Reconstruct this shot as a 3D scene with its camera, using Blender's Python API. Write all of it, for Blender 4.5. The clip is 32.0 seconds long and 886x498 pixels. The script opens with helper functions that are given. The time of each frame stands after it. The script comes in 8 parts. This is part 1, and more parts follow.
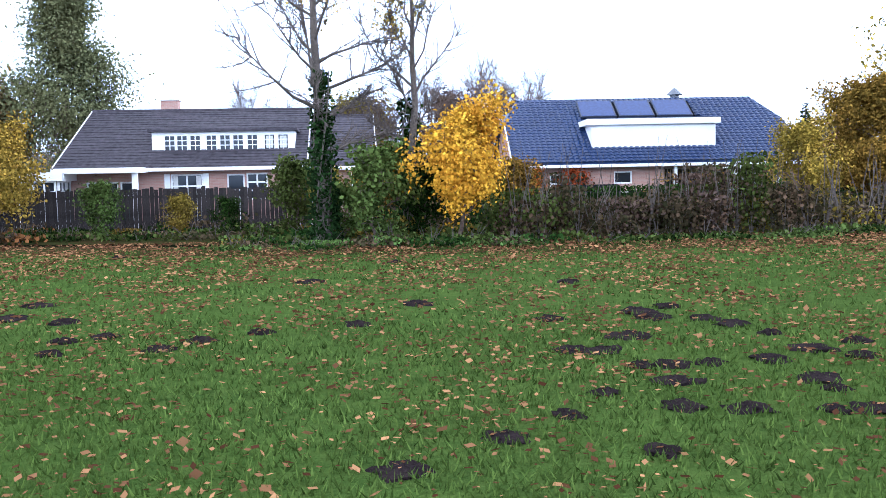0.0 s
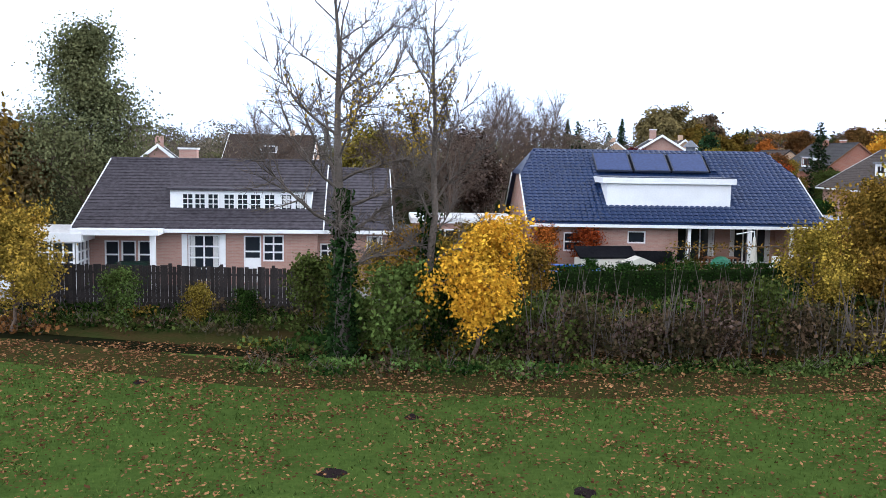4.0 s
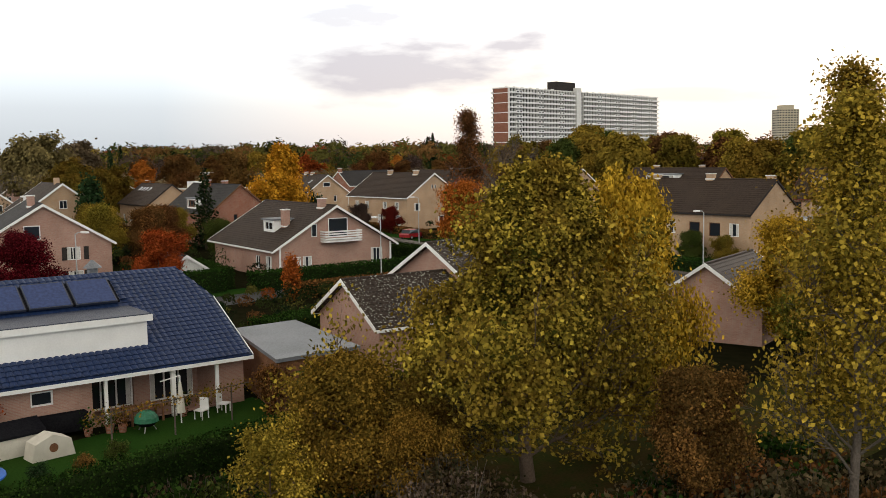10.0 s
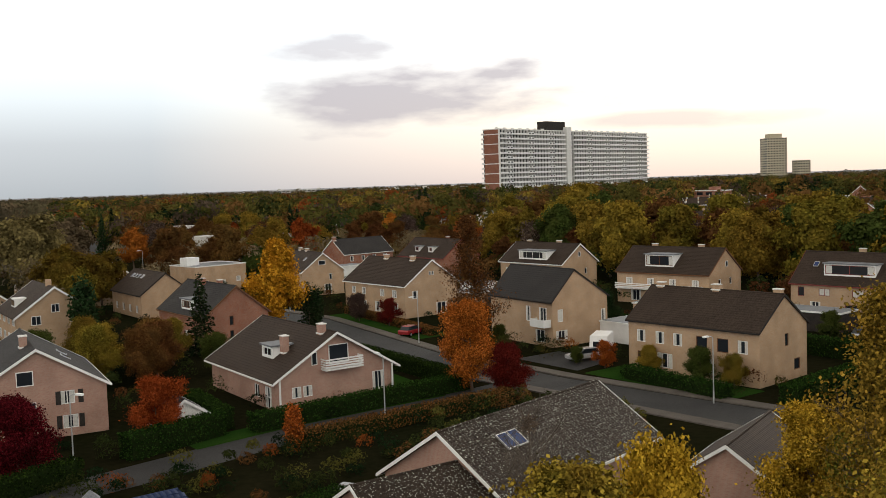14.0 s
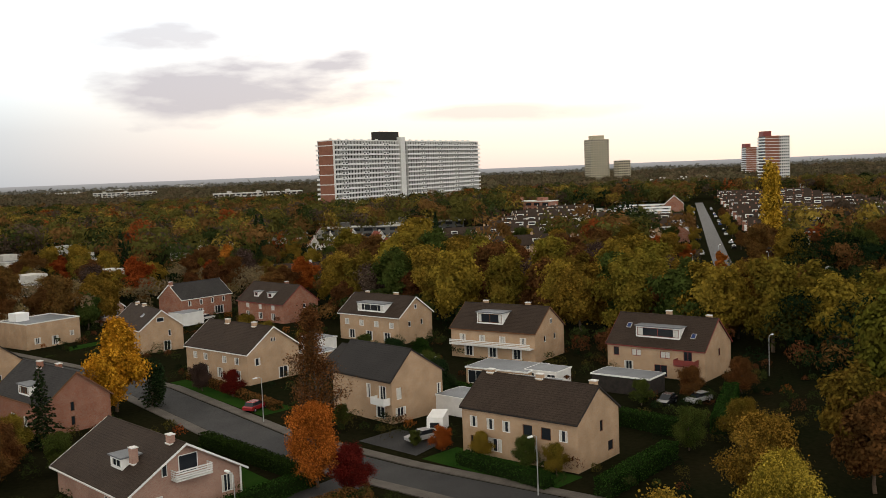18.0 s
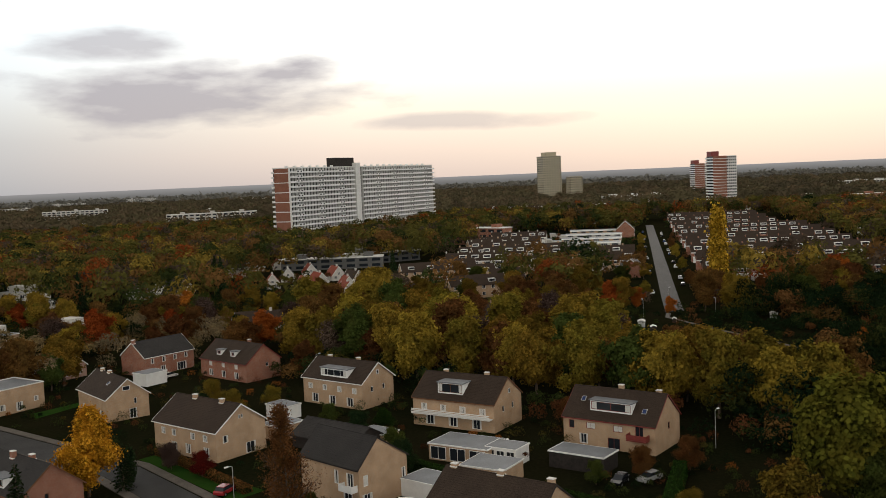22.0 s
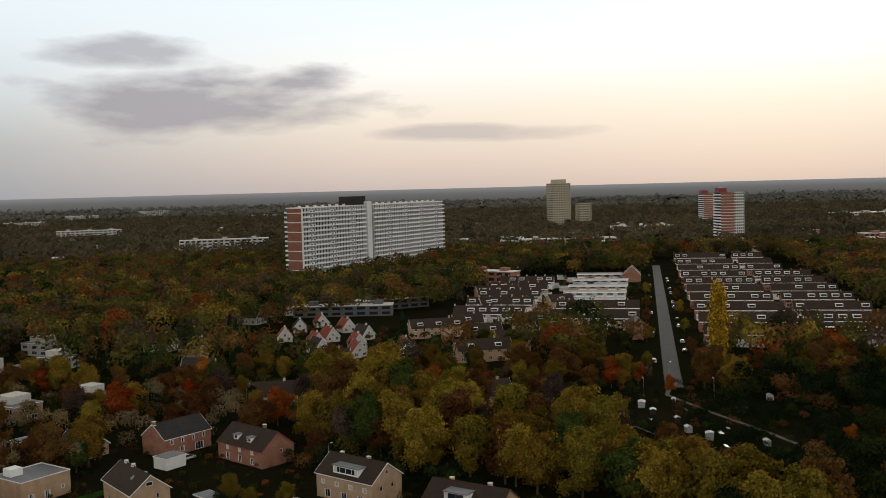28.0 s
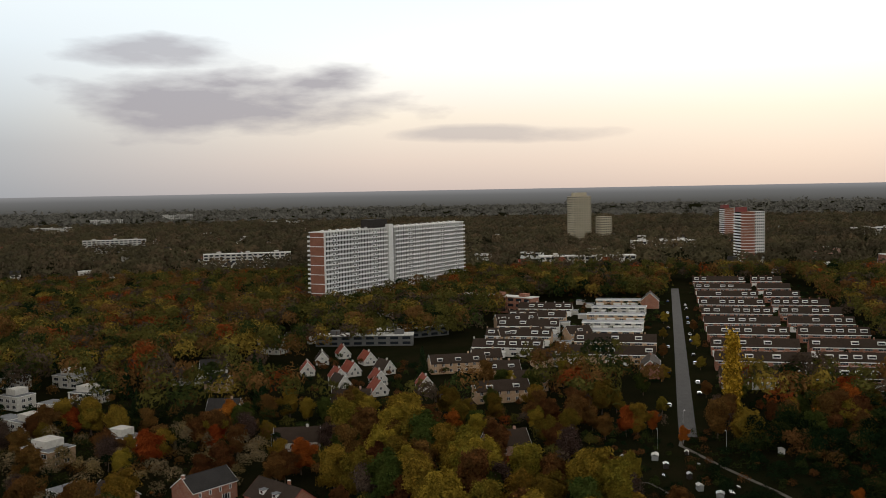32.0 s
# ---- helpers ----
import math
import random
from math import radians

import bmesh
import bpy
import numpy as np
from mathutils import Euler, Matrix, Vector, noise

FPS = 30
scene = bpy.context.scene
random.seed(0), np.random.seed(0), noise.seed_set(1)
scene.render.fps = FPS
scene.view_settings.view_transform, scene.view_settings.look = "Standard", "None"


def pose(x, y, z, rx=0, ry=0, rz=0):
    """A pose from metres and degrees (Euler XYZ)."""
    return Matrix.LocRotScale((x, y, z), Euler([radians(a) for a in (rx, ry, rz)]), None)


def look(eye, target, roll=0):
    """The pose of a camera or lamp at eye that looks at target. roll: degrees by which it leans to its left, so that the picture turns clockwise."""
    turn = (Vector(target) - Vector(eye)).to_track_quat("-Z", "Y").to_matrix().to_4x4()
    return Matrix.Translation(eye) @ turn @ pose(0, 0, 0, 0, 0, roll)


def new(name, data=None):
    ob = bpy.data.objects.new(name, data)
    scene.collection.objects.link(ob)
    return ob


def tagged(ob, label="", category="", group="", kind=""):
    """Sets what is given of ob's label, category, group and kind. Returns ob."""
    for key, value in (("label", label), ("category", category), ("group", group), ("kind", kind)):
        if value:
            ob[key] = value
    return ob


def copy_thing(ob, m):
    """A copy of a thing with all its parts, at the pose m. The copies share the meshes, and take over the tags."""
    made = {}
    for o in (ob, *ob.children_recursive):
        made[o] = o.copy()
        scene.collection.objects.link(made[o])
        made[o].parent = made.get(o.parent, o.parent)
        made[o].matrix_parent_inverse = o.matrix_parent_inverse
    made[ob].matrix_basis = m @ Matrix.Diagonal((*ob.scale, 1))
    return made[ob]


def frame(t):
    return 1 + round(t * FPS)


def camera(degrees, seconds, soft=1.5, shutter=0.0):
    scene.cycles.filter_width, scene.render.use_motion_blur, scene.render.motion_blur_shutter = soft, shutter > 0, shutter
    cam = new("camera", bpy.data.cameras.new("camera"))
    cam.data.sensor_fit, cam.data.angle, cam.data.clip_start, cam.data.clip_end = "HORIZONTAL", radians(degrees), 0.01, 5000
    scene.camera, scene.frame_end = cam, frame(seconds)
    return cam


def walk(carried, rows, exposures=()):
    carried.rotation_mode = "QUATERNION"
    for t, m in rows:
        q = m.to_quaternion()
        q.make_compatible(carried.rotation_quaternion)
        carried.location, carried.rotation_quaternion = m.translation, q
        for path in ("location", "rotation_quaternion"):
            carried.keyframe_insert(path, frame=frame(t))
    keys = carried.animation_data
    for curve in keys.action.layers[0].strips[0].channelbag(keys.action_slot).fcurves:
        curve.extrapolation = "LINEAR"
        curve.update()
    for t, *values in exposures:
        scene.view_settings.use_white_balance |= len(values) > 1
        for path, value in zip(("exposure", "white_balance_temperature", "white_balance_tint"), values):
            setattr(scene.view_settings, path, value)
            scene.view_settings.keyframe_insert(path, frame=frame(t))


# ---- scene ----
cam = camera(49.44, 32.0, soft=0.5)
# seconds, x, y, z, yaw, pitch, roll
PATH = [
    (0.0, 0.00, 0.00, 1.79, -0.00, -4.18, 1.12),
    (0.5, 0.58, -0.27, 1.89, 1.07, -3.46, 1.00),
    (1.0, 0.70, -0.35, 2.23, 1.39, -3.52, 0.81),
    (1.5, 0.51, -0.36, 2.64, 1.18, -3.69, 0.64),
    (2.0, 0.31, -0.26, 3.15, 0.99, -3.92, 0.28),
    (2.5, 0.09, -0.22, 3.83, 0.74, -4.36, -0.02),
    (3.0, -0.20, -0.31, 4.57, 0.34, -4.91, -0.24),
    (3.5, -0.14, -0.12, 5.21, 0.50, -5.30, -0.58),
    (5.5, -1.10, 1.43, 7.03, 0.67, -5.86, -1.59),
    (6.0, -0.97, 2.65, 7.35, 1.86, -5.65, -1.74),
    (6.5, -1.07, 3.99, 7.65, 2.78, -5.44, -1.81),
    (7.0, -0.62, 5.11, 7.99, 2.40, -5.25, -1.70),
    (7.5, -0.14, 5.83, 8.45, -0.98, -5.13, -1.46),
    (8.0, 0.45, 7.71, 8.87, -8.65, -4.92, -1.98),
    (8.5, 1.40, 9.37, 9.06, -17.02, -4.83, -1.06),
    (9.0, 1.19, 8.77, 9.92, -25.99, -5.33, -0.65),
    (9.5, -0.30, 6.43, 11.12, -33.26, -5.47, -0.44),
    (10.0, -0.21, 6.32, 11.98, -35.54, -5.56, 0.83),
    (10.5, -0.23, 6.83, 12.81, -35.67, -5.38, 1.47),
    (11.0, 0.14, 7.23, 13.68, -35.85, -5.23, 2.07),
    (11.5, 0.12, 7.67, 14.84, -35.92, -5.15, 1.78),
    (12.0, 0.19, 7.95, 16.17, -36.01, -5.19, 1.88),
    (12.5, 0.20, 8.11, 17.55, -36.10, -5.10, 2.35),
    (13.0, 0.38, 8.29, 18.92, -36.08, -4.74, 2.44),
    (13.5, 0.65, 8.72, 20.16, -36.08, -4.29, 2.28),
    (14.0, 0.76, 9.10, 21.36, -36.14, -3.89, 1.96),
    (14.5, 1.32, 9.40, 22.79, -35.86, -3.77, 1.80),
    (16.5, 0.67, 8.57, 28.96, -36.45, -4.01, 2.19),
    (17.0, -0.07, 7.71, 30.57, -38.72, -4.22, 2.22),
    (17.5, -1.75, 6.08, 32.24, -42.81, -4.47, 2.20),
    (18.0, -3.01, 4.71, 34.01, -45.95, -4.70, 2.22),
    (18.5, -4.39, 3.64, 35.74, -47.77, -4.87, 2.39),
    (19.0, -5.02, 3.26, 37.04, -48.22, -4.83, 2.60),
    (19.5, -5.34, 3.11, 38.46, -48.33, -4.75, 2.74),
    (20.0, -5.55, 3.00, 39.97, -48.43, -4.67, 2.72),
    (20.5, -5.94, 2.72, 41.51, -48.52, -4.57, 2.71),
    (21.0, -6.52, 2.35, 43.13, -48.60, -4.49, 2.57),
    (21.5, -6.97, 1.94, 44.83, -48.66, -4.40, 2.50),
    (22.0, -7.49, 1.62, 46.46, -48.73, -4.30, 2.42),
    (22.5, -7.80, 1.34, 48.14, -48.77, -4.22, 2.36),
    (23.0, -8.12, 0.86, 49.70, -48.78, -4.13, 2.25),
    (23.5, -8.71, 0.34, 51.29, -48.74, -4.05, 2.10),
    (24.0, -9.44, -0.22, 53.05, -48.70, -3.99, 2.03),
    (24.5, -10.15, -0.75, 54.66, -48.65, -3.88, 1.93),
    (25.0, -10.56, -1.18, 56.41, -48.60, -3.81, 1.89),
    (25.5, -11.11, -1.81, 58.11, -48.52, -3.72, 1.83),
    (27.5, -13.67, -4.76, 66.11, -48.20, -3.61, 1.53),
    (28.0, -14.27, -5.34, 68.15, -48.12, -3.62, 1.45),
    (28.5, -14.80, -5.96, 70.12, -48.03, -3.64, 1.37),
    (29.0, -15.48, -6.65, 72.05, -47.94, -3.65, 1.31),
    (29.5, -16.25, -7.45, 74.08, -47.81, -3.65, 1.24),
    (30.0, -16.96, -8.26, 76.26, -47.62, -3.61, 1.24),
    (30.5, -17.77, -8.90, 78.65, -47.43, -3.60, 1.15),
    (31.0, -18.25, -9.62, 81.08, -47.24, -3.60, 1.11),
    (31.5, -18.90, -10.24, 83.28, -47.05, -3.57, 1.10),
    (32.0, -19.48, -10.88, 85.41, -46.86, -3.53, 1.03),
]
EXPOSURES = [(0, 2.08, 4780, 17), (1.5, 1.92, 4820, 19), (3, 1.68, 5000, 18), (6, 1.26, 5750, 10), (8, 1.05, 6150, 10), (9, 0.58, 6450, 10), (10, 0.64, 6500, 10), (12, 0.62, 6550, 10), (13, 0.52, 6550, 10), (14, 0.42, 6550, 10), (17, 0.50, 6600, 10), (19, 0.42, 6600, 10), (22, 0.11, 6550, 10), (25, -0.15, 6450, 10), (28, -0.2, 6400, 10), (32, -0.14, 6400, 10)]
walk(cam, [(t, pose(x, y, z, 90 + p, r, yaw)) for t, x, y, z, yaw, p, r in PATH], EXPOSURES)

# ---- world and light ----
world = bpy.data.worlds.new("sky")
scene.world = world
world.use_nodes = True
wt = world.node_tree
wt.nodes.clear()


def wn(kind, **sets):
    n = wt.nodes.new(kind)
    for k, v in sets.items():
        n.inputs[k].default_value = v
    return n


SUN_AZ, SUN_EL = radians(68), radians(16)  # clockwise from +y
w_co = wn("ShaderNodeTexCoord")
w_xyz = wn("ShaderNodeSeparateXYZ")
wt.links.new(w_co.outputs["Generated"], w_xyz.inputs[0])
w_sky = wn("ShaderNodeTexSky")
w_sky.sky_type, w_sky.sun_disc = "NISHITA", False
w_sky.sun_elevation, w_sky.sun_rotation = SUN_EL, SUN_AZ


def wmath(op, a, b=None, clamp=False):
    n = wt.nodes.new("ShaderNodeMath")
    n.operation, n.use_clamp = op, clamp
    for i, v in enumerate((a, b)):
        if v is None:
            continue
        if isinstance(v, (int, float)):
            n.inputs[i].default_value = v
        else:
            wt.links.new(v, n.inputs[i])
    return n.outputs[0]


def wramp(fac, stops):
    n = wt.nodes.new("ShaderNodeValToRGB")
    while len(n.color_ramp.elements) < len(stops):
        n.color_ramp.elements.new(0.5)
    for e, (p, c) in zip(n.color_ramp.elements, stops):
        e.position, e.color = p, (*c, 1)
    wt.links.new(fac, n.inputs[0])
    return n.outputs[0]


def wmix(fac, a, b, mode="MIX"):
    n = wt.nodes.new("ShaderNodeMix")
    n.data_type, n.blend_type = "RGBA", mode
    for i, v in ((0, fac), (6, a), (7, b)):
        if isinstance(v, (int, float, tuple)):
            n.inputs[i].default_value = v
        else:
            wt.links.new(v, n.inputs[i])
    return n.outputs[2]


# high overcast at dusk: bright low band, cream towards the sun and grey-blue away from it, softer overhead
w_el = w_xyz.outputs["Z"]
w_warm = wramp(w_el, [(0.0, (0.58, 0.49, 0.46)), (0.03, (0.76, 0.63, 0.55)), (0.075, (0.95, 0.84, 0.70)), (0.12, (1.05, 1.02, 0.96)), (0.185, (0.95, 1.03, 1.06)), (0.26, (0.87, 1.02, 1.12)), (0.42, (0.86, 0.82, 0.74)), (0.68, (0.44, 0.41, 0.37)), (1.0, (0.31, 0.29, 0.26))])
w_cool = wramp(w_el, [(0.0, (0.33, 0.36, 0.39)), (0.05, (0.43, 0.46, 0.49)), (0.09, (0.60, 0.65, 0.68)), (0.15, (0.80, 0.88, 0.92)), (0.21, (0.95, 1.0, 1.0)), (0.30, (1.05, 1.0, 0.90)), (0.45, (0.86, 0.82, 0.74)), (0.68, (0.44, 0.41, 0.37)), (1.0, (0.31, 0.29, 0.26))])
w_side = wmath("ADD", wmath("MULTIPLY", w_xyz.outputs["X"], math.sin(SUN_AZ)), wmath("MULTIPLY", w_xyz.outputs["Y"], math.cos(SUN_AZ)))
w_sidef = wmath("MULTIPLY", wmath("SUBTRACT", w_side, 0.66), 4.0, True)
w_over = wmix(w_sidef, w_cool, w_warm)
# the western sky, opposite the town, is clearer
w_west = wmath("MULTIPLY", wmath("SUBTRACT", wmath("MULTIPLY", wmath("ADD", w_xyz.outputs["X"], w_xyz.outputs["Y"]), -0.707), 0.1), 1.6, True)
w_over = wmix(w_west, w_over, wmix(1.0, w_over, (1.36, 1.33, 1.28, 1), "MULTIPLY"))
# grey broken cloud, drawn out level
w_map = wn("ShaderNodeMapping")
w_map.inputs["Scale"].default_value = (7.0, 7.0, 26.0)
w_map.inputs["Location"].default_value = (1.35, 0.4, 0.55)
wt.links.new(w_co.outputs["Generated"], w_map.inputs[0])
w_noise = wn("ShaderNodeTexNoise", Scale=1.0, Detail=6.0, Roughness=0.52)
wt.links.new(w_map.outputs[0], w_noise.inputs["Vector"])
w_rag = wmath("MULTIPLY", wmath("SUBTRACT", w_noise.outputs[0], 0.52), 4.0)


def cloud_bank(az, el, half_w, half_h, dense):
    """How far a direction lies inside one ragged bank of cloud."""
    side = wmath("SUBTRACT", wmath("MULTIPLY", w_xyz.outputs["X"], math.cos(radians(az))), wmath("MULTIPLY", w_xyz.outputs["Y"], math.sin(radians(az))))
    u = wmath("POWER", wmath("ABSOLUTE", wmath("DIVIDE", side, half_w)), 2.0)
    v = wmath("POWER", wmath("ABSOLUTE", wmath("DIVIDE", wmath("SUBTRACT", w_el, el), half_h)), 2.0)
    return wmath("MULTIPLY", wmath("ADD", wmath("SUBTRACT", 1.0, wmath("ADD", u, v)), w_rag, True), dense)


w_cloud = wmath("MAXIMUM", cloud_bank(34.5, 0.090, 0.19, 0.040, 0.9), cloud_bank(51, 0.057, 0.13, 0.010, 0.55))
w_cloud = wmath("MAXIMUM", w_cloud, cloud_bank(31, 0.138, 0.11, 0.018, 0.7))
w_cloud = wmath("MULTIPLY", w_cloud, wmath("GREATER_THAN", w_xyz.outputs["Y"], 0.0))
w_all = wmix(w_cloud, w_over, (0.38, 0.355, 0.385, 1))
w_all = wmix(0.004, w_all, w_sky.outputs[0])
# far land under the horizon; its ramp pales upwards to imitate haze
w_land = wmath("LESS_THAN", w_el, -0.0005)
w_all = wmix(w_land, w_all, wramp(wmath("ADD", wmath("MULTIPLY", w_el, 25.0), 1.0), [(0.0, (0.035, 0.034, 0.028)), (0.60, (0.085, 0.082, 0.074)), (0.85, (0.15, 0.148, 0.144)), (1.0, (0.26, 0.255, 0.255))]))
w_bg = wn("ShaderNodeBackground", Strength=1.08)
w_out = wn("ShaderNodeOutputWorld")
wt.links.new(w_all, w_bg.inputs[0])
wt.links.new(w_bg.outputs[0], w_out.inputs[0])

sun = new("sun", bpy.data.lights.new("sun", "SUN"))
sun.data.energy, sun.data.angle, sun.data.color = 0.6, radians(14), (1.0, 0.9, 0.78)
sun.matrix_world = look((100 * math.sin(SUN_AZ), 100 * math.cos(SUN_AZ), 100 * math.tan(SUN_EL)), (0, 0, 0))

# ---- materials ----


def nodes(name, rough=0.8, metal=0.0):
    m = bpy.data.materials.new(name)
    m.use_nodes = True
    b = m.node_tree.nodes["Principled BSDF"]
    b.inputs["Roughness"].default_value, b.inputs["Metallic"].default_value = rough, metal
    if rough > 0.6:
        b.inputs["Specular IOR Level"].default_value = 0.0 if rough > 0.9 else 0.12
    return m, m.node_tree, b


def mixc(nt, fac, a, b, mode="MIX"):
    n = nt.nodes.new("ShaderNodeMix")
    n.data_type, n.blend_type = "RGBA", mode
    for i, v in ((0, fac), (6, a), (7, b)):
        if isinstance(v, (int, float)):
            n.inputs[i].default_value = v
        elif isinstance(v, tuple):
            n.inputs[i].default_value = (*v[:3], 1)
        else:
            nt.links.new(v, n.inputs[i])
    return n.outputs[2]


def noise_of(nt, co, scale, detail=4.0, lo=0.35, hi=0.65):
    n = nt.nodes.new("ShaderNodeTexNoise")
    n.inputs["Scale"].default_value, n.inputs["Detail"].default_value = scale, detail
    nt.links.new(co, n.inputs["Vector"])
    r = nt.nodes.new("ShaderNodeMapRange")
    r.inputs["From Min"].default_value, r.inputs["From Max"].default_value = lo, hi
    nt.links.new(n.outputs[0], r.inputs[0])
    return r.outputs[0]


def coords(nt, world_space=False):
    if world_space:
        return nt.nodes.new("ShaderNodeNewGeometry").outputs["Position"]
    return nt.nodes.new("ShaderNodeTexCoord").outputs["Object"]


def bump(nt, b, height, strength, dist=0.02):
    n = nt.nodes.new("ShaderNodeBump")
    n.inputs["Strength"].default_value, n.inputs["Distance"].default_value = strength, dist
    nt.links.new(height, n.inputs["Height"])
    nt.links.new(n.outputs[0], b.inputs["Normal"])


def plain(name, c1, c2, rough=0.7, big=0.6, fine=18.0, metal=0.0, relief=0.3, rnd=0.0, world_space=False, grain=0.35):
    """Two tones in large stains, with fine grain and relief."""
    m, nt, b = nodes(name, rough, metal)
    co = coords(nt, world_space)
    f1, f2 = noise_of(nt, co, big, 5), noise_of(nt, co, fine, 6)
    c = mixc(nt, f1, c1, c2)
    c = mixc(nt, grain, c, mixc(nt, f2, tuple(v * 0.6 for v in c1), tuple(min(1, v * 1.25) for v in c2)))
    if rnd:
        oi = nt.nodes.new("ShaderNodeObjectInfo")
        h = nt.nodes.new("ShaderNodeHueSaturation")
        r = nt.nodes.new("ShaderNodeMapRange")
        r.inputs["To Min"].default_value, r.inputs["To Max"].default_value = 1 - rnd, 1 + rnd
        nt.links.new(oi.outputs["Random"], r.inputs[0])
        nt.links.new(r.outputs[0], h.inputs["Value"])
        nt.links.new(c, h.inputs["Color"])
        c = h.outputs[0]
    nt.links.new(c, b.inputs["Base Color"])
    bump(nt, b, f2, relief)
    return m


def brickwork(name, c1, c2, mortar):
    m, nt, b = nodes(name, 0.85)
    co = coords(nt)
    sx = nt.nodes.new("ShaderNodeSeparateXYZ")
    nt.links.new(co, sx.inputs[0])
    ad = nt.nodes.new("ShaderNodeMath")
    nt.links.new(sx.outputs[0], ad.inputs[0])
    nt.links.new(sx.outputs[1], ad.inputs[1])
    cx = nt.nodes.new("ShaderNodeCombineXYZ")
    nt.links.new(ad.outputs[0], cx.inputs[0])
    nt.links.new(sx.outputs[2], cx.inputs[1])
    br = nt.nodes.new("ShaderNodeTexBrick")
    br.inputs["Scale"].default_value = 1.0
    br.inputs["Brick Width"].default_value, br.inputs["Row Height"].default_value = 0.22, 0.065
    br.inputs["Mortar Size"].default_value = 0.006
    br.inputs["Color1"].default_value, br.inputs["Color2"].default_value, br.inputs["Mortar"].default_value = (*c1, 1), (*c2, 1), (*mortar, 1)
    nt.links.new(cx.outputs[0], br.inputs["Vector"])
    st = noise_of(nt, co, 0.5, 5)
    c = mixc(nt, st, br.outputs[0], mixc(nt, 0.35, br.outputs[0], tuple(v * 0.45 for v in c1)))
    nt.links.new(c, b.inputs["Base Color"])
    bump(nt, b, br.outputs["Fac"], -0.4, 0.01)
    return m


def rooftile(name, c1, c2, spots=0.0, gloss=0.75):
    m, nt, b = nodes(name, gloss)
    co = coords(nt)
    f1, f2 = noise_of(nt, co, 0.35, 5), noise_of(nt, co, 5.0, 5)
    c = mixc(nt, f1, c1, c2)
    c = mixc(nt, 0.5, c, mixc(nt, f2, tuple(v * 0.55 for v in c1), tuple(v * 1.35 for v in c2)))
    if spots:
        s = noise_of(nt, co, 8.5, 3, 0.60, 0.64)
        c = mixc(nt, s, c, (0.42, 0.43, 0.38))
    nt.links.new(c, b.inputs["Base Color"])
    wv = nt.nodes.new("ShaderNodeTexWave")
    wv.wave_type, wv.bands_direction = "BANDS", "X"
    wv.inputs["Scale"].default_value, wv.inputs["Distortion"].default_value = 1.05, 0.3
    nt.links.new(co, wv.inputs["Vector"])
    bump(nt, b, wv.outputs["Fac"], 0.4, 0.03)
    return m


LEAVES = {}


def leafmat(name, c1, c2, c3, patch=0.45, deep=0.5, lo=0.28, hi=1.6, skew=1.7):
    """Leaves that vary leaf by leaf, branch by branch and tree by tree. A low lo and high skew darken most leaves,
    imitating shade inside a crown.
    """
    LEAVES[name] = (c1, c2, c3)
    m = bpy.data.materials.new(name)
    m.use_nodes = True
    nt = m.node_tree
    nt.nodes.clear()
    g = nt.nodes.new("ShaderNodeNewGeometry")
    pw = nt.nodes.new("ShaderNodeMath")
    pw.operation = "POWER"
    pw.inputs[1].default_value = skew
    nt.links.new(g.outputs["Random Per Island"], pw.inputs[0])
    ri = pw.outputs[0]
    f = noise_of(nt, g.outputs["Position"], patch, 3)
    c = mixc(nt, ri, tuple(v * lo for v in c1), tuple(v * hi for v in c2))
    c = mixc(nt, mixc(nt, 1 - deep, f, (0, 0, 0)), c, c3)
    oi = nt.nodes.new("ShaderNodeObjectInfo")
    h = nt.nodes.new("ShaderNodeHueSaturation")
    for sock, r0, r1 in (("Value", 0.75, 1.25), ("Hue", 0.485, 0.515)):
        r = nt.nodes.new("ShaderNodeMapRange")
        r.inputs["To Min"].default_value, r.inputs["To Max"].default_value = r0, r1
        nt.links.new(oi.outputs["Random"], r.inputs[0])
        nt.links.new(r.outputs[0], h.inputs[sock])
    nt.links.new(c, h.inputs["Color"])
    d, tr, mx = nt.nodes.new("ShaderNodeBsdfDiffuse"), nt.nodes.new("ShaderNodeBsdfTranslucent"), nt.nodes.new("ShaderNodeMixShader")
    mx.inputs[0].default_value = 0.2
    nt.links.new(h.outputs[0], d.inputs[0])
    nt.links.new(h.outputs[0], tr.inputs[0])
    nt.links.new(d.outputs[0], mx.inputs[1])
    nt.links.new(tr.outputs[0], mx.inputs[2])
    o = nt.nodes.new("ShaderNodeOutputMaterial")
    nt.links.new(mx.outputs[0], o.inputs[0])
    return m


def ground_material():
    """Short grass, thinner and leaf-strewn in patches."""
    m, nt, b = nodes("meadow_grass", 0.95)
    co = coords(nt, True)
    f1, f2, f3 = noise_of(nt, co, 0.09, 6), noise_of(nt, co, 1.1, 6), noise_of(nt, co, 28.0, 4)
    c = mixc(nt, f1, (0.056, 0.106, 0.018), (0.076, 0.115, 0.024))
    c = mixc(nt, mixc(nt, 0.25, f2, (0, 0, 0)), c, (0.030, 0.056, 0.012))
    c = mixc(nt, mixc(nt, 0.45, noise_of(nt, co, 6.5, 5), (0, 0, 0)), c, (0.098, 0.136, 0.030))
    c = mixc(nt, mixc(nt, 0.55, f3, (0, 0, 0)), c, (0.084, 0.134, 0.026))
    nt.links.new(c, b.inputs["Base Color"])
    bump(nt, b, f3, 0.8, 0.05)
    return m


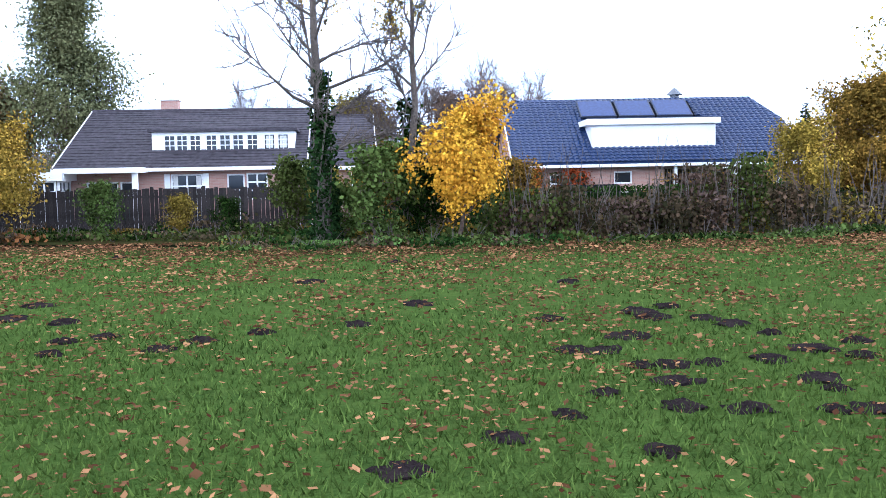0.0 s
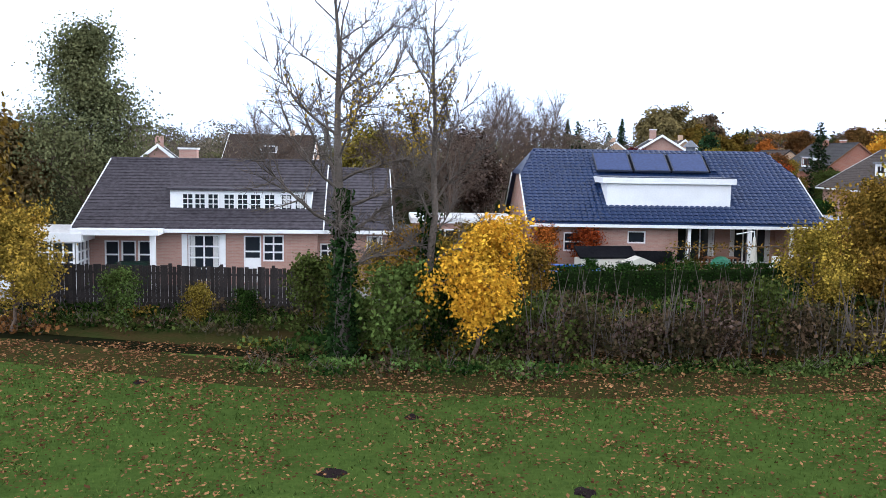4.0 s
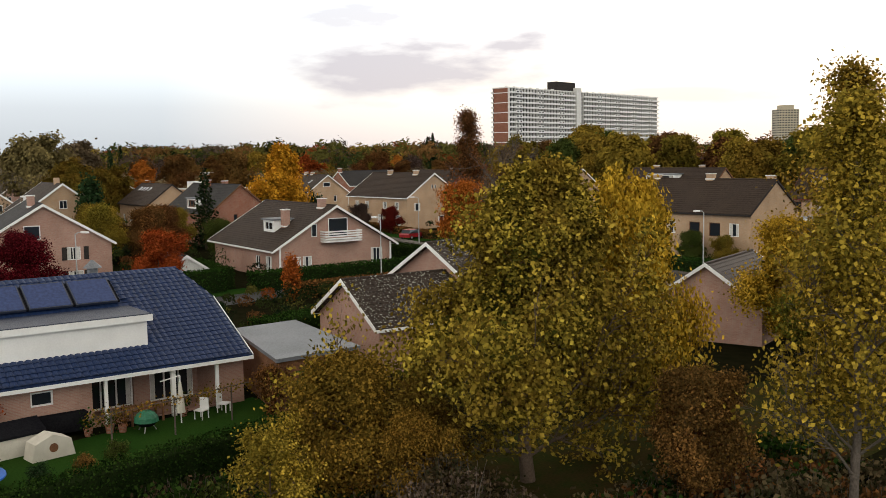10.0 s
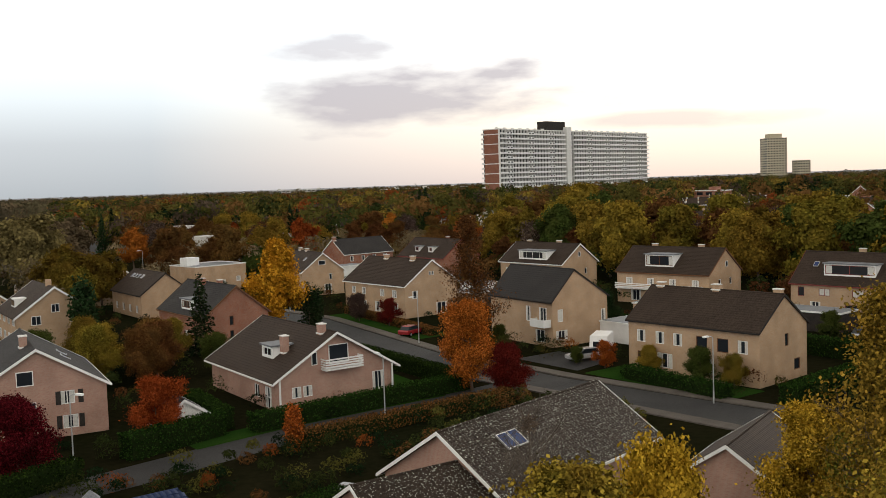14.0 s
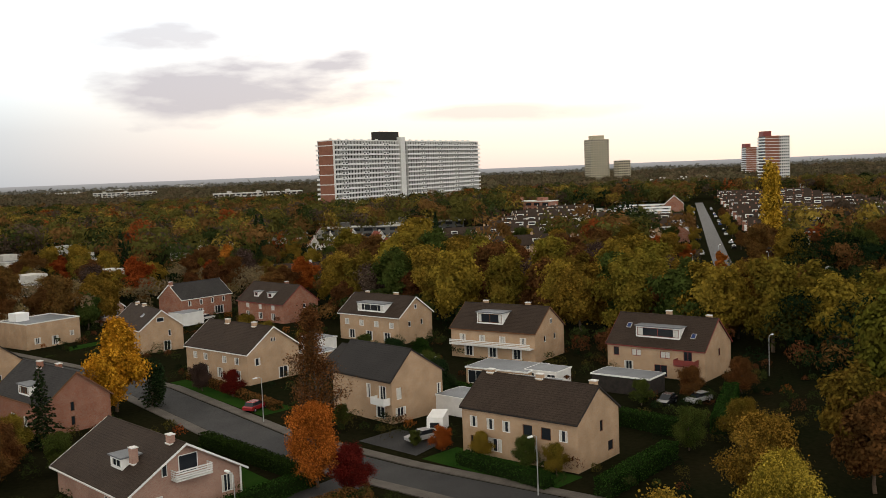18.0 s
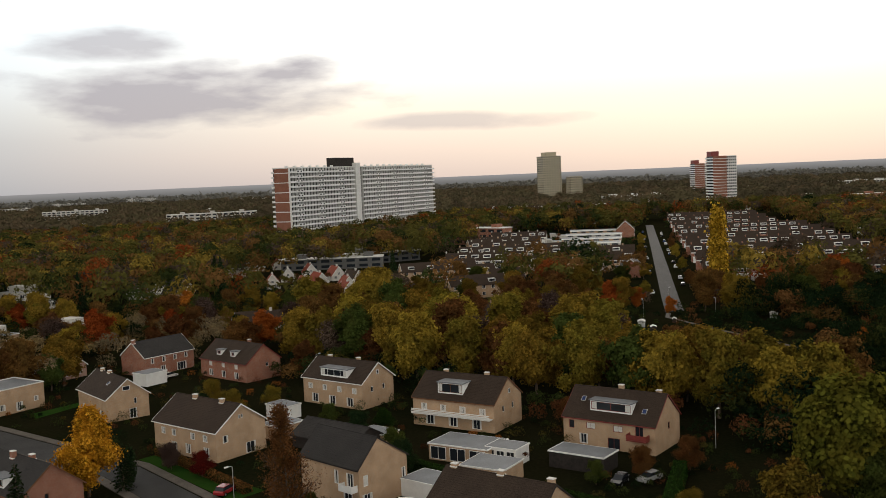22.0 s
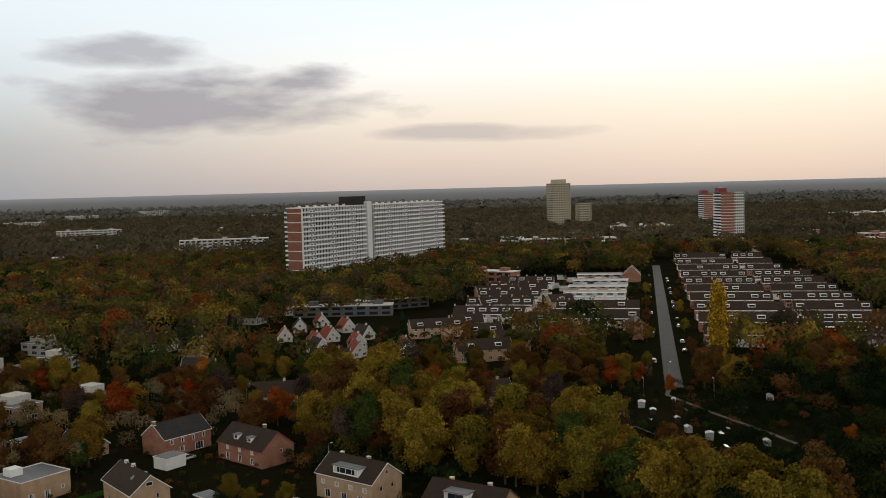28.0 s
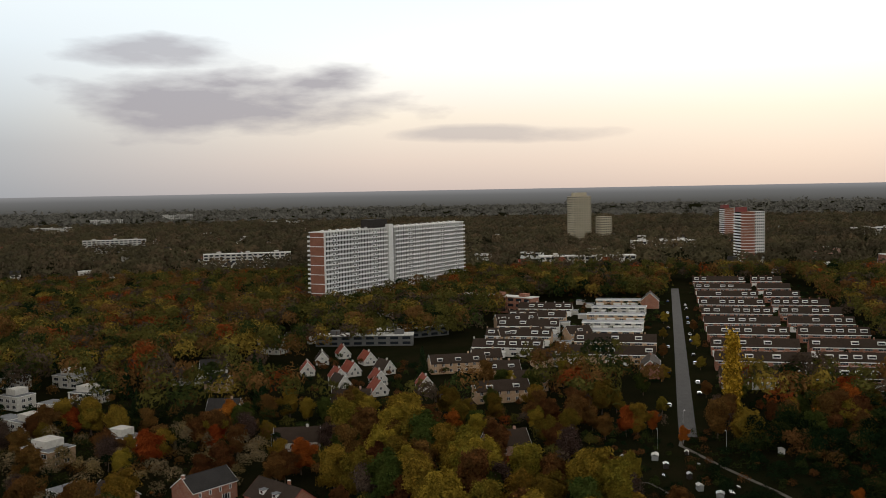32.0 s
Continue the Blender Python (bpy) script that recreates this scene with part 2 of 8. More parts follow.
M_GRASS = ground_material()
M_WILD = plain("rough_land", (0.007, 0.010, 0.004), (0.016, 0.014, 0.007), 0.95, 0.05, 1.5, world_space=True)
M_LAWN = plain("garden_lawn", (0.015, 0.048, 0.008), (0.026, 0.058, 0.011), 0.95, 0.3, 14, world_space=True)
M_LITTER = plain("leaf_litter", (0.026, 0.040, 0.010), (0.048, 0.032, 0.013), 0.95, 0.8, 9, world_space=True)
M_ASPHALT = plain("asphalt", (0.034, 0.034, 0.035), (0.050, 0.049, 0.049), 0.8, 0.25, 30, world_space=True)
M_PAVER = plain("concrete_pavers", (0.085, 0.075, 0.066), (0.13, 0.115, 0.10), 0.85, 0.5, 12, world_space=True)
M_KERB = plain("kerb_concrete", (0.24, 0.23, 0.22), (0.33, 0.32, 0.30), 0.85, 1.0, 20)
M_SOIL = plain("dark_soil", (0.016, 0.012, 0.013), (0.034, 0.025, 0.024), 0.95, 2.0, 30, relief=0.8)
M_BRICK = brickwork("buff_brick", (0.43, 0.275, 0.165), (0.50, 0.335, 0.21), (0.47, 0.395, 0.31))
M_BRICKP = brickwork("pinkish_brick", (0.38, 0.215, 0.165), (0.45, 0.27, 0.21), (0.43, 0.345, 0.295))
M_BRICKR = brickwork("red_brick", (0.28, 0.105, 0.065), (0.34, 0.14, 0.085), (0.34, 0.28, 0.24))
M_RENDER = plain("white_render", (0.44, 0.42, 0.39), (0.58, 0.56, 0.52), 0.85, 0.8, 15)
M_WHITE = plain("white_paint", (0.74, 0.74, 0.73), (0.82, 0.82, 0.81), 0.45, 0.9, 12, relief=0.03, grain=0.08)
M_CONC = plain("pale_concrete", (0.64, 0.63, 0.61), (0.76, 0.75, 0.73), 0.8, 0.15, 6)
M_BEIGE = plain("beige_concrete", (0.40, 0.35, 0.26), (0.48, 0.42, 0.31), 0.85, 0.1, 4)
M_ROOFB = rooftile("brown_rooftiles", (0.033, 0.023, 0.018), (0.050, 0.035, 0.026))
M_ROOFM = rooftile("mossy_brown_rooftiles", (0.026, 0.019, 0.015), (0.042, 0.030, 0.023), 1.0)
M_ROOFBL = rooftile("glazed_blue_rooftiles", (0.010, 0.022, 0.066), (0.015, 0.031, 0.088), 0.0, 0.38)
M_ROOFG = rooftile("grey_rooftiles", (0.028, 0.026, 0.026), (0.044, 0.041, 0.040))
M_ROOFR = rooftile("red_rooftiles", (0.18, 0.042, 0.026), (0.24, 0.060, 0.036))
M_FELT = plain("grey_roofing_felt", (0.10, 0.11, 0.12), (0.17, 0.18, 0.20), 0.6, 0.3, 10)
M_DARK = plain("dark_boards", (0.022, 0.020, 0.020), (0.045, 0.038, 0.034), 0.8, 1.5, 25)
M_FENCE = plain("weathered_fence_boards", (0.018, 0.015, 0.015), (0.036, 0.030, 0.027), 0.85, 2.0, 20, rnd=0.25)
M_WOOD = plain("brown_wood", (0.13, 0.060, 0.030), (0.20, 0.095, 0.05), 0.7, 1.5, 20)
M_REDW = plain("dark_red_paint", (0.16, 0.022, 0.018), (0.22, 0.035, 0.028), 0.5, 1.5, 15)
M_STEEL = plain("galvanised_steel", (0.45, 0.46, 0.47), (0.58, 0.59, 0.60), 0.4, 1.0, 20, 0.6)
M_BARK = plain("grey_bark", (0.075, 0.062, 0.052), (0.14, 0.115, 0.094), 0.9, 1.2, 14, relief=0.9)
M_BARKD = plain("brown_bark", (0.085, 0.060, 0.044), (0.14, 0.100, 0.072), 0.9, 1.2, 14, relief=0.9)
M_BLUE = plain("blue_plastic", (0.015, 0.10, 0.45), (0.02, 0.14, 0.55), 0.4, 1.0, 15)
M_BLACK = plain("black_mat", (0.008, 0.008, 0.010), (0.016, 0.016, 0.018), 0.92, 1.0, 15)
M_GREENP = plain("green_plastic", (0.01, 0.12, 0.06), (0.015, 0.16, 0.08), 0.5, 1.0, 15)
M_TARP = plain("dark_green_tarpaulin", (0.008, 0.020, 0.014), (0.014, 0.032, 0.022), 0.7, 2.0, 15)
M_CLOTH = plain("cream_cloth", (0.55, 0.52, 0.45), (0.66, 0.63, 0.55), 0.9, 1.0, 30, relief=0.1, grain=0.12)
M_CURT = plain("white_net_curtain", (0.50, 0.49, 0.46), (0.66, 0.65, 0.62), 0.9, 3.0, 30)
M_RUST = plain("rust_red_panel", (0.21, 0.090, 0.060), (0.27, 0.12, 0.080), 0.8, 0.3, 8)
M_WATER, _nt, _b = nodes("pond_water", 0.06)
_b.inputs["Base Color"].default_value = (0.03, 0.035, 0.035, 1)
M_GLASS, _nt, _b = nodes("window_glass", 0.06)
_b.inputs["Base Color"].default_value = (0.018, 0.022, 0.028, 1)
_b.inputs["IOR"].default_value = 1.5
M_SOLAR, _nt, _b = nodes("solar_glass", 0.12)
_f = noise_of(_nt, coords(_nt), 6.0, 2)
_nt.links.new(mixc(_nt, _f, (0.016, 0.032, 0.105), (0.024, 0.048, 0.15)), _b.inputs["Base Color"])
_b.inputs["Specular IOR Level"].default_value = 0.45
M_ROOFBL.node_tree.nodes["Principled BSDF"].inputs["Specular IOR Level"].default_value = 0.22
M_FRAME = plain("blue_black_metal", (0.016, 0.022, 0.042), (0.024, 0.032, 0.058), 0.5, 2.0, 30)
M_CARP = {}
for _n, _c in (("black", (0.012, 0.013, 0.016)), ("silver", (0.45, 0.46, 0.48)), ("white", (0.72, 0.72, 0.70)), ("blue", (0.03, 0.06, 0.16)), ("red", (0.3, 0.02, 0.025))):
    M_CARP[_n], _nt, _b = nodes(_n + "_car_paint", 0.25)
    _b.inputs["Base Color"].default_value = (*_c, 1)
    _b.inputs["Coat Weight"].default_value = 0.6
L_GREEN = leafmat("green_leaves", (0.044, 0.068, 0.014), (0.080, 0.108, 0.025), (0.075, 0.078, 0.018))
L_OLIVE = leafmat("olive_leaves", (0.110, 0.094, 0.015), (0.205, 0.158, 0.025), (0.24, 0.142, 0.022))
L_MOSS = leafmat("mossy_olive_leaves", (0.080, 0.088, 0.014), (0.150, 0.145, 0.022), (0.150, 0.115, 0.018))
L_OCHRE = leafmat("ochre_leaves", (0.24, 0.155, 0.020), (0.37, 0.235, 0.034), (0.20, 0.150, 0.026))
L_YELLOW = leafmat("yellow_leaves", (0.62, 0.33, 0.022), (0.78, 0.45, 0.036), (0.62, 0.28, 0.016), 0.45, 0.55, 0.35, 1.25)
L_ORANGE = leafmat("orange_leaves", (0.34, 0.095, 0.018), (0.48, 0.14, 0.026), (0.28, 0.070, 0.014))
L_RUST = leafmat("rust_brown_leaves", (0.13, 0.058, 0.020), (0.20, 0.088, 0.028), (0.095, 0.058, 0.020))
L_RED = leafmat("dark_red_leaves", (0.085, 0.006, 0.010), (0.14, 0.012, 0.016), (0.05, 0.008, 0.010))
L_NEEDLE = leafmat("dark_conifer_needles", (0.012, 0.028, 0.012), (0.024, 0.045, 0.018), (0.03, 0.042, 0.014))
L_HEDGE = leafmat("hedge_leaves", (0.014, 0.036, 0.007), (0.030, 0.060, 0.011), (0.017, 0.036, 0.008))
L_IVY = leafmat("ivy_leaves", (0.012, 0.028, 0.008), (0.026, 0.048, 0.013), (0.016, 0.026, 0.008))
L_LIME = leafmat("fresh_green_leaves", (0.075, 0.135, 0.028), (0.12, 0.19, 0.045), (0.10, 0.12, 0.025))
L_SOFT = leafmat("soft_grey_green_leaves", (0.105, 0.115, 0.050), (0.165, 0.172, 0.078), (0.120, 0.112, 0.044), 0.45, 0.5, 0.5, 1.25, 1.0)
# woods by the horizon: distance haze is put into the leaf colour
L_HAZE = leafmat("haze_tinted_distant_woods", (0.135, 0.128, 0.115), (0.155, 0.146, 0.13), (0.085, 0.08, 0.07), 0.003, 0.7, 0.95, 1.05, 1.0)
L_TWIG = leafmat("bare_brown_twigs", (0.075, 0.052, 0.042), (0.12, 0.085, 0.068), (0.09, 0.055, 0.035))
L_BRAMBLE = leafmat("bramble_leaves", (0.062, 0.046, 0.026), (0.118, 0.078, 0.044), (0.050, 0.060, 0.022))
L_FALLEN = leafmat("fallen_leaves", (0.17, 0.066, 0.028), (0.33, 0.18, 0.075), (0.090, 0.042, 0.022))
L_BLADE = leafmat("grass_blades", (0.084, 0.158, 0.028), (0.094, 0.150, 0.030), (0.074, 0.128, 0.022))
L_OAK = leafmat("yellowing_oak_leaves", (0.098, 0.118, 0.019), (0.44, 0.34, 0.046), (0.26, 0.155, 0.024), 0.6, 0.55, 0.32, 1.7, 2.0)
L_GOLD = leafmat("golden_leaves", (0.40, 0.28, 0.024), (0.62, 0.43, 0.045), (0.50, 0.32, 0.022))
# far woods: both leaf colours lightened in place of haze
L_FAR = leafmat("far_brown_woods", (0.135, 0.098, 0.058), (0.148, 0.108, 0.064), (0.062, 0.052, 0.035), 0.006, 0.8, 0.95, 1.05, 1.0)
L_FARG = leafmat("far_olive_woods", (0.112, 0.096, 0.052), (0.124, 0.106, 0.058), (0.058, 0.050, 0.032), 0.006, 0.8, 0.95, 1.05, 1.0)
WOOD = {}
for _n, _c in (("olive", (0.062, 0.054, 0.014)), ("green", (0.026, 0.034, 0.010)), ("rust", (0.092, 0.042, 0.016)), ("ochre", (0.135, 0.085, 0.018)), ("twig", (0.060, 0.042, 0.030)), ("orange", (0.19, 0.062, 0.014)), ("needle", (0.008, 0.015, 0.006))):
    WOOD[_n] = leafmat(_n + "_woods", tuple(v * 1.35 for v in _c), tuple(v * 1.65 for v in _c), tuple(v * 0.4 for v in _c), 0.05, 0.5, 0.75, 1.2, 1.0)
# leaf colours lightened to carry the mist over the woods behind
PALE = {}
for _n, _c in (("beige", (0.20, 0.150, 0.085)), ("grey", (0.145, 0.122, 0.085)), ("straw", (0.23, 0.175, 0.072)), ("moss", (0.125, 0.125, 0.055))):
    PALE[_n] = leafmat("mist_paled_" + _n + "_woods", _c, tuple(v * 1.3 for v in _c), tuple(v * 0.45 for v in _c), 0.11, 0.7, 0.7, 1.2, 1.0)
# hedge core: the shade between the leaves is put into this dark green
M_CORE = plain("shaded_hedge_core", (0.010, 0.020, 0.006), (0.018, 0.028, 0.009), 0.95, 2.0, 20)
# darkened to deepen the balcony recesses with painted shade; also the school's grey
M_FLATW = plain("balcony_shade_school_grey", (0.10, 0.10, 0.10), (0.15, 0.147, 0.143), 0.8, 0.15, 6)
M_ROOFH = rooftile("faded_grey_rooftiles", (0.043, 0.038, 0.044), (0.068, 0.060, 0.068))

# ---- building helpers ----
RNG = np.random.default_rng(7)
I4 = Matrix.Identity(4)


class MB:
    """Collects boxes, polygons and prisms of one mesh."""

    def __init__(self):
        self.v, self.f = [], []

    def poly(self, pts):
        n = len(self.v)
        self.v += [tuple(p) for p in pts]
        self.f.append(tuple(range(n, n + len(pts))))

    def box(self, x0, x1, y0, y1, z0, z1, m=None):
        c = [Vector((x, y, z)) for z in (z0, z1) for x, y in ((x0, y0), (x1, y0), (x1, y1), (x0, y1))]
        n = len(self.v)
        self.v += [tuple(m @ p if m else p) for p in c]
        self.f += [tuple(n + i for i in q) for q in ((3, 2, 1, 0), (4, 5, 6, 7), (0, 1, 5, 4), (1, 2, 6, 5), (2, 3, 7, 6), (3, 0, 4, 7))]
        return self

    def prism(self, ring, off):
        """A flat ring of points, made solid by the offset."""
        a, b = [Vector(p) for p in ring], [Vector(p) + Vector(off) for p in ring]
        n, k = len(self.v), len(ring)
        self.v += [tuple(p) for p in a + b]
        self.f += [tuple(range(n + k - 1, n - 1, -1)), tuple(range(n + k, n + 2 * k))]
        self.f += [(n + i, n + (i + 1) % k, n + k + (i + 1) % k, n + k + i) for i in range(k)]
        return self

    def tube(self, p0, p1, r0, r1, sides=8, cap=True):
        p0, p1 = Vector(p0), Vector(p1)
        d = (p1 - p0).normalized()
        a = d.orthogonal().normalized()
        b = d.cross(a)
        n = len(self.v)
        for p, r in ((p0, r0), (p1, r1)):
            self.v += [tuple(p + r * (math.cos(t) * a + math.sin(t) * b)) for t in (2 * math.pi * i / sides for i in range(sides))]
        self.f += [(n + i, n + (i + 1) % sides, n + sides + (i + 1) % sides, n + sides + i) for i in range(sides)]
        if cap:
            self.f += [tuple(range(n + sides - 1, n - 1, -1)), tuple(range(n + sides, n + 2 * sides))]
        return self

    def mesh(self, name, mat):
        me = bpy.data.meshes.new(name)
        me.from_pydata(self.v, [], self.f)
        me.materials.append(mat)
        return me


def part(name, shape, mat, parent=None, label="", at=None):
    """One mesh object under a thing or a part. shape: an MB or a ready mesh."""
    me = shape.mesh(name, mat) if isinstance(shape, MB) else shape
    ob = new(name, me)
    if not isinstance(shape, MB) and mat is not None and me.materials[0] != mat:
        ob.material_slots[0].link = "OBJECT"
        ob.material_slots[0].material = mat
    if parent:
        ob.parent = parent
    if at is not None:
        ob.matrix_basis = at
    return tagged(ob, label)


def thing(name, m, label, category, group="", kind=""):
    ob = new(name)
    ob.empty_display_size = 0.3
    ob.matrix_basis = m
    return tagged(ob, label, category, group, kind)


def quads_mesh(name, v, mat, tris=False):
    """A mesh of loose quads from an array of corners, four by four."""
    k = 3 if tris else 4
    n = len(v)
    me = bpy.data.meshes.new(name)
    me.vertices.add(n)
    me.vertices.foreach_set("co", np.ascontiguousarray(v, np.float32).ravel())
    me.loops.add(n)
    me.loops.foreach_set("vertex_index", np.arange(n, dtype=np.int32))
    me.polygons.add(n // k)
    me.polygons.foreach_set("loop_start", np.arange(0, n, k, dtype=np.int32))
    me.update(calc_edges=True)
    me.materials.append(mat)
    return me


def leaf_quads(c, size, rng, flat=0.0, out=None, loose=0.6):
    """Leaf-shaped quads at the points c, turned every way; flat pulls them level; out: the way that they face, more or less."""
    n = len(c)
    a = rng.normal(size=(n, 3))
    a /= np.linalg.norm(a, axis=1)[:, None] + 1e-9
    b = np.cross(a, rng.normal(size=(n, 3)))
    if out is not None:
        face = out + rng.normal(0, loose, (n, 3))
        b = np.cross(face, a)
        a = np.cross(b, face)
    if flat:
        a[:, 2] *= 1 - flat
        b[:, 2] *= 1 - flat
    a /= np.linalg.norm(a, axis=1)[:, None] + 1e-9
    b /= np.linalg.norm(b, axis=1)[:, None] + 1e-9
    s = (size * rng.uniform(0.6, 1.3, n))[:, None]
    out = np.empty((n, 4, 3))
    out[:, 0], out[:, 1], out[:, 2], out[:, 3] = c - a * s * 0.56, c - b * s * 0.42, c + a * s * 0.56, c + b * s * 0.42
    return out.reshape(-1, 3)


def tubes_mesh(name, segs, mat, sides=5):
    """Tapered round pieces of wood: rows of p0, p1, r0, r1."""
    s = np.array(segs)
    p0, p1, r0, r1 = s[:, :3], s[:, 3:6], s[:, 6], s[:, 7]
    d = p1 - p0
    d /= np.linalg.norm(d, axis=1)[:, None] + 1e-9
    ref = np.where(np.abs(d[:, 2:3]) > 0.9, np.array([[1.0, 0, 0]]), np.array([[0, 0, 1.0]]))
    a = np.cross(d, ref)
    a /= np.linalg.norm(a, axis=1)[:, None] + 1e-9
    b = np.cross(d, a)
    ang = np.arange(sides) * 2 * math.pi / sides
    ring = a[:, None] * np.cos(ang)[None, :, None] + b[:, None] * np.sin(ang)[None, :, None]
    v = np.concatenate([p0[:, None] + ring * r0[:, None, None], p1[:, None] + ring * r1[:, None, None]], 1)
    n = len(s)
    base = (np.arange(n) * 2 * sides)[:, None]
    i = np.arange(sides)
    j = (i + 1) % sides
    f = np.stack([base + i, base + j, base + sides + j, base + sides + i], -1).reshape(-1)
    me = bpy.data.meshes.new(name)
    me.vertices.add(n * 2 * sides)
    me.vertices.foreach_set("co", np.ascontiguousarray(v, np.float32).ravel())
    me.loops.add(len(f))
    me.loops.foreach_set("vertex_index", f.astype(np.int32))
    me.polygons.add(len(f) // 4)
    me.polygons.foreach_set("loop_start", np.arange(0, len(f), 4, dtype=np.int32))
    me.polygons.foreach_set("use_smooth", np.ones(len(f) // 4, bool))
    me.update(calc_edges=True)
    me.materials.append(mat)
    return me


# ---- trees ----


def grow(rng, h, spread, trunk_r, levels=3, first=0.25, n1=16, n2=5, n3=4, lean=0.3, wob=0.12, cone=False, top=0.8, taper=0.75, limb_r=0.5):
    """The wood of a tree: its stem, its limbs, and the tips of its twigs."""
    segs, tips = [], []
    pts = [np.zeros(3)]
    th = h * (0.97 if cone else top)
    for i in range(8):
        pts.append(pts[-1] + np.array([rng.normal(0, wob), rng.normal(0, wob), th / 8]))
    stem = [[*pts[i], *pts[i + 1], trunk_r * (1 - i / 8.6), trunk_r * (1 - (i + 1) / 8.6)] for i in range(8)]

    def limb(p, d, ln, r, lev):
        n = 4 if lev == 1 else 3
        q = p.copy()
        for k in range(n):
            d = d + rng.normal(0, 0.17, 3) + np.array([0, 0, 0.10])
            d /= np.linalg.norm(d)
            q2 = q + d * ln / n
            segs.append([*q, *q2, r * (1 - k / (n + 0.4)), r * (1 - (k + 1) / (n + 0.4))])
            if lev < levels and k >= (1 if lev == 1 else 0):
                for _ in range(n2 if lev == 1 else n3):
                    e = d + rng.normal(0, 0.75, 3) + np.array([0, 0, 0.12])
                    e /= np.linalg.norm(e)
                    limb(q + (q2 - q) * rng.random(), e, ln * rng.uniform(0.28, 0.55), r * 0.42, lev + 1)
            q = q2
        tips.append(q)

    for i in range(n1):
        t = first + (1 - first) * (i + rng.random()) / n1
        k = min(7, int(t * 8))
        p = pts[k] + (pts[k + 1] - pts[k]) * (t * 8 - k)
        a = i * 2.4 + rng.normal(0, 0.5)
        w = (t - first) / (1 - first)
        up = lean + 0.75 * w + rng.normal(0, 0.15)
        d = np.array([math.cos(a), math.sin(a), up])
        d /= np.linalg.norm(d)
        prof = (1 - w) ** taper * 0.95 + 0.14 if cone else math.sin(math.pi * (0.2 + 0.72 * w)) ** 0.8
        limb(p, d, spread * prof * rng.uniform(0.62, 1.2), trunk_r * (1 - t) * (0.34 if cone else limb_r) + 0.014, 1)
    return stem, segs, np.array(tips)


def crown_points(rng, tips, per, spread):
    c = np.repeat(tips, per, 0)
    return c + rng.normal(0, 1, c.shape) * np.array([spread, spread, spread * 0.75])


TREES = {}


def tree_meshes(key, seed, h, spread, trunk_r, per, leaf, clump, bark=None, **kw):
    rng = np.random.default_rng(seed)
    stem, segs, tips = grow(rng, h, spread, trunk_r, **kw)
    wood = (tubes_mesh("trunk", stem, bark or M_BARKD, 8), tubes_mesh("limbs", segs, bark or M_BARKD, 4))
    crown = None
    if per:
        c = crown_points(rng, tips, per, clump)
        away = (c - np.array([0, 0, h * 0.42])) / np.array([spread, spread, h * 0.45])
        away /= np.linalg.norm(away, axis=1)[:, None] + 1e-9
        crown = quads_mesh("crown", leaf_quads(c, leaf, rng, out=away, loose=0.45 if leaf > 0.3 else 0.8), L_OLIVE)
    TREES[key] = (wood, crown)


def conifer_meshes(key, seed, h, r, leaf, per):
    rng = np.random.default_rng(seed)
    segs, c = [[0, 0, 0, 0, 0, h, h * 0.018, 0.01]], []
    n = int(h * 9)
    for i in range(n):
        t = 0.06 + 0.93 * i / n
        a = i * 2.4
        ln = r * (1 - t) ** 0.85 * rng.uniform(0.75, 1.1) + 0.1
        p = np.array([0, 0, t * h])
        e = p + np.array([math.cos(a) * ln, math.sin(a) * ln, -0.28 * ln])
        segs.append([*p, *e, 0.02 + 0.012 * ln, 0.008])
        k = max(4, int(per * ln / r))
        w = rng.uniform(0.15, 1.05, (k, 1))
        c.append(p + (e - p) * w + rng.normal(0, 0.13 * (0.5 + ln * 0.3), (k, 3)))
    TREES[key] = ((tubes_mesh("trunk", segs[:1], M_BARKD, 7), tubes_mesh("limbs", segs[1:], M_BARKD, 4)), quads_mesh("crown", leaf_quads(np.concatenate(c), leaf, rng, 0.3), L_NEEDLE))


def column_meshes(key, seed, h, r, leaf, count):
    """A tall narrow tree with upright boughs."""
    rng = np.random.default_rng(seed)
    segs, c = [[0, 0, 0, 0, 0, h * 0.95, h * 0.02, 0.02]], []
    for i in range(60):
        t = 0.05 + 0.85 * i / 60
        a = i * 2.4
        w = r * math.sin(math.pi * (0.12 + 0.85 * t)) ** 0.7
        p, e = np.array([0, 0, t * h]), np.array([math.cos(a) * w, math.sin(a) * w, t * h + h * 0.12])
        segs.append([*p, *e, 0.09 * (1.1 - t), 0.02])
        k = count // 60
        s = rng.uniform(0.2, 1.1, (k, 1))
        c.append(p + (e - p) * s + rng.normal(0, 0.22 * r, (k, 3)) * np.array([1, 1, 1.8]))
    TREES[key] = ((tubes_mesh("trunk", segs[:1], M_BARK, 7), tubes_mesh("limbs", segs[1:], M_BARK, 4)), quads_mesh("crown", leaf_quads(np.concatenate(c), leaf, rng), L_OCHRE))


CROWNS = {}


def crown_material(mat):
    """The same leaves massed into a crown: less contrast leaf by leaf, more from bough to bough."""
    if mat.name not in CROWNS:
        c1, c2, c3 = (tuple(v * 0.78 for v in c) for c in LEAVES[mat.name])
        CROWNS[mat.name] = leafmat("massed_" + mat.name, c1, c2, c3, 0.35, 0.55, 0.55, 1.2, 1.0)
    return CROWNS[mat.name]


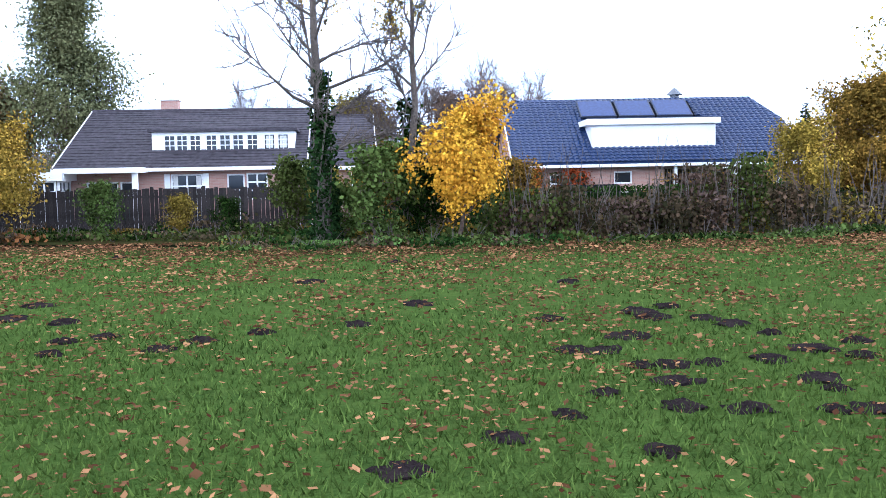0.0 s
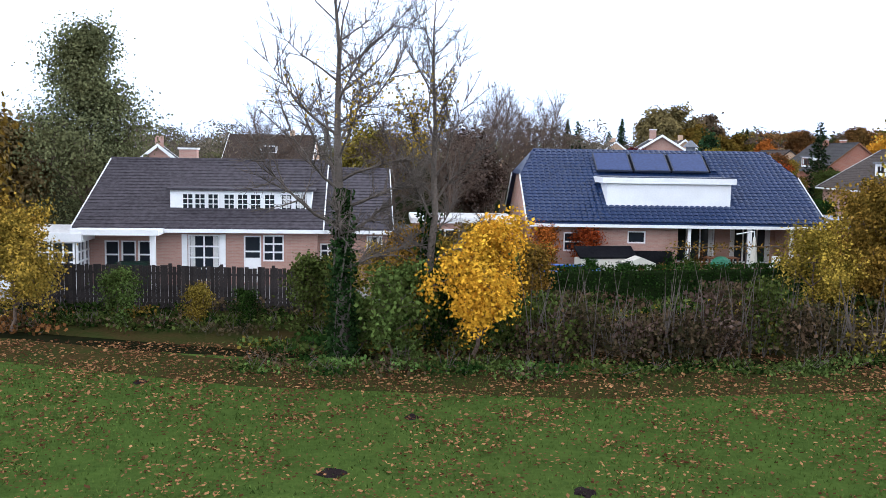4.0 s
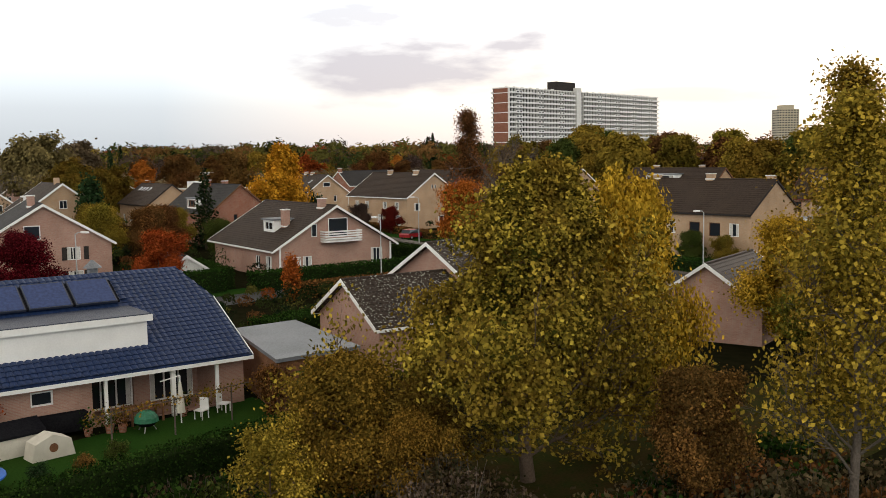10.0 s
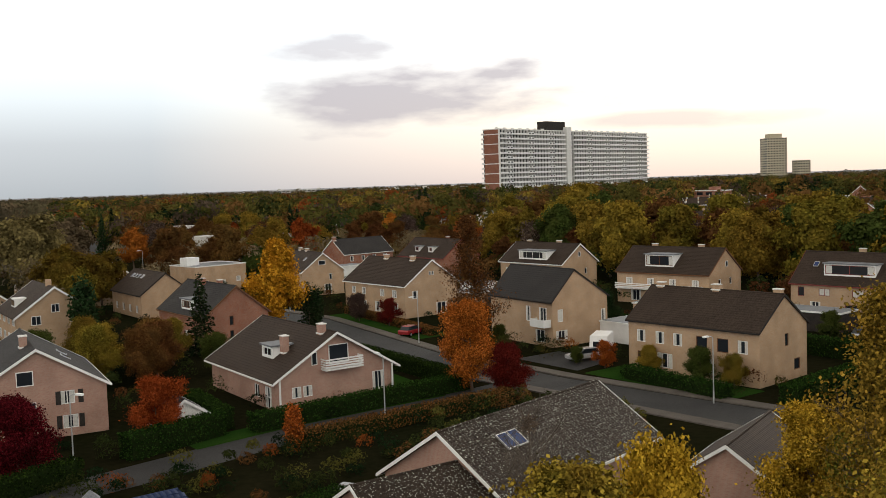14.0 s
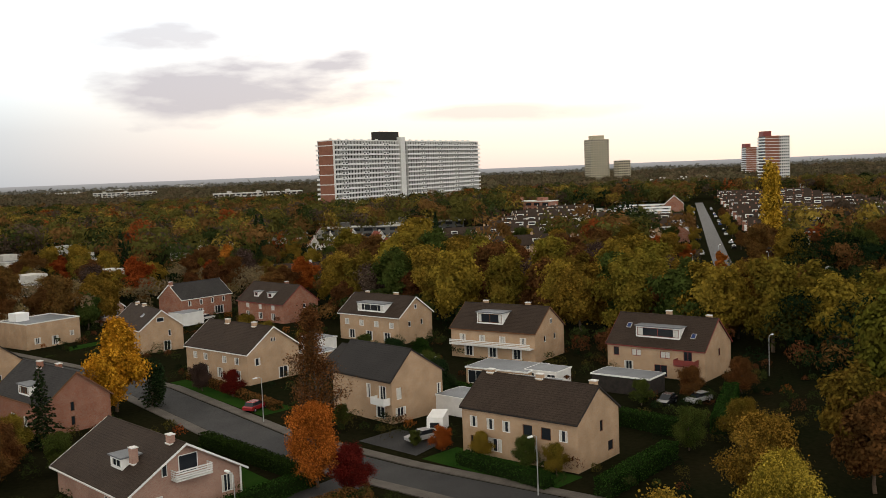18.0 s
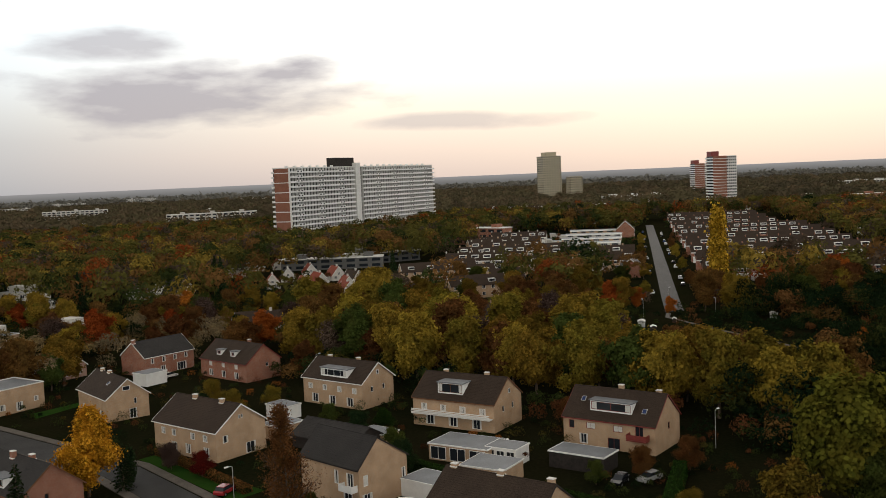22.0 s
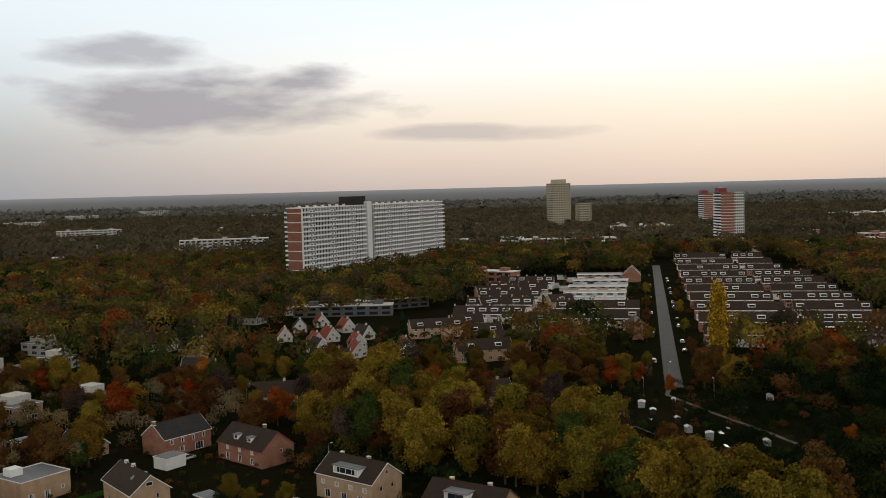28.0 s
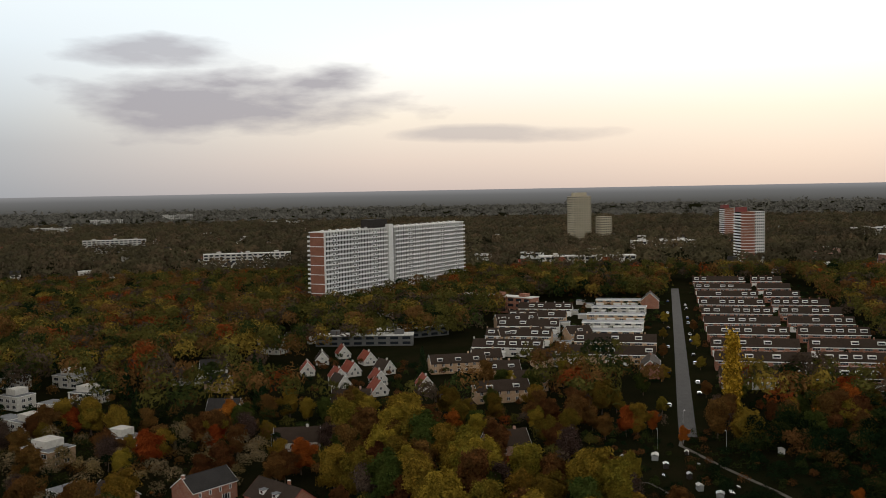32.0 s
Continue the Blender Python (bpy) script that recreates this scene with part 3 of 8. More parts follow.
def plant(key, x, y, mat, label, s=1.0, turn=0.0, z=0.0, name="tree", category="tree", group="", stretch=1.0):
    wood, crown = TREES[key]
    t = thing(name, Matrix.Translation((x, y, z)) @ Matrix.Rotation(turn, 4, "Z") @ Matrix.Diagonal((s, s, s * stretch, 1)), label, category, group)
    part("trunk", wood[0], None, t)
    part("bough_frame", wood[1], None, t)
    if crown:
        part("crown", crown, crown_material(mat) if key.startswith("mid") and mat.name in LEAVES else mat, t)
    return t


def hedge(x0, y0, x1, y1, w, h, mat, label, leaf=0.10, dens=130, name="hedge", rough=0.06, z=0.0, round_top=0.0):
    """A hedge: a core coloured dark for the shade inside, under a skin of leaves."""
    ln = math.hypot(x1 - x0, y1 - y0)
    ang = math.atan2(y1 - y0, x1 - x0)
    t = thing(name, Matrix.Translation(((x0 + x1) / 2, (y0 + y1) / 2, z)) @ Matrix.Rotation(ang, 4, "Z"), label, "hedge" if name == "hedge" else "shrubs")
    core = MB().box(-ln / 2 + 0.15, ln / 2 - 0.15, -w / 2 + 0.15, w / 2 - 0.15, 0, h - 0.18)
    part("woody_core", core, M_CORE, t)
    rng = np.random.default_rng(int(abs(x0 * 13 + y0 * 7)) + 3)
    n = int((2 * ln * h + ln * w + 2 * w * h) * dens)
    u, q = rng.uniform(-ln / 2, ln / 2, n), rng.random(n)
    per = 2 * h + w
    d = q * per
    yy = np.where(d < h, -w / 2, np.where(d < h + w, d - h - w / 2, w / 2))
    zz = np.where(d < h, d, np.where(d < h + w, h, per - d))
    if round_top:
        zz = zz * (1 - round_top * (0.5 + 0.5 * np.sin(u * 0.9 + x0) * np.cos(u * 0.37 + 1) + 0.25 * np.sin(u * 2.7)))
    ends = rng.random(n) < w / (ln + w)
    u = np.where(ends, np.sign(u) * ln / 2, u)
    yy = np.where(ends, rng.uniform(-w / 2, w / 2, n), yy)
    c = np.stack([u, yy, zz], -1) + rng.normal(0, rough, (n, 3))
    c[:, 2] = np.maximum(c[:, 2], 0.02)
    part("foliage", quads_mesh("foliage", leaf_quads(c, leaf, rng), mat), mat, t)
    return t


def thicket(x0, y0, x1, y1, w, h, mats, label, name="bramble_bank", leaf=0.12, dens=1.0, seed=1):
    """A ragged bank of shrubs: many small domes of leaves on thin stems."""
    r = np.random.default_rng(seed)
    ln = math.hypot(x1 - x0, y1 - y0)
    t = thing(name, Matrix.Translation(((x0 + x1) / 2, (y0 + y1) / 2, 0)) @ Matrix.Rotation(math.atan2(y1 - y0, x1 - x0), 4, "Z"), label, "shrubs")
    n = int(ln * w * 2.2)
    cs, segs = [[] for _ in mats], []
    for i in range(n):
        u, v = r.uniform(-ln / 2, ln / 2), r.uniform(-w / 2, w / 2)
        top = h * (0.62 + 0.38 * math.sin(u * 0.8 + seed) * math.cos(u * 0.31 + seed)) * r.uniform(0.55, 1.1) * (1 - 0.35 * abs(2 * v / w))
        rad = r.uniform(0.25, 0.5)
        for k in range(3):
            e = (u + r.normal(0, 0.25), v + r.normal(0, 0.25), top + r.uniform(-0.1, 0.35))
            segs.append([u, v, 0, *e, 0.014, 0.004])
        m = int(230 * dens * max(0.5, top))
        z = top * r.uniform(0.05, 1.0, m) ** 0.7
        k = i % len(mats) if r.random() < 0.75 else 0
        cs[k].append(np.stack([u + r.normal(0, rad, m), v + r.normal(0, rad, m), z], -1))
    part("stem_tangle", tubes_mesh("stem_tangle", segs, M_BARK, 3), None, t)
    for mt, c in zip(mats, cs):
        if c:
            part("foliage", quads_mesh("foliage", leaf_quads(np.concatenate(c), leaf, r), mt), None, t)
    return t


# ---- houses ----
WINDOWS = {}


def welded(me):
    bm = bmesh.new()
    bm.from_mesh(me)
    bmesh.ops.remove_doubles(bm, verts=bm.verts, dist=0.0005)
    bm.to_mesh(me)
    bm.free()
    return me



def window_meshes(w, h, cols, rows, frame_mat, glass=None):
    key = (round(w, 2), round(h, 2), cols, rows, frame_mat.name, glass)
    if key not in WINDOWS:
        f, p = MB(), MB()
        b = 0.075 if w > 0.7 and cols < 4 and rows < 3 else 0.034 if w < 0.55 else 0.065
        cw, rh = (w - b * (cols + 1)) / cols, (h - b * (rows + 1)) / rows
        holes = [(-w / 2 + b + cw / 2 + i * (cw + b), b + j * (rh + b), cw, rh) for i in range(cols) for j in range(rows)]
        wall_panel(f, w, h, holes, pose(0, -0.04, 0), 0.10)
        p.box(-w / 2 + b * 0.8, w / 2 - b * 0.8, 0.01, 0.03, b * 0.8, h - b * 0.8)
        WINDOWS[key] = (welded(f.mesh("frame", frame_mat)), p.mesh("pane", M_GLASS))
    return WINDOWS[key]


CURTAINS = {}


def window(parent, m, w, h, cols=1, rows=1, frame_mat=None, curtain=0.0, name="window"):
    f, p = window_meshes(w, h, cols, rows, frame_mat or M_WHITE)
    fr = part(name, f, None, parent, at=m)
    part("pane", p, None, fr)
    if curtain:
        key = (round(w, 2), round(h, 2), curtain)
        if key not in CURTAINS:
            k = w - 0.18 if curtain > 0.9 else w * curtain / 2
            CURTAINS[key] = (k, MB().box(-k / 2, k / 2, -0.002, 0.009, h * 0.1 if curtain > 0.9 else 0.09, h - 0.08).mesh("curtain", M_CURT))
        k, me = CURTAINS[key]
        for u in (0,) if curtain > 0.9 else (-w / 2 + 0.09 + k / 2, w / 2 - 0.09 - k / 2):
            part("curtain", me, None, fr, at=pose(u, 0, 0))
    return fr


def wall_panel(mb, ln, h, holes, m, t=0.24):
    """A wall along x with its outer face on y = 0, with openings through it. holes: u, z, w, h."""
    xs = sorted({-ln / 2, ln / 2, *[u - w / 2 for u, z, w, hh in holes], *[u + w / 2 for u, z, w, hh in holes]})
    zs = sorted({0.0, h, *[z for u, z, w, hh in holes], *[z + hh for u, z, w, hh in holes]})

    def solid(i, j):
        if not (0 <= i < len(xs) - 1 and 0 <= j < len(zs) - 1):
            return False
        cx, cz = (xs[i] + xs[i + 1]) / 2, (zs[j] + zs[j + 1]) / 2
        return not any(abs(cx - u) < w / 2 and z < cz < z + hh for u, z, w, hh in holes)

    for i in range(len(xs) - 1):
        for j in range(len(zs) - 1):
            if not solid(i, j):
                continue
            x0, x1, z0, z1 = xs[i], xs[i + 1], zs[j], zs[j + 1]
            q = [[(x0, 0, z0), (x1, 0, z0), (x1, 0, z1), (x0, 0, z1)], [(x0, t, z0), (x0, t, z1), (x1, t, z1), (x1, t, z0)]]
            if not solid(i - 1, j):
                q.append([(x0, 0, z0), (x0, 0, z1), (x0, t, z1), (x0, t, z0)])
            if not solid(i + 1, j):
                q.append([(x1, 0, z0), (x1, t, z0), (x1, t, z1), (x1, 0, z1)])
            if not solid(i, j - 1):
                q.append([(x0, 0, z0), (x0, t, z0), (x1, t, z0), (x1, 0, z0)])
            if not solid(i, j + 1):
                q.append([(x0, 0, z1), (x1, 0, z1), (x1, t, z1), (x0, t, z1)])
            for ring in q:
                mb.poly([m @ Vector(p) for p in ring])


def side_matrix(side, L, D):
    """Frames of the four walls: outer face on y = 0, outwards is -y. 0 front, 1 right, 2 back, 3 left."""
    return [pose(0, -D / 2, 0), pose(L / 2, 0, 0, 0, 0, 90), pose(0, D / 2, 0, 0, 0, 180), pose(-L / 2, 0, 0, 0, 0, -90)][side]


def slope_mesh(L, run, rise, over, course=0.34, hip=0.0, hip_z=0.0, lip=0.024):
    """One roof slope in courses of tiles, from its eaves at y = 0 up to its ridge at y = run. hip: how far a half-hip cuts back the ridge at each end, above hip_z."""
    mb = MB()
    ln = math.hypot(run, rise)
    n = max(3, round((ln + over) / course))

    def half(s):
        z = rise * s
        if hip and z > hip_z:
            return L / 2 - hip * (z - hip_z) / (rise - hip_z)
        return L / 2

    s0 = -over / ln
    ny, nz = -rise / ln, run / ln
    for i in range(n):
        a, b = s0 + (1 - s0) * i / n, s0 + (1 - s0) * (i + 1) / n
        ha, hb = half(a), half(b)
        lo = [(-ha, run * a + ny * lip, rise * a + nz * lip), (ha, run * a + ny * lip, rise * a + nz * lip)]
        hi = [(hb, run * b, rise * b), (-hb, run * b, rise * b)]
        mb.poly(lo + hi)
        mb.poly([(-ha, run * a, rise * a), (ha, run * a, rise * a), lo[1], lo[0]])
        mb.poly([lo[0], hi[1], (-ha, run * a, rise * a)])
        mb.poly([lo[1], (ha, run * a, rise * a), hi[0]])
    t = 0.16
    e, h1, h0 = half(s0), half(1), half(s0)
    ring = [(-h0, run * s0, rise * s0)]
    if hip:
        sz = hip_z / rise
        ring = [(-h0, run * s0, rise * s0), (h0, run * s0, rise * s0), (h0, run * sz, rise * sz), (h1, run, rise), (-h1, run, rise), (-h0, run * sz, rise * sz)]
    else:
        ring = [(-h0, run * s0, rise * s0), (h0, run * s0, rise * s0), (h1, run, rise), (-h1, run, rise)]
    mb.prism([(x, y, z - 0.003) for x, y, z in ring], (0, 0, -t))
    return mb


def house(label, x, y, rot, L, D, he, hr, wall=None, roof=None, wins=(), dormers=(), chims=(), skylights=(), verge=None, over=0.35, gab=0.25, ridge_v=0.0, name="house", group="", hip=0.0, hip_z=0.0, gable_wins=(), z=0.0):
    """A gabled house with its ridge along x. wins: side, u, z, w, h, cols, rows, curtain; no cols leaves an open recess. dormers: side, u, width, z, height, cols. chims: u, v, height. ridge_v moves the ridge off the middle."""
    wall, roof = wall or M_BRICK, roof or M_ROOFB
    t = thing(name, pose(x, y, z, 0, 0, rot), label, "house", group)
    body = MB()
    for side in range(4):
        m = side_matrix(side, L, D)
        ln = L if side in (0, 2) else D - 0.48
        holes = [(w[1], w[2], w[3], w[4]) for w in wins if w[0] == side]
        wall_panel(body, ln, he, holes, m)
    for sx in (-1, 1):
        ring = [(sx * L / 2, -D / 2, he), (sx * L / 2, D / 2, he), (sx * L / 2, ridge_v, hr - 0.1)]
        if hip:
            k = (hip_z) / (hr - he)
            ring = [ring[0], ring[1], (sx * L / 2, D / 2 + (ridge_v - D / 2) * k, he + hip_z - 0.1), (sx * L / 2, -D / 2 + (ridge_v + D / 2) * k, he + hip_z - 0.1)]
        body.prism(ring, (-sx * 0.24, 0, 0))
    body.box(-L / 2 + 0.24, L / 2 - 0.24, -D / 2 + 0.24, D / 2 - 0.24, 0.02, 0.1)
    part("wall", welded(body.mesh("wall", wall)), None, t)
    fw = M_WHITE
    for w in wins:
        side, u, zz, ww, hh, cols, rows, cur = w[:8]
        if not cols:
            continue
        fm = w[8] if len(w) > 8 else fw
        window(t, side_matrix(side, L, D) @ pose(u, 0.09, zz), ww, hh, cols, rows, fm, cur, "door" if zz < 0.2 else "window")
    for side, u, zz, ww, hh in gable_wins:
        window(t, side_matrix(side, L, D) @ pose(u, -0.05, zz), ww, hh, 1, 1, fw)
    rise = hr - he
    LL = L + 2 * gab
    runs = (ridge_v + D / 2, D / 2 - ridge_v)
    part("roof", slope_mesh(LL, runs[0], rise, over, hip=hip, hip_z=hip_z), roof, t, at=pose(0, -D / 2, he))
    part("roof", slope_mesh(LL, runs[1], rise, over, hip=hip, hip_z=hip_z), roof, t, at=pose(0, D / 2, he, 0, 0, 180))
    if hip:
        for sx in (-1, 1):
            k = hip_z / rise
            a, b, c = (sx * LL / 2, -D / 2 + runs[0] * k, he + hip_z), (sx * LL / 2, D / 2 - runs[1] * k, he + hip_z), (sx * (LL / 2 - hip), ridge_v, hr)
            part("hip", MB().prism([a, b, c] if sx > 0 else [b, a, c], (0, 0, 0.05)), roof, t)
    cap = MB()
    cap.tube((-LL / 2 + hip, ridge_v, hr - 0.02), (LL / 2 - hip, ridge_v, hr - 0.02), 0.11, 0.11, 8)
    part("ridge", cap, roof, t)
    vm = verge or M_WHITE
    for sx in (-1, 1):
        for sy, rn in ((-1, runs[0]), (1, runs[1])):
            mb = MB()
            top = (hip_z / rise if hip else 1.0)
            lo = over / math.hypot(rn, rise)
            p0 = (sx * (LL / 2 + 0.005), sy * (D / 2 + rn * lo), he - rise * lo)
            p1 = (sx * (LL / 2 + 0.005), sy * (D / 2 - rn * top), he + rise * top)
            ring = [(p0[0], p0[1], p0[2] - 0.20), (p1[0], p1[1], p1[2] - 0.20), (p1[0], p1[1], p1[2] + 0.05), (p0[0], p0[1], p0[2] + 0.05)]
            mb.prism(ring, (sx * 0.04, 0, 0))
            part("verge_board", mb, vm, t)
    for sy, rn in ((-1, runs[0]), (1, runs[1])):
        lo = over / math.hypot(rn, rise)
        yy, zz = sy * (D / 2 + rn * lo), he - rise * lo
        g = MB().box(-LL / 2, LL / 2, min(yy, yy + sy * 0.13), max(yy, yy + sy * 0.13), zz - 0.2, zz - 0.05)
        part("gutter", g, vm, t)
    for side, u, w, zz, hh, cols in dormers:
        rn = runs[0] if side == 0 else runs[1]
        d0 = (zz - he) / rise * rn
        d1 = min(rn, (zz + hh - he) / rise * rn)
        dm = side_matrix(side, L, D) @ pose(u, d0, zz)
        dl = max(0.6, d1 - d0 + 0.2)
        b = MB()
        wall_panel(b, w, hh, [(0, 0.24, w - 0.36, hh - 0.42)] if cols else [], I4, 0.12)
        b.box(-w / 2, -w / 2 + 0.12, 0.12, dl, 0, hh).box(w / 2 - 0.12, w / 2, 0.12, dl, 0, hh)
        dorm = part("dormer", b, M_WHITE, t, "white boarded dormer", at=dm)
        part("dormer_roof", MB().box(-w / 2 - 0.18, w / 2 + 0.18, -0.22, dl, hh, hh + 0.16), M_FELT if cols else M_WHITE, dorm)
        if cols:
            window(dorm, pose(0, 0.05, 0.24), w - 0.36, hh - 0.42, cols, 1, vm if vm in (M_REDW, M_WOOD) else fw, 0.25)
    for u, v, hh in chims:
        zz = hr - abs(v - ridge_v) * rise / (D / 2) - 0.3
        ch = part("chimney", MB().box(u - 0.42, u + 0.42, v - 0.32, v + 0.32, zz - 0.3, hr + hh), wall, t)
        part("flashing", MB().box(u - 0.5, u + 0.5, v - 0.4, v + 0.4, zz + 0.22, zz + 0.36), M_WHITE, ch)
        part("chimney_cap", MB().box(u - 0.48, u + 0.48, v - 0.38, v + 0.38, hr + hh, hr + hh + 0.09), M_CONC, ch)
    for side, u, s, w, hh in skylights:
        rn = runs[0] if side == 0 else runs[1]
        sl = math.atan2(rise, rn)
        m = side_matrix(side, L, D) @ pose(u, s * rn, he + s * rise) @ Matrix.Rotation(sl, 4, "X")
        fr = part("skylight", MB().box(-w / 2, w / 2, 0, hh, 0.02, 0.12), M_STEEL, t, at=m)
        part("pane", MB().box(-w / 2 + 0.08, w / 2 - 0.08, 0.08, hh - 0.08, 0.12, 0.135), M_SOLAR, fr)
    return t

# ---- tree stock ----
tree_meshes("oak_a", 11, 11.6, 5.8, 0.30, 32, 0.16, 0.30, n1=34, n2=4, n3=4, first=0.06, lean=0.12, cone=True, taper=1.3)
tree_meshes("oak_b", 12, 10.5, 4.0, 0.26, 27, 0.21, 0.42, n1=16, n2=4, n3=3, first=0.14, lean=0.35)
tree_meshes("small_a", 13, 3.9, 2.0, 0.07, 14, 0.105, 0.21, n1=9, n2=3, n3=3, first=0.16, lean=0.5, wob=0.05)
tree_meshes("small_b", 14, 3.2, 1.25, 0.05, 4, 0.13, 0.20, n1=12, n2=3, n3=3, first=0.06, lean=0.7, wob=0.06)
tree_meshes("bare_a", 21, 11.8, 3.5, 0.20, 0, 0, 0, M_BARK, n1=30, n2=4, n3=5, first=0.22, lean=0.35, limb_r=0.34, top=0.97, wob=0.07)
tree_meshes("bare_b", 22, 11.0, 2.7, 0.16, 0, 0, 0, M_BARK, n1=24, n2=4, n3=5, first=0.22, lean=0.6, limb_r=0.34, top=0.97, wob=0.07)
tree_meshes("birch", 31, 15.5, 3.2, 0.18, 4, 0.17, 0.42, M_BARK, n1=30, n2=4, n3=4, first=0.12, lean=0.8, cone=True)
tree_meshes("mid_a", 41, 12.5, 4.6, 0.32, 34, 0.50, 0.52, n1=15, n2=3, n3=2, first=0.2)
tree_meshes("mid_b", 42, 11.5, 4.2, 0.28, 34, 0.50, 0.50, n1=14, n2=3, n3=2, first=0.2)
tree_meshes("mid_c", 43, 14.0, 4.2, 0.30, 32, 0.48, 0.52, n1=17, n2=3, n3=2, lean=0.6, first=0.2)
tree_meshes("sparse", 44, 12.0, 4.2, 0.24, 7, 0.36, 0.50, n1=18, n2=4, n3=3, lean=0.7)
tree_meshes("street_ginkgo", 47, 13.0, 4.2, 0.25, 26, 0.36, 0.48, n1=24, n2=3, n3=2, lean=0.35, cone=True, first=0.12)
tree_meshes("twiggy", 46, 12.0, 4.4, 0.24, 0, 0, 0, M_BARKD, n1=22, n2=5, n3=6, lean=0.6)
tree_meshes("soft_cone", 45, 12.0, 3.7, 0.25, 22, 0.15, 0.62, n1=30, n2=3, n3=2, lean=0.45, cone=True, first=0.10)
conifer_meshes("spruce", 51, 10.0, 2.6, 0.34, 44)
conifer_meshes("spruce_tall", 52, 17.0, 3.4, 0.48, 46)
column_meshes("poplar", 61, 24.0, 2.5, 0.75, 5200)
column_meshes("cypress", 62, 6.0, 1.1, 0.30, 3000)

# ---- ground ----


def sheet(name, pts, z, mat, label, cat="ground", kind="structure", thick=0.0):
    mb = MB()
    if thick:
        mb.prism([(x, y, z - thick) for x, y in pts], (0, 0, thick))
    else:
        mb.poly([(x, y, z) for x, y in pts])
    ob = part(name, mb, mat)
    return tagged(ob, label, cat, "", kind)


def strip(pts, w):
    """The outline of a band of width w along a line of points."""
    a, b = [], []
    for i, p in enumerate(pts):
        q0, q1 = pts[max(0, i - 1)], pts[min(len(pts) - 1, i + 1)]
        d = Vector((q1[0] - q0[0], q1[1] - q0[1])).normalized()
        n = Vector((-d.y, d.x)) * w / 2
        a.append((p[0] + n.x, p[1] + n.y))
        b.append((p[0] - n.x, p[1] - n.y))
    return a + b[::-1]


g_pts = [(4900 * math.cos(i * math.pi / 24), 4900 * math.sin(i * math.pi / 24)) for i in range(48)]
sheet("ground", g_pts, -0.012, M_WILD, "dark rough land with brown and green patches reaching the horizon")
sheet("meadow", [(-60, -60), (60, -60), (60, 8), (24, 22), (9, 26.6), (-6, 26.8), (-30, 31), (-60, 36)], 0.0, M_GRASS, "short green meadow strewn with fallen leaves and molehills", "grass")
sheet("leaf_litter_strip", strip([(-34, 30.5), (-14, 27.6), (-5, 24.6), (3, 24.0), (12, 25.4), (24, 22.5)], 2.6), 0.008, M_LITTER, "band of fallen brown leaves along the field edge", "leaf litter")
sheet("garden_lawn", strip([(3, 44.2), (20, 48.2)], 5.0), 0.006, M_LAWN, "mown lawn behind the blue roofed bungalow", "lawn")
sheet("terrace", strip([(-19, 38.4), (-1, 39.4)], 5.0), 0.012, M_KERB, "pale paved terrace along the house with a low roof", "terrace")

sheet("thicket_floor", [(-34, 29.5), (-14, 30.0), (-5, 27.4), (4, 26.9), (20, 29.0), (30, 26), (60, 30), (60, 36), (16, 38), (-4, 36.4), (-16, 33.4), (-34, 36)], 0.004, M_LITTER, "dark leaf-mould floor under the shrubs", "soil")
# molehills
rng = np.random.default_rng(5)


def mole_mesh(seed):
    r = np.random.default_rng(seed)
    mb = MB()
    rings = []
    for k, (rad, z) in enumerate(((0.30, -0.01), (0.25, 0.05), (0.16, 0.10), (0.07, 0.13))):
        rings.append([(rad * r.uniform(0.6, 1.4) * math.cos(a), rad * r.uniform(0.6, 1.4) * math.sin(a), z + r.normal(0, 0.022)) for a in (i * math.pi / 7 for i in range(14))])
    for a, b in zip(rings, rings[1:]):
        for i in range(14):
            mb.poly([a[i], a[(i + 1) % 14], b[(i + 1) % 14], b[i]])
    mb.poly(rings[-1])
    return welded(mb.mesh("molehill", M_SOIL))


moles = [mole_mesh(i) for i in range(4)]
MOLES = [(-5.9, 12.9), (-6.1, 14.3), (-5.0, 12.5), (-4.4, 10.9), (-4.0, 11.2), (-3.1, 10.3), (-2.8, 10.8), (-2.2, 11.3), (-4.2, 10.1), (-0.3, 5.8), (0.4, 6.5), (0.9, 7.1), (1.4, 6.1), (2.0, 10.6), (2.5, 12.5), (2.6, 12.0), (3.0, 12.9), (1.3, 9.8), (1.6, 9.7), (1.8, 8.9), (2.1, 8.9), (2.5, 9.0), (2.0, 8.2), (1.3, 7.8), (1.8, 7.3), (2.3, 7.2), (2.9, 7.1), (3.2, 7.1), (3.2, 8.2), (3.2, 7.8), (3.1, 9.1), (3.6, 10.6), (3.4, 11.3), (3.2, 11.8), (4.3, 10.0), (4.0, 9.2), (3.7, 9.6), (1.3, 12.0), (-1.1, 11.8), (-0.4, 13.7), (2.1, 16.2), (-2.4, 17.0), (-1.1, 20.8), (-8.0, 23.6)]
for i, (x, y) in enumerate(MOLES):
    ob = part("molehill", moles[i % 4], None, at=pose(x, y, 0, 0, 0, i * 77) @ Matrix.Diagonal((*([min(0.62, 0.20 + 0.036 * y) * rng.uniform(0.8, 1.5)] * 2), min(0.62, 0.26 + 0.036 * y) * 0.7, 1)))
    tagged(ob, "dark crumbly molehill of fresh soil in the grass", "molehill", "molehills in the meadow")


def scatter_field(n, fx, fy, keep):
    x, y = rng.uniform(*fx, n), rng.uniform(*fy, n)
    k = keep(x, y)
    return np.stack([x[k], y[k], np.zeros(k.sum())], -1)


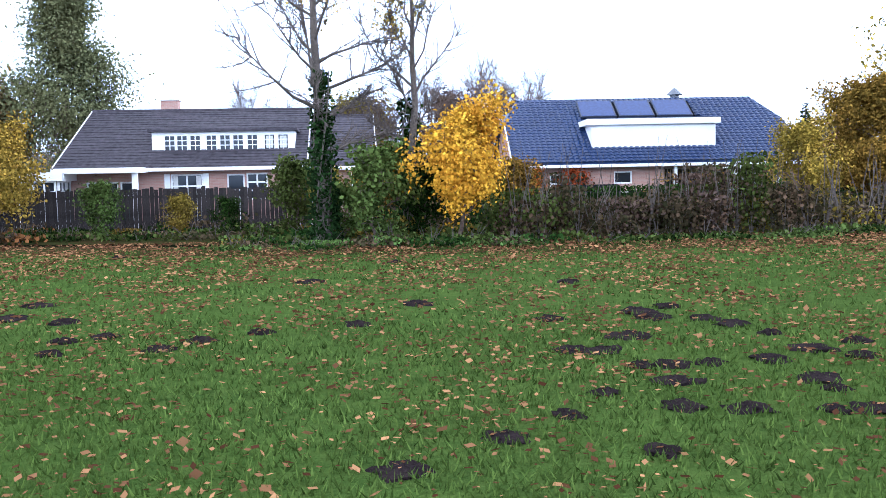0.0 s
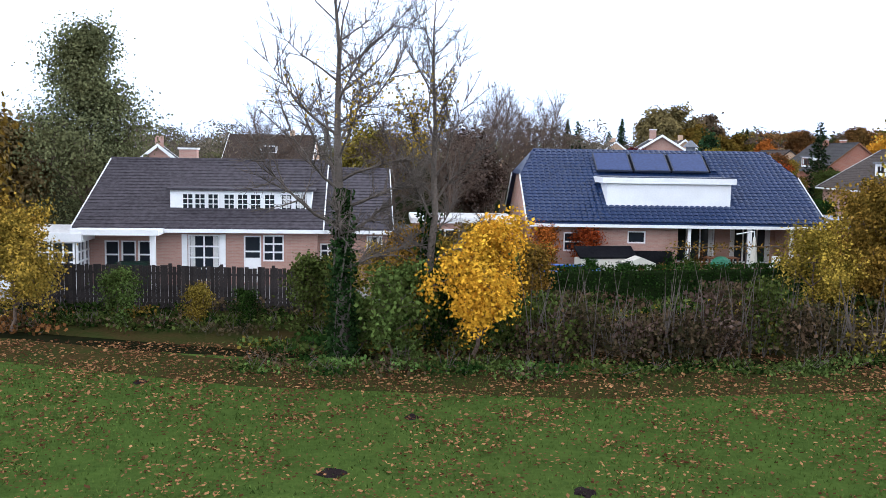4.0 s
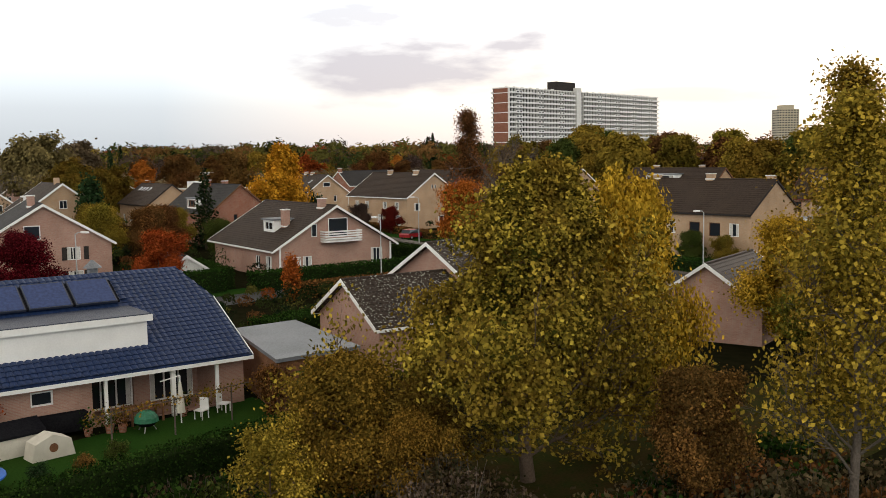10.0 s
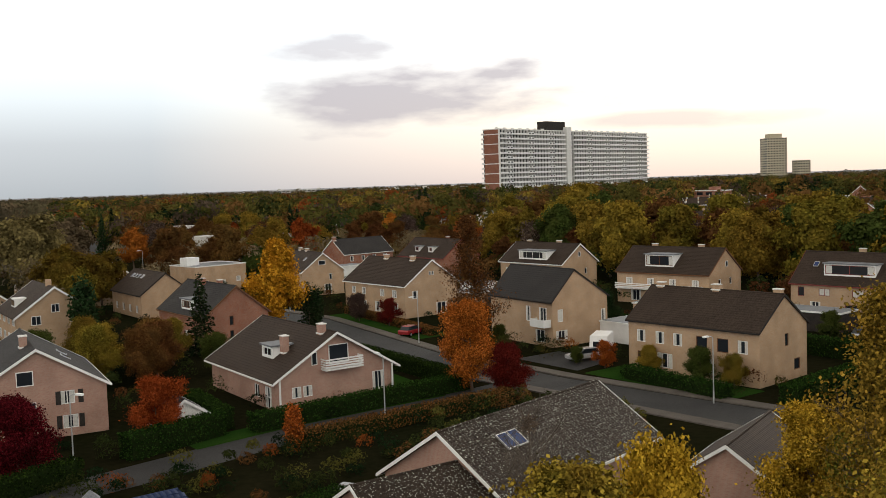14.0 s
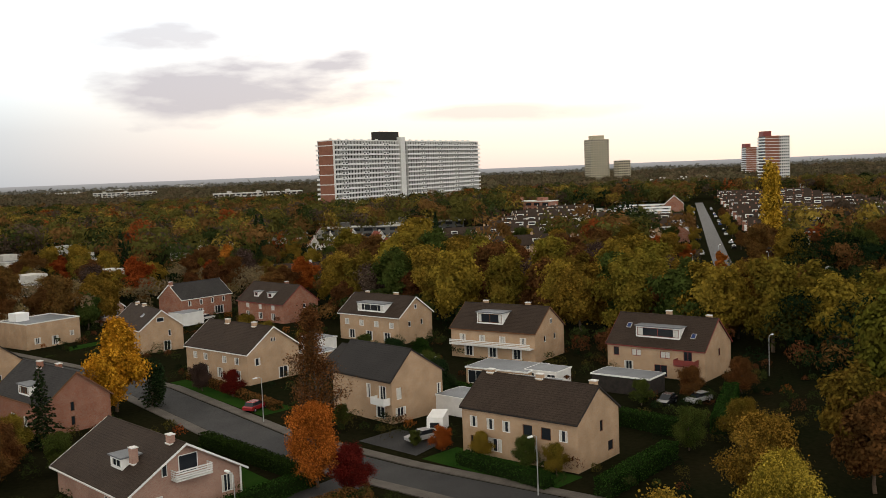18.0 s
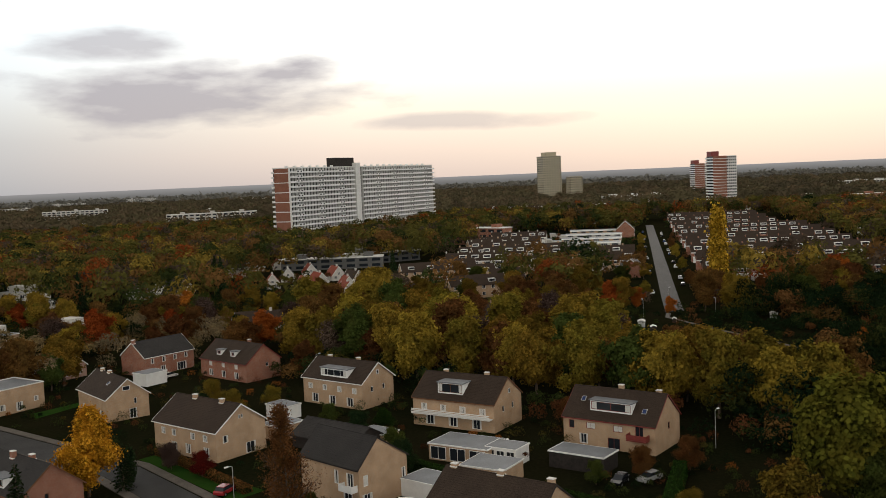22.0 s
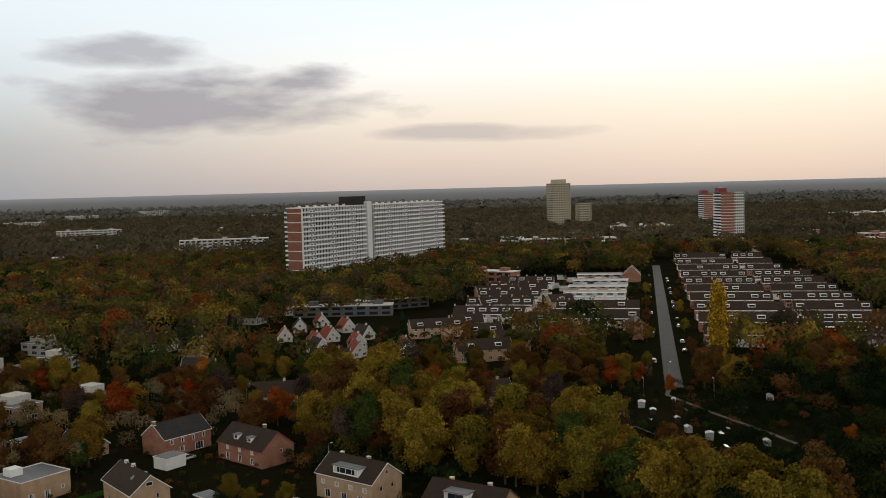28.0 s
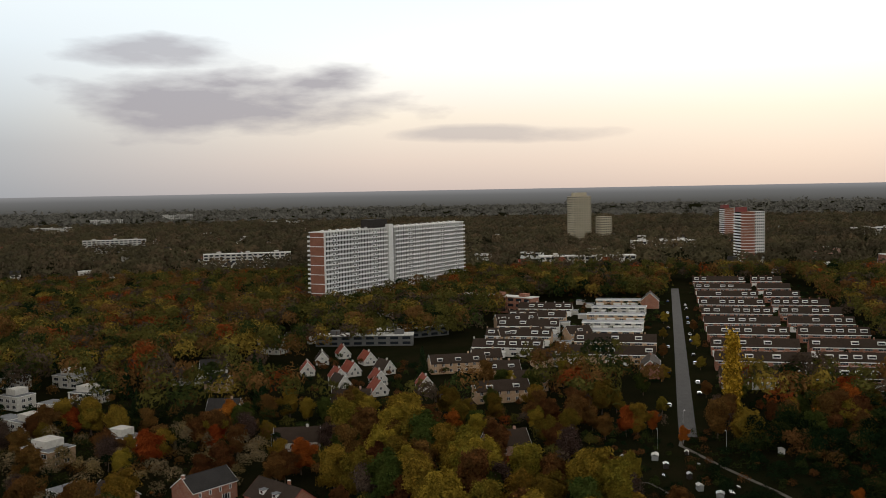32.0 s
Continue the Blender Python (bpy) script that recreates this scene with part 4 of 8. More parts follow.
# grass tufts and fallen leaves
def wedge(x, y):
    return (np.abs(x) < 2.0 + 0.52 * y) & (y < 26.5 + 0.02 * x * x)


c = scatter_field(420000, (-16, 16), (3.0, 26.0), lambda x, y: wedge(x, y) & (rng.random(len(x)) < np.clip(1.3 - y / 11, 0.10, 1)))
c[:, 2] = 0.03
n = len(c)
ang = rng.uniform(0, 2 * math.pi, n)
h, w = rng.uniform(0.018, 0.045, n), 0.006 + c[:, 1] * 0.0006
tilt = rng.normal(0, 0.03, (n, 2))
tri = np.empty((n, 3, 3))
tri[:, 0] = c + np.stack([np.cos(ang) * w, np.sin(ang) * w, -0.03 + 0 * w], -1)
tri[:, 1] = c - np.stack([np.cos(ang) * w, np.sin(ang) * w, 0.03 + 0 * w], -1)
tri[:, 2] = c + np.stack([tilt[:, 0], tilt[:, 1], h], -1)
tagged(part("grass_blades", quads_mesh("grass_blades", tri.reshape(-1, 3), L_BLADE, True), None), "short green grass blades of the meadow", "grass", "", "stuff")
c = scatter_field(190000, (-22, 22), (3.0, 28.5), lambda x, y: (np.abs(x) < 2.5 + 0.60 * y) & (rng.random(len(x)) < (0.30 + 0.30 * np.sin(x * 1.9 + 2 * np.sin(y * 0.7)) * np.cos(y * 1.3 + x * 0.4)) + 0.12 * np.clip((y - 16) / 8, 0, 1) ** 1.6))
c[:, 2] = rng.uniform(0.03, 0.07, len(c))
tagged(part("fallen_leaves", quads_mesh("fallen_leaves", leaf_quads(c, (0.036 + c[:, 1] * 0.0016) * rng.uniform(0.6, 1.5, len(c)), rng, 0.75), L_FALLEN), None), "scattered orange and brown fallen leaves on the grass", "leaves", "", "stuff")

# ---- field edge: bare trees, shrubs, brambles, fence ----
b1 = plant("bare_a", -3.3, 26.6, None, "tall leafless tree with an ivy-covered trunk at the field edge")
plant("bare_b", -1.0, 29.2, None, "slender leafless tree with a few last leaves", turn=1.3)
for bx, by, hh, sd, nn in ((-3.3, 26.6, 4.8, 3, 2600), (-1.0, 29.2, 4.2, 4, 1800)):
    r2 = np.random.default_rng(sd)
    zz = r2.uniform(0, 1, nn) ** 1.3 * hh
    aa = r2.uniform(0, 2 * math.pi, nn)
    rr = (0.36 - 0.045 * zz) + r2.normal(0, 0.10, nn)
    ivy = thing("ivy", pose(bx, by, 0), "dark green ivy climbing the bare trunk", "ivy")
    part("leaf_cover", quads_mesh("leaf_cover", leaf_quads(np.stack([rr * np.cos(aa), rr * np.sin(aa), zz], -1), 0.12, r2), L_IVY), None, ivy)
    for k in range(4):
        vine = [(0.24 * math.cos(k * 1.6 + 0.5 * u), 0.24 * math.sin(k * 1.6 + 0.5 * u), hh * u / 6) for u in range(7)]
        part("stem", tubes_mesh("stem", [[*p0, *p1, 0.03, 0.022] for p0, p1 in zip(vine, vine[1:])], M_BARK, 5), None, ivy)
    nn2 = 15000
    tips = TREES["bare_a" if bx < -2 else "bare_b"][0][1]
    co = np.empty(len(tips.vertices) * 3, np.float32)
    tips.vertices.foreach_get("co", co)
    co = co.reshape(-1, 3)
    pick = co[r2.integers(len(co) // 3, len(co), nn2 * 2)]
    pick = pick[pick[:, 2] < 3.4 + 5.0 * r2.random(len(pick)) ** 1.5]
    ca, sa = (1, 0) if bx < -2 else (math.cos(1.3), math.sin(1.3))
    pk = np.stack([bx + ca * pick[:, 0] - sa * pick[:, 1], by + sa * pick[:, 0] + ca * pick[:, 1], pick[:, 2]], -1) + r2.normal(0, 0.06, pick.shape)
    tagged(part("last_leaves", quads_mesh("last_leaves", leaf_quads(pk, 0.085, r2), L_OCHRE), None), "last yellowish leaves hanging on bare twigs", "leaves", "", "stuff")
plant("small_a", 0.35, 27.2, L_YELLOW, "small round tree in bright yellow autumn leaf", s=0.95, name="small_tree", turn=0.6)
plant("small_b", -1.9, 26.2, L_LIME, "upright green leafed bush under the bare trees", s=0.88, name="bush", category="shrub")
plant("small_b", -2.9, 27.4, L_LIME, "upright green leafed bush under the bare trees", s=0.55, name="bush", category="shrub", turn=2)
plant("small_b", -0.5, 28.4, L_HEDGE, "dark evergreen bush with dense leaves", s=0.72, name="bush", category="shrub", turn=4)
plant("small_b", -8.6, 31.2, L_OLIVE, "small olive bush beside the dark fence", s=0.45, name="bush", category="shrub", turn=1)
plant("small_b", -6.9, 31.0, L_HEDGE, "small dark bush beside the fence", s=0.42, name="bush", category="shrub", turn=3)
plant("small_b", -11.2, 31.5, L_GREEN, "small green bush beside the dark fence", s=0.6, name="bush", category="shrub", turn=5)
plant("small_a", -14.2, 30.0, L_OCHRE, "yellow-brown bush at the field corner", s=0.9, name="bush", category="shrub", turn=2)
plant("small_a", -16.6, 33.0, L_OCHRE, "yellow-brown bush at the field corner", s=1.1, name="bush", category="shrub", turn=3)
plant("sparse", -21.5, 38.0, L_OLIVE, "slender birch with thinning yellow leaves", s=0.75)
thicket(1.4, 27.6, 9.0, 28.6, 2.6, 2.75, (L_BRAMBLE, L_TWIG, L_GREEN, L_BRAMBLE), "tangled brown bramble and bare stems along the field", seed=2)
thicket(9.0, 28.6, 19.5, 30.6, 2.8, 2.9, (L_BRAMBLE, L_TWIG, L_BRAMBLE, L_OLIVE), "tangled brown bramble and bare stems along the field", seed=3)
thicket(-6.5, 27.9, 2.0, 28.6, 1.8, 0.9, (L_GREEN, L_HEDGE, L_OLIVE), "low green undergrowth beneath the bare trees", "undergrowth", 0.13, 0.8, 4)
thicket(-5.6, 25.9, 3.6, 25.2, 1.7, 0.5, (L_GREEN, L_HEDGE, L_BRAMBLE, L_LIME), "low green nettles and ivy at the foot of the bare trees", "undergrowth", 0.11, 0.9, 45)
thicket(3.4, 25.3, 14.0, 27.6, 1.2, 0.4, (L_GREEN, L_HEDGE, L_LIME), "low green weeds along the foot of the brambles", "undergrowth", 0.11, 0.8, 46)
thicket(-14.0, 31.6, -6.0, 31.2, 2.0, 0.55, (L_GREEN, L_HEDGE, L_BRAMBLE), "low green undergrowth before the fence", "undergrowth", 0.12, 0.7, 5)
thicket(-15.5, 34.0, -5.0, 33.5, 1.0, 0.8, (L_HEDGE, L_BRAMBLE, L_OLIVE), "ragged dark shrubs along the board fence", "undergrowth", 0.13, 0.6, 6)
thicket(-5.0, 30.8, 3.0, 31.6, 3.0, 1.3, (L_HEDGE, L_GREEN, L_BRAMBLE), "ragged dark shrubs behind the bare trees", "undergrowth", 0.14, 0.8, 7)
thicket(2.0, 31.6, 18.0, 34.5, 4.0, 1.5, (L_GREEN, L_BRAMBLE, L_OLIVE, L_HEDGE), "ragged green shrubs behind the brambles", "undergrowth", 0.17, 0.5, 8)
thicket(1.0, 36.0, 17.0, 38.5, 2.6, 1.0, (L_HEDGE, L_BRAMBLE, L_GREEN), "ragged shrubs before the garden hedge", "undergrowth", 0.17, 0.5, 9)
hedge(2.0, 38.6, 18.0, 42.4, 1.1, 1.25, L_HEDGE, "trimmed dark green garden hedge", 0.10, 150)
for i in range(26):
    bx = 1.8 + i * 0.62 + rng.normal(0, 0.15)
    by = 27.0 + i * 0.09 + rng.normal(0, 0.3)
    mb = MB()
    p = Vector((0, 0, 0))
    for k in range(5):
        a = rng.uniform(0, 6.28)
        q = Vector((math.cos(a) * 0.45, math.sin(a) * 0.45, rng.uniform(1.6, 2.9)))
        mb.tube((0, 0, 0), q * 0.55, 0.02, 0.014, 4, False)
        mb.tube(q * 0.55, q + Vector((rng.normal(0, 0.12), rng.normal(0, 0.12), 0)), 0.014, 0.004, 4, False)
    tagged(part("bare_shrub", mb, M_BARK, at=pose(bx, by, 0)), "bare grey-brown shrub stems in the brambles", "shrub", "bare shrubs along the field")

# board fence
fence = thing("fence", pose(-16.2, 34.9, 0, 0, 0, -2.5), "dark weathered vertical board fence", "fence")
slat = MB().box(-0.07, 0.07, -0.012, 0.012, 0.04, 1.62).mesh("slat", M_FENCE)
post = MB().box(-0.05, 0.05, 0.02, 0.12, 0, 1.7).mesh("post", M_FENCE)
for i in range(74):
    part("slat", slat, None, fence, at=pose(0.155 * i, 0, rng.normal(0, 0.02), 0, rng.normal(0, 0.4), 0))
for i in range(7):
    part("post", post, None, fence, at=pose(1.9 * i, 0, 0))
for z in (0.4, 1.3):
    part("rail", MB().box(-0.1, 11.5, 0.014, 0.05, z, z + 0.08), M_FENCE, fence)

# ---- the brick house with the dark roof ----
W = M_WHITE
h1 = house("long low pinkish brick house with a grey-brown roof and white windows", -11.71, 47.6, 5.5, 10.0, 12.6, 2.74, 5.36, M_BRICKP, M_ROOFH,
           wins=[(0, 0.13, 0.2, 1.35, 2.0, 2, 4, 0.3), (0, 2.2, 0.12, 0.75, 2.05, 1, 3, 0), (0, 3.1, 1.05, 0.9, 1.15, 2, 3, 0),
                 (0, -3.75, 0.12, 0.62, 1.8, 1, 3, 0), (0, -3.05, 0.12, 0.62, 1.8, 1, 3, 0), (0, -2.35, 0.12, 0.62, 1.8, 1, 3, 0)],
           chims=[(-1.6, 0.3, 0.5)], over=0.55)
house("lower wing of the brick house with a white verge", -5.2, 48.22, 5.5, 3.1, 11.4, 2.66, 5.0, M_BRICKP, M_ROOFH,
      wins=[(0, -1.1, 0.85, 0.7, 0.95, 2, 3, 0), (0, 0.95, 1.45, 0.7, 0.7, 1, 1, 0.5)], over=0.5, gab=0.2)
dm = part("dormer", MB().box(-3.1, 3.1, 0, 3.4, 0, 1.0), M_WHITE, h1, "long white dormer with small-paned windows", at=pose(1.58, -5.0, 3.06))
part("dormer_roof", MB().box(-3.25, 3.25, -0.2, 3.6, 1.0, 1.1), M_ROOFH, dm)
for k, u in enumerate((-2.33, -1.80, -1.23, -0.53, 0.06, 0.63, 1.25, 2.0, 2.6)):
    window(dm, pose(u, -0.02, 0.16), 0.48, 0.70, 2, 3, W, 0.5 if k > 6 else 0)
part("porch_roof", MB().box(-5.0, -1.45, -8.0, -6.42, 2.28, 2.5), M_WHITE, h1, "white flat porch roof")
part("porch_post", MB().box(-1.85, -1.63, -7.75, -7.55, 0, 2.28), M_WHITE, h1)
part("door_panel", MB().box(1.86, 2.54, -6.27, -6.20, 0.14, 1.2), M_WHITE, h1, "white lower panel of the garden door")
for u in (-0.68, 0.94):
    part("shutter", MB().box(u - 0.12, u + 0.12, -6.36, -6.32, 0.2, 2.22), M_WHITE, h1)
cons = thing("conservatory", pose(-18.4, 41.6, 0, 0, 0, 4), "white glazed conservatory with small panes and a flat roof", "conservatory")
part("roof", MB().box(-2.7, 2.7, -2.6, 2.6, 2.12, 2.32), M_CONC, cons, "pale flat roof")
part("fascia", MB().box(-2.8, 2.8, -2.72, -2.6, 2.0, 2.36).box(2.7, 2.82, -2.6, 2.7, 2.0, 2.36), M_WHITE, cons)
part("plinth", MB().box(-2.6, 2.6, -2.5, 2.5, 0, 0.3), M_WHITE, cons)
for k in range(5):
    window(cons, pose(-2.0 + k, -2.5, 0.3), 0.92, 1.7, 2, 4)
for k in range(5):
    window(cons, pose(2.55, -2.0 + k, 0.3, 0, 0, 90), 0.92, 1.7, 2, 4)
part("garden_box", MB().prism([(-0.9, -0.4, 0), (0.9, -0.4, 0), (0.9, -0.4, 0.95), (0.6, -0.4, 1.1), (-0.6, -0.4, 1.1), (-0.9, -0.4, 0.95)], (0, 0.8, 0)), M_TARP, thing("storage_box", pose(-13.7, 40.2, 0, 0, 0, 5), "dark green covered garden box under the porch", "storage box"))

# ---- the bungalow with the blue roof ----
h2 = house("brick bungalow with a glazed dark blue half-hipped roof", 11.15, 56.5, 1.5, 15.0, 13.0, 2.72, 6.15, M_BRICKP, M_ROOFBL,
           wins=[(0, -5.3, 0.9, 1.0, 1.0, 1, 2, 0), (0, -2.0, 1.35, 0.95, 0.65, 1, 1, 0), (0, 3.1, 0.1, 5.9, 2.3, 0, 0, 0)],
           over=0.65, hip=0.95, hip_z=2.05, gab=0.25)
dm = part("dormer", MB().box(-3.35, 3.2, 0, 3.2, 0, 1.3), M_WHITE, h2, "white panelled dormer without windows", at=pose(-0.1, -5.6, 3.14))
part("dormer_roof", MB().box(-3.62, 3.42, -0.22, 3.2, 1.3, 1.6), M_WHITE, dm)
part("roofing", MB().box(-3.56, 3.36, -0.16, 3.2, 1.6, 1.65), M_FRAME, dm)
for k in range(3):
    m = pose(-2.5 + k * 2.14, -2.5, 4.93) @ Matrix.Rotation(radians(30), 4, "X")
    pn = part("solar_panel", MB().box(-1.0, 1.0, 0, 1.95, 0.06, 0.17), M_FRAME, h2, "flat solar collector in a dark blue frame", at=m)
    part("pane", MB().box(-0.93, 0.93, 0.06, 1.89, 0.17, 0.18), M_SOLAR, pn)
    part("tube", MB().box(1.02, 1.12, 0.05, 1.85, 0.02, 0.12), M_BLACK, pn)
# the open veranda under the eaves
back = MB()
wall_panel(back, 5.9, 2.4, [(-1.5, 0.1, 2.4, 2.0), (1.6, 0.1, 2.2, 2.0)], pose(3.1, -4.2, 0.06), 0.14)
part("veranda_wall", back, M_BRICKP, h2)
part("veranda_side", MB().box(0.0, 0.14, -6.26, -4.2, 0.1, 2.45), M_BRICKP, h2)
part("veranda_side", MB().box(6.06, 6.2, -6.26, -4.2, 0.1, 2.45), M_BRICKP, h2)
part("veranda_ceiling", MB().box(0.14, 6.06, -6.26, -4.06, 2.45, 2.52), M_DARK, h2)
for u in (1.6, 4.7):
    window(h2, pose(u, -4.15, 0.16), 2.3, 2.0, 3, 1, None, 0.2, "glass_door")
part("veranda_post", MB().box(5.85, 6.0, -7.0, -6.85, 0, 2.3), M_WHITE, h2)
part("veranda_post", MB().box(3.65, 3.85, -7.0, -6.8, 0, 2.3), M_WHITE, h2)
part("veranda_post", MB().box(0.55, 0.7, -7.0, -6.85, 0, 2.3), M_WHITE, h2)
part("bench", MB().box(-3.9, -0.3, -7.3, -6.75, 0.2, 1.0), M_BLACK, h2, "dark covered bench against the wall")
part("rooflet", MB().tube((2.6, 0.7, 5.6), (2.6, 0.7, 6.45), 0.28, 0.28, 8).tube((2.6, 0.7, 6.45), (2.6, 0.7, 6.85), 0.5, 0.06, 8), M_FELT, h2, "small capped roof vent")

tile_bm = MB()
prof = [(-0.15, 0.0), (-0.075, 0.035), (0.0, 0.05), (0.075, 0.035), (0.15, 0.0)]
for (x0, z0), (x1, z1) in zip(prof, prof[1:]):
    tile_bm.poly([(x0, 0, z0 + 0.03), (x1, 0, z1 + 0.03), (x1, 0.37, z1), (x0, 0.37, z0)])
    tile_bm.poly([(x0, 0, z0 - 0.01), (x1, 0, z1 - 0.01), (x1, 0, z1 + 0.03), (x0, 0, z0 + 0.03)])
tile_me = welded(tile_bm.mesh("tile", M_ROOFBL))
roof_front = [o for o in h2.children if o.name.startswith("roof") and not o.name.startswith("rooflet")][0]
slope = math.atan2(3.43, 6.5)
rest = MB()
for j in range(23):
    for i in range(52):
        u, v = -7.75 + i * 0.304, -0.6 + j * 0.345
        zz = v * math.sin(slope)
        lim = 7.75 - max(0, zz - 2.05) / 1.38 * 0.95
        if abs(u) > lim - 0.15 or (abs(u + 0.1) < 3.3 and 1.1 < v < 4.6):
            continue
        m = Matrix.Rotation(slope, 4, "X") @ pose(u, v, 0.045)
        if -3.4 < u < 6.2 and j < 5 or (u > 4.2 and 5 <= j < 12) or (u < -4.2 and 5 <= j < 9):
            part("tile", tile_me, None, roof_front, at=m)
        else:
            k = len(rest.v)
            rest.v += [tuple(m @ Vector(p)) for p in tile_bm.v]
            rest.f += [tuple(k + q_ for q_ in f_) for f_ in tile_bm.f]
tagged(part("tile_field", rest, M_ROOFBL, roof_front), kind="stuff")

# garden things of the bungalow
tramp = thing("trampoline", pose(5.0, 43.6, 0), "round garden trampoline with a blue rim", "trampoline")
rim, mat_, leg = MB(), MB(), MB()
for i in range(24):
    a, b = i * math.pi / 12, (i + 1) * math.pi / 12
    rim.prism([(1.25 * math.cos(a), 1.25 * math.sin(a), 0.68), (1.55 * math.cos(a), 1.55 * math.sin(a), 0.68), (1.55 * math.cos(b), 1.55 * math.sin(b), 0.68), (1.25 * math.cos(b), 1.25 * math.sin(b), 0.68)], (0, 0, 0.06))
mat_.prism([(1.26 * math.cos(i * math.pi / 12), 1.26 * math.sin(i * math.pi / 12), 0.66) for i in range(24)], (0, 0, 0.02))
part("rim", rim, M_BLUE, tramp)
part("jumping_mat", mat_, M_BLACK, tramp)
for i in range(4):
    a = i * math.pi / 2 + 0.5
    part("leg", MB().tube((1.45 * math.cos(a), 1.45 * math.sin(a), 0), (1.45 * math.cos(a), 1.45 * math.sin(a), 0.68), 0.03, 0.03, 6), M_STEEL, tramp)
tent = thing("play_tent", pose(8.9, 46.4, 0, 0, 0, 10) @ Matrix.Scale(0.74, 4), "cream play tent with a round opening", "play tent")
part("canvas", MB().prism([(-1.2, 0, 0), (1.2, 0, 0), (1.0, 0, 0.95), (0.0, 0, 1.35), (-1.0, 0, 0.95)], (0, 1.2, 0)), M_CLOTH, tent)
part("opening", MB().tube((0, -0.012, 0.62), (0, 0.01, 0.62), 0.25, 0.25, 14), M_WOOD, tent)
tarp = thing("covered_pile", pose(7.5, 47.4, 0, 0, 0, 12), "garden pile under a dark cover on pale boards", "pile")
part("cover", MB().prism([(-1.5, 0, 0.8), (1.5, 0, 0.8), (1.5, 0.9, 1.25), (-1.5, 0.9, 1.25)], (0, 0, 0.1)), M_BLACK, tarp)
part("plinth", MB().box(-1.45, 1.45, 0.05, 0.95, 0, 0.8), M_CLOTH, tarp)
par = thing("parasol", pose(14.9, 48.3, 0), "folded cream parasol on a curved pole", "parasol")
part("folded_canopy", MB().tube((0, 0, 0.5), (0, 0, 1.9), 0.22, 0.06, 8), M_CLOTH, par)
part("pole", MB().tube((0, 0, 0), (0, 0, 2.2), 0.03, 0.03, 6).tube((0, 0, 2.2), (-0.9, 0, 2.05), 0.03, 0.03, 6), M_WHITE, par)
perg = thing("pergola", pose(14.0, 46.6, 0, 0, 0, 13), "row of young trees trained on bare poles", "pergola")
for u in (-3, 0, 3):
    part("post", MB().tube((u, 0, 0), (u, 0, 1.7), 0.04, 0.035, 6), M_BARK, perg)
part("rail", MB().tube((-4, 0, 1.55), (4, 0, 1.6), 0.025, 0.025, 6), M_BARK, perg)
r2 = np.random.default_rng(9)
part("foliage", quads_mesh("foliage", leaf_quads(np.stack([r2.uniform(-4.2, 4.2, 500), r2.normal(0, 0.18, 500), r2.normal(1.55, 0.15, 500)], -1), 0.1, r2), L_OCHRE), None, perg)
tbl = thing("garden_table", pose(13.6, 49.5, 0, 0, 0, 8), "dark wooden garden table under the eaves", "table")
part("tabletop", MB().box(-0.85, 0.85, -0.45, 0.45, 0.70, 0.75), M_WOOD, tbl)
for u in (-0.75, 0.75):
    for v in (-0.36, 0.36):
        part("leg", MB().box(u - 0.04, u + 0.04, v - 0.04, v + 0.04, 0, 0.70), M_WOOD, tbl)
dome = MB()
for a in range(4):
    r0, r1 = 0.55 * math.cos(a * math.pi / 8), 0.55 * math.cos((a + 1) * math.pi / 8)
    dome.tube((0, 0, 0.45 + 0.5 * math.sin(a * math.pi / 8)), (0, 0, 0.45 + 0.5 * math.sin((a + 1) * math.pi / 8)), r0, r1, 14, False)
grill = thing("kettle_barbecue", pose(13.2, 48.0, 0), "round kettle barbecue with a green lid", "barbecue")
part("lid", dome, M_GREENP, grill)
part("bowl", MB().tube((0, 0, 0.25), (0, 0, 0.45), 0.3, 0.54, 14), M_BLACK, grill)
for a in range(3):
    part("leg", MB().tube((0.25 * math.cos(a * 2.1), 0.25 * math.sin(a * 2.1), 0.3), (0.45 * math.cos(a * 2.1), 0.45 * math.sin(a * 2.1), 0), 0.02, 0.02, 6), M_STEEL, grill)
for px_, py_, pc in ((11.8, 48.7, L_GREEN), (12.3, 48.5, L_RUST), (15.4, 49.4, L_HEDGE), (16.6, 49.7, L_OLIVE), (10.9, 48.8, L_HEDGE)):
    pot = thing("potted_plant", pose(px_, py_, 0), "leafy plant in a clay pot on the terrace", "plant", "potted plants")
    part("pot", MB().tube((0, 0, 0), (0, 0, 0.35), 0.15, 0.21, 10), M_BRICKR, pot)
    part("foliage", quads_mesh("foliage", leaf_quads(np.random.default_rng(int(px_ * 10)).normal(0, 0.2, (160, 3)) * np.array([1, 1, 1.3]) + np.array([0, 0, 0.62]), 0.11, np.random.default_rng(3)), pc), None, pot)
chair = thing("garden_chair", pose(17.2, 48.9, 0, 0, 0, 40), "white plastic garden chair on the terrace", "chair", "garden chairs")
part("seat", MB().box(-0.25, 0.25, -0.25, 0.25, 0.4, 0.45), M_WHITE, chair)
part("backrest", MB().box(-0.25, 0.25, 0.2, 0.26, 0.45, 0.95), M_WHITE, chair)
for u in (-0.22, 0.22):
    for v in (-0.22, 0.22):
        part("leg", MB().box(u - 0.02, u + 0.02, v - 0.02, v + 0.02, 0, 0.4), M_WHITE, chair)
copy_thing(chair, pose(15.9, 48.4, 0, 0, 0, -60))
plant("small_b", 6.6, 49.5, L_ORANGE, "climber with orange leaves against the brick wall", s=0.72, name="climber", category="shrub", turn=1)
